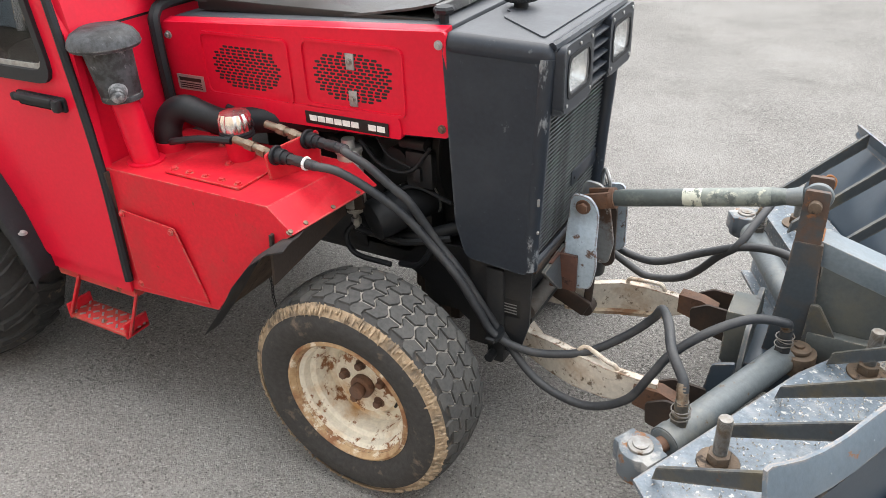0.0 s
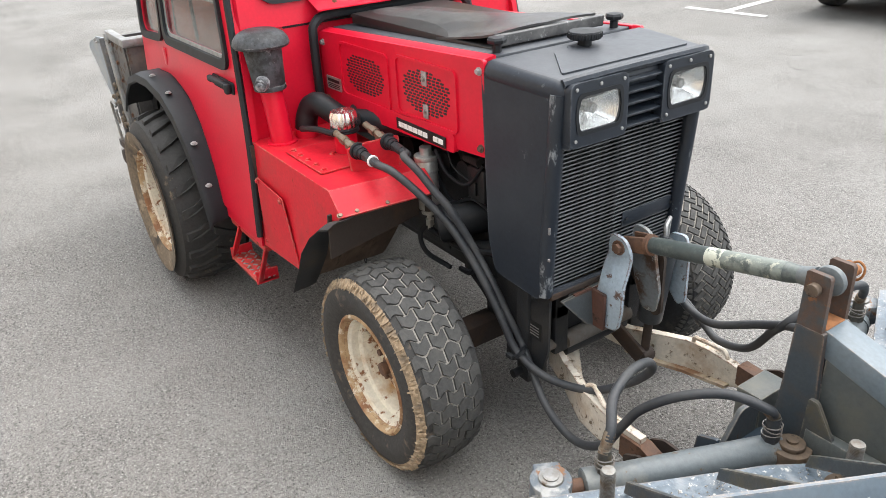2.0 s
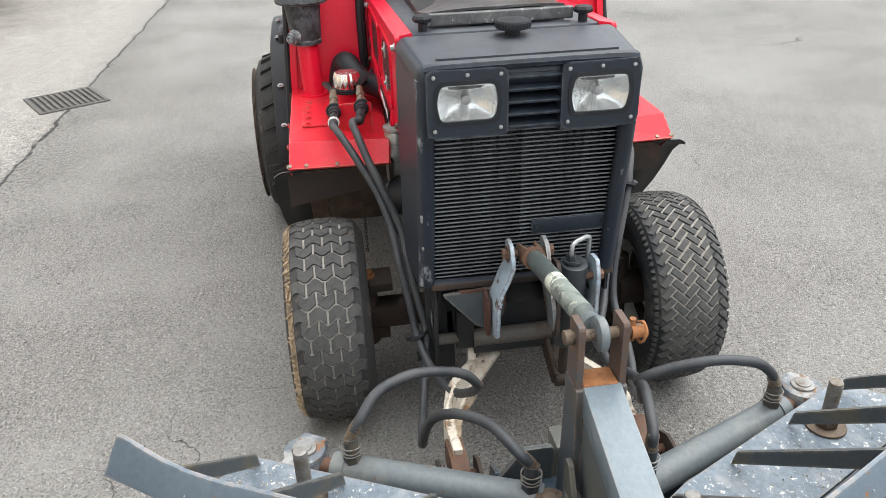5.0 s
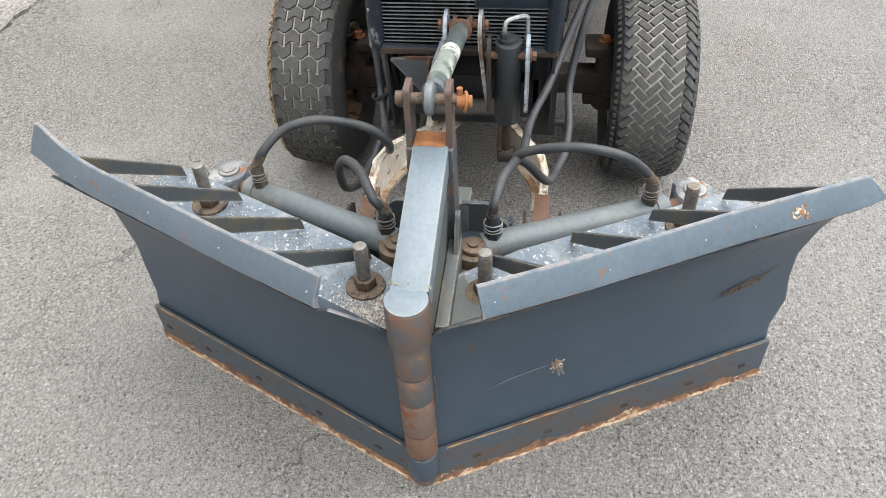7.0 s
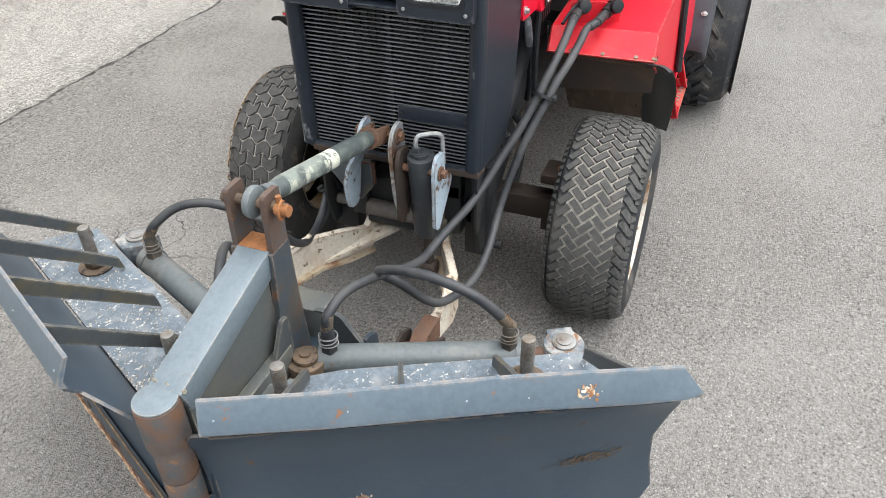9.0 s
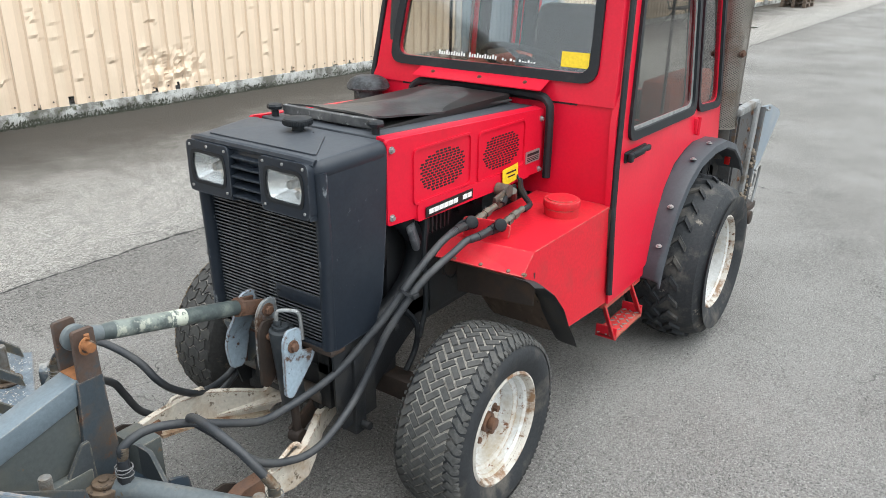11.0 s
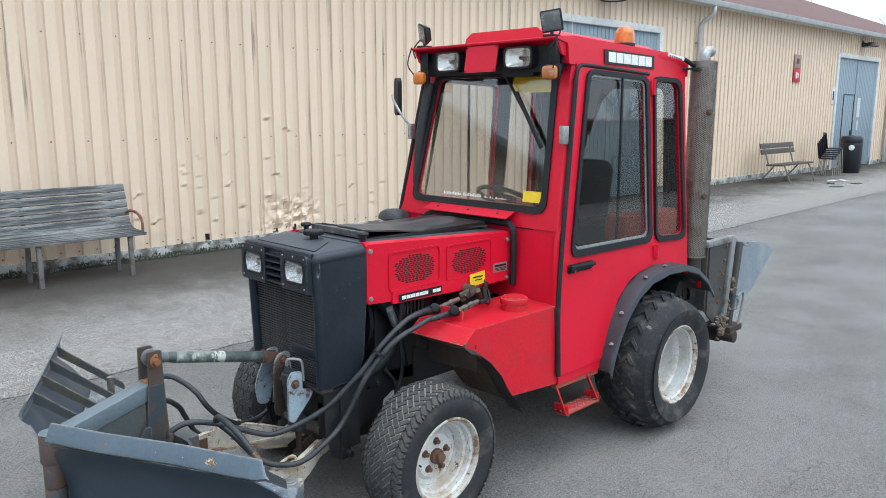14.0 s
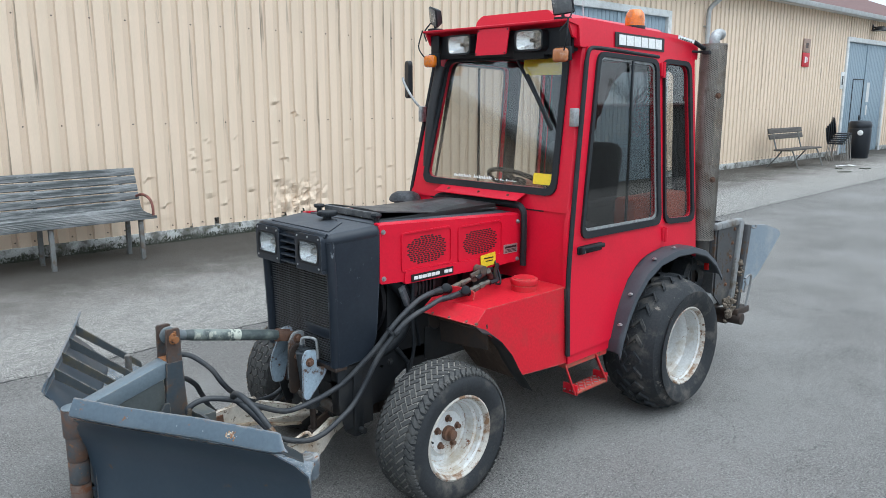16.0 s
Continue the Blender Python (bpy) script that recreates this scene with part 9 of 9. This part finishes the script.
    absorb(sh, sheet([(0.10, 0.0), (0.83, 0.0), (0.83, -0.165), (0.10, -0.165)], [], 0.010, lambda u, v, w: at_wing(u, v - 0.032, 0.19 + w)))
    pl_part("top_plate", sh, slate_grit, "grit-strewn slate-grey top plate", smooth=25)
    grit = bmesh.new()
    for k in range(3200 if s < 0 else 900):
        zone = rr.random()
        d, n = (rr.gauss(0.115, 0.045), -0.012 - 0.085 * rr.random() ** 1.4) if zone < 0.75 else (rr.uniform(0.1, 0.85), rr.uniform(-0.16, -0.01))
        if not (0.07 if s < 0 else 0.175) < d < 0.86:
            continue
        r_ = rr.uniform(0.0010, 0.0034)
        c = at_wing(d, n, 0.4625)
        vs = [grit.verts.new(c + Vector((r_ * math.cos(q), r_ * math.sin(q), 0))) for q in (0.2, 2.2, 4.4)] + [grit.verts.new(c + Vector((0, 0, r_)))]
        for f in ((0, 1, 3), (1, 2, 3), (2, 0, 3)):
            grit.faces.new([vs[i] for i in f])
    pl_part("grit", grit, mat("pale_grit_%d" % (s + 1), (0.62, 0.585, 0.54), 0.9, dirt=(0.22, 0.19, 0.16), dirt_at=(0.45, 0.6), dirt_scale=160, grain=0.3), "pale grit and sand", smooth=0)
    for d in (0.222, 0.412, 0.605, 0.795):
        rib = sheet([(0.098, 0.655), (0.098, 0.700), (-0.158, 0.502), (-0.165, 0.466)], [], 0.010, lambda u, v, w: at_wing(d + w, u, v))
        pl_part("rib", rib, rib_paint, "slate-grey stiffening rib", smooth=25)
    # threaded studs with nuts on washers
    for d, n in ((0.186, -0.095), (0.668, -0.118)):
        c = at_wing(d, n, 0.462)
        stud = pl_part("stud", joined(cyl(c, c + Vector((0, 0, 0.118)), 0.0138, seg=16, bev=0.002), *[cyl(c + Vector((0, 0, 0.034 + 0.0034 * k)), c + Vector((0, 0, 0.0355 + 0.0034 * k)), 0.0147, seg=14) for k in range(24)]), stud_steel, "threaded steel stud")
        pl_part("stud_nut", joined(cyl(c, c + Vector((0, 0, 0.006)), 0.042, seg=24, bev=0.002), cyl(c + Vector((0, 0, 0.006)), c + Vector((0, 0, 0.030)), 0.024, seg=6, bev=0.003)), nut_brown, "rusty nut on a wide washer", stud)
    # swing ram
    a, b = Vector((0.955, 0.095 * s - 0.012, 0.430)), Vector((0.772, 0.508 * s - 0.006, 0.418))
    e = Vector((0.738, 0.572 * s - 0.002, 0.412))
    ram = pl_part("swing_ram", joined(cyl(a, b, 0.034, seg=26, bev=0.004), cyl(a + (b - a) * 0.93, a + (b - a) * 0.995, 0.037, seg=26)), ram_grey, "worn grey hydraulic swing ram")
    pl_part("ram_rod", cyl(b, e, 0.018, seg=16), rust, "", ram)
    pl_part("ram_eye", joined(cyl(e - Vector((0, 0, 0.035)), e + Vector((0, 0, 0.035)), 0.045, seg=26, bev=0.004), moved(bx(-0.05, 0.05, -0.03, 0.03, -0.02, 0.036, 0.006), Matrix.Translation(e) @ Matrix.Rotation(0.5 * s, 4, "Z"))), mat("chipped_ram_eye_%d" % (s + 1), (0.30, 0.30, 0.29), 0.55, dirt=(0.10, 0.12, 0.14), dirt_at=(0.40, 0.54), dirt_scale=14, spots=(0.20, 0.10, 0.05), spots_at=(0.57, 0.62), spots_scale=22, bump=0.3), "chipped pale ram eye", ram)
    pl_part("eye_pin", joined(cyl(e + Vector((0, 0, 0.03)), e + Vector((0, 0, 0.042)), 0.027, seg=24, bev=0.004), cyl(e + Vector((0, 0, 0.042)), e + Vector((0, 0, 0.045)), 0.017, seg=20, bev=0.001)), dull_zinc, "worn steel pin head", ram)
    pin = Vector((0.978, 0.086 * s - 0.018, 0.40))
    pl_part("ram_pivot", joined(cyl(pin, pin + Vector((0, 0, 0.05)), 0.042, seg=26, bev=0.004), cyl(pin + Vector((0, 0, 0.05)), pin + Vector((0, 0, 0.062)), 0.028, seg=22, bev=0.003), cyl(pin + Vector((0, 0, 0.062)), pin + Vector((0, 0, 0.068)), 0.012, seg=12)), nut_brown, "round pivot of the swing ram", ram)
    for q in (0.06, 0.90):
        c = a + (b - a) * q + Vector((0, 0, 0.03))
        pl_part("hose_fitting", joined(cyl(c, c + Vector((0, 0, 0.016)), 0.019, seg=6), cyl(c + Vector((0, 0, 0.016)), c + Vector((0, 0, 0.026)), 0.017, seg=14), cyl(c + Vector((0, 0, 0.026)), c + Vector((0, 0, 0.062)), 0.0145, seg=14)), fitting_grey if q > 0.5 else hose_mat, "hose fitting", ram)
        for dz, tip in ((0.020, 0.003), (0.034, -0.004), (0.041, 0.002)):
            pl_part("wire_clip", tube([c + Vector((0.0205 * math.cos(k), 0.0205 * math.sin(k), dz + tip * math.cos(k))) for k in (0.0, 0.8, 1.6, 2.4, 3.2, 4.0, 4.8, 5.6, 6.28)], 0.0014, 5, 2), dull_zinc, "thin wire clip", ram)
    # lug plates of the hinge
    for z in (0.10, 0.30):
        pl_part("hinge_lug", sheet([(0.0, -0.01), (0.12, -0.035), (0.12, -0.09), (0.0, -0.06)], [], 0.014, lambda u, v, w: at_wing(u, v, z + w)), slate, "")

post_mat = mat("rust_stained_post_paint", (0.062, 0.068, 0.074), 0.6, dirt=(0.125, 0.066, 0.040), dirt_at=(0.40, 0.60), dirt_scale=13, spots=(0.20, 0.105, 0.055), spots_at=(0.60, 0.66), spots_scale=30, bump=0.5)
H0 = Vector((1.301, -0.020, 0.0))
hp = pl_part("hinge_post", joined(cyl(H0 + Vector((-0.004, 0, 0.03)), H0 + Vector((0, 0, 0.54)), 0.030, seg=26), cyl(H0 + Vector((0, 0, 0.52)), H0 + Vector((0, 0, 0.622)), 0.041, seg=30, bev=0.003)), post_mat, "rusty upright hinge post")
# pale disc that carries the painted sky sheen of the post's top
pl_part("post_top", cyl(H0 + Vector((0, 0, 0.6225)), H0 + Vector((0, 0, 0.6265)), 0.0395, seg=30, bev=0.001), slate_pale, "slate post top, coloured paler for the sky's sheen", hp)
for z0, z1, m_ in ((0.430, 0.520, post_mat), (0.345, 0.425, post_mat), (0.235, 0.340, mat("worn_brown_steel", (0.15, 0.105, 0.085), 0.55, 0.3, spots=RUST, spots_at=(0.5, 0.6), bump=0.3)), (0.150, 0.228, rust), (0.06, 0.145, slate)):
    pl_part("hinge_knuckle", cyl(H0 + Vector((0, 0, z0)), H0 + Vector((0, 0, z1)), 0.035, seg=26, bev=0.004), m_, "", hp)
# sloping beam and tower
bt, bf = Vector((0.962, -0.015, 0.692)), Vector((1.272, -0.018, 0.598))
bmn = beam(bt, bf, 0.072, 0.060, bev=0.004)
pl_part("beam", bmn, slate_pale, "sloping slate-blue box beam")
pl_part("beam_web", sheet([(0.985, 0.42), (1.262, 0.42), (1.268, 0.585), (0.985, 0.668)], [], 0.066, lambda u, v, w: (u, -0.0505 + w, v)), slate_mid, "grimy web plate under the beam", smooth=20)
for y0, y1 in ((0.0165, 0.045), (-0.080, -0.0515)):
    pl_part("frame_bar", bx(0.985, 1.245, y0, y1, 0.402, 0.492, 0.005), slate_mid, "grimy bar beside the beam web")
wr = random.Random(71)
bead = [(1.268 + wr.uniform(-0.003, 0.003), -0.054 + 0.0062 * k, 0.6255 + wr.uniform(-0.002, 0.0025)) for k in range(13)]
pl_part("weld", joined(*[tube([a, b], wr.uniform(0.0038, 0.0062), 7, 2) for a, b in zip(bead, bead[1:])]), slate_mid, "rough weld bead", smooth=60)
ear_rust = mat("rust_bled_slate_paint", (0.085, 0.055, 0.042), 0.7, dirt=(0.055, 0.062, 0.066), dirt_at=(0.50, 0.62), dirt_scale=16, spots=(0.20, 0.095, 0.045), spots_at=(0.60, 0.66), spots_scale=26, bump=0.5)
for y in (-0.064, 0.016):
    tp = pl_part("tower_plate", sheet(soft_poly([(0.895, 0.40), (1.008, 0.40), (0.992, 0.52), (0.983, 0.62), (0.978, 0.715), (0.915, 0.715), (0.912, 0.62), (0.906, 0.52)], 0.005), [], 0.014, lambda u, v, w: (u, y + w, v)), mat("tower_%d" % int(y * 1000), (0.042, 0.054, 0.065), 0.5, dirt=(0.080, 0.062, 0.048), dirt_at=(0.46, 0.66), dirt_scale=7, spots=(0.13, 0.062, 0.034), spots_at=(0.61, 0.67), spots_scale=14, bump=0.3, edge=(0.20, 0.145, 0.11), edge_r=0.008), "dark upright tower plate", smooth=25)
    pl_part("ear", sheet(soft_poly([(0.916, 0.700), (0.972, 0.700), (0.970, 0.836), (0.966, 0.842), (0.922, 0.842), (0.918, 0.838)], 0.002), [], 0.012, lambda u, v, w: (u, y + 0.001 + w, v)), ear_rust, "rust-brown ear plate", tp, smooth=25)
for y in (-0.078, 0.032):
    pl_part("tower_gusset", sheet(soft_poly([(0.975, 0.40), (1.095, 0.40), (1.085, 0.425), (1.0, 0.565), (0.98, 0.565)], 0.006), [], 0.010, lambda u, v, w: (u, y + w, v)), rib_paint, "dark triangular gusset at the foot of the tower", smooth=25)
pl_part("tower_cap", bx(0.925, 0.975, -0.0495, 0.0155, 0.70, 0.722, 0.003), rust_orange, "orange-rusted cross plate")
pl_part("tower_web", bx(0.922, 0.934, -0.0495, 0.0155, 0.40, 0.66, 0.002), slate, "")
base = joined(bx(0.86, 1.02, -0.14, 0.10, 0.34, 0.40, 0.006), bx(0.80, 0.86, -0.30, 0.26, 0.24, 0.32, 0.006), bx(0.90, 1.26, -0.055, 0.015, 0.26, 0.40, 0.006))
pl_part("frame", base, slate, "slate-grey plough frame")
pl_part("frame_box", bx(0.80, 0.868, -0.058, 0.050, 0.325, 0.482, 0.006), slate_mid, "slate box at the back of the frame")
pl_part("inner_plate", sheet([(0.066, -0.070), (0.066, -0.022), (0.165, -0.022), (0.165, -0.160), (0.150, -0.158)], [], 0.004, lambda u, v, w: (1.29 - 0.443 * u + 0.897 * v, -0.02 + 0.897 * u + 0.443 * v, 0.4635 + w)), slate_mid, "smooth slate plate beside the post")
for s in (-1, 1):
    y = 0.155 * s - 0.018
    gs = pl_part("gusset", sheet(soft_poly([(0.045, 0.30), (0.165, 0.30), (0.166, 0.405), (0.110, 0.485), (0.045, 0.485)], 0.012), [], 0.012, lambda u, v, w: (0.855 + w, s * u - 0.018, v)), rib_paint, "dark slate gusset plate")
    pl_part("gusset_web", sheet(soft_poly([(0.78, 0.25), (0.853, 0.30), (0.853, 0.42), (0.80, 0.40)], 0.008), [], 0.010, lambda u, v, w: (u, s * (0.155 + w) - 0.018, v)), slate, "", gs)
for s in (-1, 1):
    rr = random.Random(60 + s)
    lumps = bmesh.new()
    for k in range(26):
        c = Vector((0.985 + rr.uniform(-0.03, 0.10), s * (0.058 + rr.uniform(-0.012, 0.022)) - 0.018, 0.395 + rr.uniform(0, 0.02)))
        absorb(lumps, moved(bx(-0.012, 0.012, -0.009, 0.009, -0.006, 0.008, 0.004), Matrix.Translation(c) @ Matrix.Rotation(rr.uniform(0, 3), 4, "Z") @ Matrix.Rotation(rr.uniform(-0.4, 0.4), 4, "X") @ Matrix.Scale(rr.uniform(0.5, 1.3), 4)))
    pl_part("caked_dirt", lumps, dirt_mat if s > 0 else rust, "dirt caked in the corner", smooth=0)

# ---------------------------------------------------------------- hydraulic hoses


def hose(points, r, label):
    h = thing("hydraulic_hose", label, "hose", group="hydraulic hoses of the plough")
    part("tube", tube(points, r, 12, 8), hose_mat, h)
    for a, b in ((Vector(points[0]), Vector(points[1])), (Vector(points[-1]), Vector(points[-2]))):
        w = (b - a).normalized()
        part("ferrule", joined(cyl(a, a + w * 0.036, r * 1.10, seg=16, bev=0.002), *[cyl(a + w * (0.006 + 0.007 * k), a + w * (0.009 + 0.007 * k), r * 1.17, seg=16) for k in range(4)], cyl(a - w * 0.012, a + w * 0.002, r * 1.12, seg=6)), brass if a.x > 0.5 else hose_mat, h, "crimped steel ferrule")
    return h


def fit_top(s, q):
    a, b = Vector((0.955, 0.095 * s - 0.012, 0.430)), Vector((0.772, 0.508 * s - 0.006, 0.418))
    return a + (b - a) * q + Vector((0, 0, 0.092))


HR = 0.0112
c0, w0 = COUP[(-1, 0)]
c1, w1 = COUP[(-1, 1)]
fo, fi = fit_top(-1, 0.90), fit_top(-1, 0.06)
hose([c0 + w0 * 0.10, c0 + w0 * 0.135, (-0.077, -0.430, 0.853), (-0.013, -0.388, 0.795), (0.049, -0.341, 0.714), (0.110, -0.314, 0.624), (0.168, -0.303, 0.550), (0.220, -0.285, 0.445), (0.262, -0.274, 0.375), (0.36, -0.25, 0.335), (0.49, -0.215, 0.355), (0.59, -0.188, 0.425), (0.648, -0.180, 0.490), (0.672, -0.215, 0.545), (0.697, -0.280, 0.580), (0.720, -0.345, 0.595), (0.745, -0.41, 0.580), (0.783, -0.452, 0.545), fo], HR, "black hydraulic hose sagging from the coupler to the plough ram")
hose([c1 + w1 * 0.10, c1 + w1 * 0.13, (-0.076, -0.393, 0.889), (-0.026, -0.381, 0.858), (0.021, -0.360, 0.805), (0.058, -0.336, 0.755), (0.105, -0.290, 0.630), (0.165, -0.279, 0.550), (0.216, -0.261, 0.450), (0.262, -0.249, 0.372), (0.38, -0.275, 0.27), (0.52, -0.30, 0.255), (0.63, -0.31, 0.32), (0.685, -0.305, 0.415), (0.72, -0.285, 0.475), (0.79, -0.245, 0.535), (0.87, -0.195, 0.565), (0.94, -0.155, 0.55), fi], HR, "black hydraulic hose looping over to the plough ram")
c0, w0 = COUP[(1, 0)]
c1, w1 = COUP[(1, 1)]
fo, fi = fit_top(1, 0.90), fit_top(1, 0.06)
hose([c0 + w0 * 0.10, (-0.088, 0.398, 0.832), (-0.023, 0.393, 0.812), (0.052, 0.385, 0.788), (0.097, 0.369, 0.756), (0.132, 0.355, 0.719), (0.171, 0.334, 0.663), (0.205, 0.312, 0.602), (0.240, 0.291, 0.520), (0.272, 0.280, 0.464), (0.312, 0.277, 0.421), (0.380, 0.281, 0.385), (0.457, 0.274, 0.346), (0.530, 0.252, 0.334), (0.64, 0.225, 0.38), (0.73, 0.175, 0.50), (0.775, 0.150, 0.555), (0.80, 0.20, 0.595), (0.825, 0.29, 0.622), (0.825, 0.375, 0.605), (0.812, 0.425, 0.565), fo], HR, "black hydraulic hose crossing over to the plough ram")
hose([c1 + w1 * 0.10, (-0.045, 0.362, 0.855), (0.010, 0.363, 0.840), (0.066, 0.356, 0.806), (0.115, 0.342, 0.762), (0.149, 0.328, 0.721), (0.198, 0.300, 0.650), (0.252, 0.268, 0.586), (0.310, 0.240, 0.526), (0.372, 0.215, 0.487), (0.425, 0.190, 0.460), (0.485, 0.173, 0.444), (0.57, 0.165, 0.446), (0.69, 0.165, 0.505), (0.79, 0.150, 0.555), (0.88, 0.125, 0.575), (0.94, 0.112, 0.555), fi], HR, "black hydraulic hose running to the inner end of the plough ram")
for p, way in (((0.258, -0.269, 0.373), (0.5, 0.4, -0.8)), ((0.138, 0.342, 0.722), (0.5, -0.25, -0.8))):
    tie = thing("hose_tie", "black cable tie binding two hoses", "cable tie")
    w = Vector(way).normalized()
    part("strap", joined(cyl(Vector(p) - w * 0.004, Vector(p) + w * 0.004, 0.030, seg=18), moved(bx(-0.012, 0.012, -0.006, 0.006, -0.006, 0.006, 0.002), Matrix.Translation(Vector(p) + Vector((0.0, -0.03 if p[1] < 0 else 0.03, 0))))), trim_black, tie)

# ---------------------------------------------------------------- spreader behind the cab
spr = thing("rear_spreader", "stained steel spreader box with tilted tailgate behind the cab", "spreader", at=Matrix.Translation((-2.3, 0, 0.3)))
sp_inv = Matrix.Translation((2.3, 0, -0.3))


def sp_part(name, bm, material, label="", parent=None, smooth=35):
    return part(name, moved(bm, sp_inv), material, parent or spr, label, smooth)


sp_part("hopper_front", bx(-2.20, -2.18, -0.62, 0.62, 0.50, 0.93, 0.003), spreader_metal, "stained sheet-steel hopper wall")
sp_part("top_rail", joined(bx(-2.22, -2.15, -0.64, 0.64, 0.91, 0.95, 0.01), bx(-2.5, -2.22, 0.60, 0.64, 0.91, 0.95, 0.008), bx(-2.5, -2.22, -0.64, -0.60, 0.91, 0.95, 0.008)), dull_zinc, "bent pale top rail")
for s in (-1, 1):
    sp_part("hopper_side", sheet([(-2.20, 0.50), (-2.20, 0.93), (-2.49, 0.93), (-2.41, 0.42), (-2.30, 0.42)], [], 0.012, lambda u, v, w: (u, s * (0.628 - w), v)), spreader_metal, "stained hopper side", smooth=20)
    sp_part("side_flange", beam((-2.485, s * 0.636, 0.935), (-2.405, s * 0.636, 0.36), 0.022, 0.05), dull_zinc, "pale edge flange")
    sp_part("side_post", beam((-2.575, s * 0.64, 0.90), (-2.475, s * 0.64, 0.34), 0.035, 0.04), spreader_metal, "rusty corner post")
    for path, r_ in (([(-2.575, 0.665, 0.885), (-2.60, 0.668, 0.88), (-2.625, 0.668, 0.88), (-2.63, 0.668, 0.895)], 0.006), ([(-2.535, 0.665, 0.56), (-2.58, 0.668, 0.575), (-2.615, 0.668, 0.56), (-2.60, 0.668, 0.47), (-2.555, 0.666, 0.345)], 0.007), ([(-2.535, 0.665, 0.545), (-2.55, 0.665, 0.52), (-2.535, 0.665, 0.47)], 0.006)):
        sp_part("latch_rod", tube([(x, s * y, z) for x, y, z in path], r_, 7), dull_zinc, "bent steel latch rod")
    sp_part("spread_wing", sheet([(-2.585, 0.89), (-2.90, 0.86), (-3.12, 0.80), (-3.17, 0.765), (-3.05, 0.68), (-2.84, 0.53), (-2.535, 0.42)], [], 0.008, lambda u, v, w: (u, s * (0.615 - w), v)), mat("blue_grey_sheet_%d" % (s + 1), (0.26, 0.31, 0.36), 0.45, 0.3, dirt=(0.42, 0.43, 0.43), dirt_at=(0.45, 0.7), dirt_scale=7, bump=0.2), "blue-grey side sheet")
    mr = random.Random(44 + s)
    earth = bmesh.new()
    for k in range(64):
        mid = mr.choice(((-2.33, 0.44), (-2.42, 0.40), (-2.47, 0.50), (-2.36, 0.36), (-2.50, 0.62)))
        c = Vector((mid[0] + mr.gauss(0, 0.022), s * (0.642 + mr.uniform(-0.006, 0.014)), mid[1] + mr.gauss(0, 0.024)))
        lump = bmesh.new()
        bmesh.ops.create_icosphere(lump, subdivisions=1, radius=mr.uniform(0.006, 0.018))
        for v in lump.verts:
            v.co *= mr.uniform(0.65, 1.25)
        absorb(earth, moved(lump, Matrix.Translation(c)))
    sp_part("mud", earth, dirt_mat, "caked earth", smooth=0)
    for k in range(5):
        sp_part("bolt", nut((-2.40 - 0.018 * k + 0.06, s * 0.628, 0.55 + 0.085 * k), (0, s, 0), 0.009, 0.008), rust)
    sp_part("bearing", joined(cyl((-2.46, s * 0.58, 0.315), (-2.46, s * 0.70, 0.315), 0.038, seg=18, bev=0.005), bx(-2.60, -2.43, min(s * 0.60, s * 0.68), max(s * 0.60, s * 0.68), 0.335, 0.375, 0.005)), under_rust, "rusty roller bearing")
    sp_part("hitch_strut", beam((-1.95, s * 0.30, 0.42), (-2.30, s * 0.30, 0.40), 0.06, 0.08), under_rust, "")
sp_part("tailgate", sheet([(-0.61, 0.0), (0.61, 0.0), (0.61, 0.48), (-0.61, 0.48)], [], 0.012, lambda u, v, w: (-2.495 - 0.17 * v - w, u, 0.42 + v)), spreader_metal, "tilted tailgate")
sp_part("hopper_floor", joined(bx(-2.44, -2.18, -0.61, 0.61, 0.41, 0.44, 0.006), cyl((-2.46, -0.6, 0.315), (-2.46, 0.6, 0.315), 0.05, seg=18)), under_rust, "")
sp_part("cross_beam", bx(-2.44, -2.10, -0.62, 0.62, 0.44, 0.52, 0.01), dull_zinc, "stained cross beam")
# a small spare wheel-like roller behind the rear tyre
for s in (-1, 1):
    cw = sp_part("roller_wheel", joined(moved(lathe([(0.05, -0.05), (0.10, -0.06), (0.125, -0.045), (0.13, 0), (0.125, 0.045), (0.10, 0.06), (0.05, 0.05)], 30), Matrix.Translation((-2.08, s * 0.50, 0.62)))), rubber, "small rubber-tyred wheel tucked behind the tyre")
    sp_part("wheel_disc", cyl((-2.08, s * 0.50 - 0.03, 0.62), (-2.08, s * 0.50 + 0.03, 0.62), 0.06, seg=20), under_rust, "", cw)
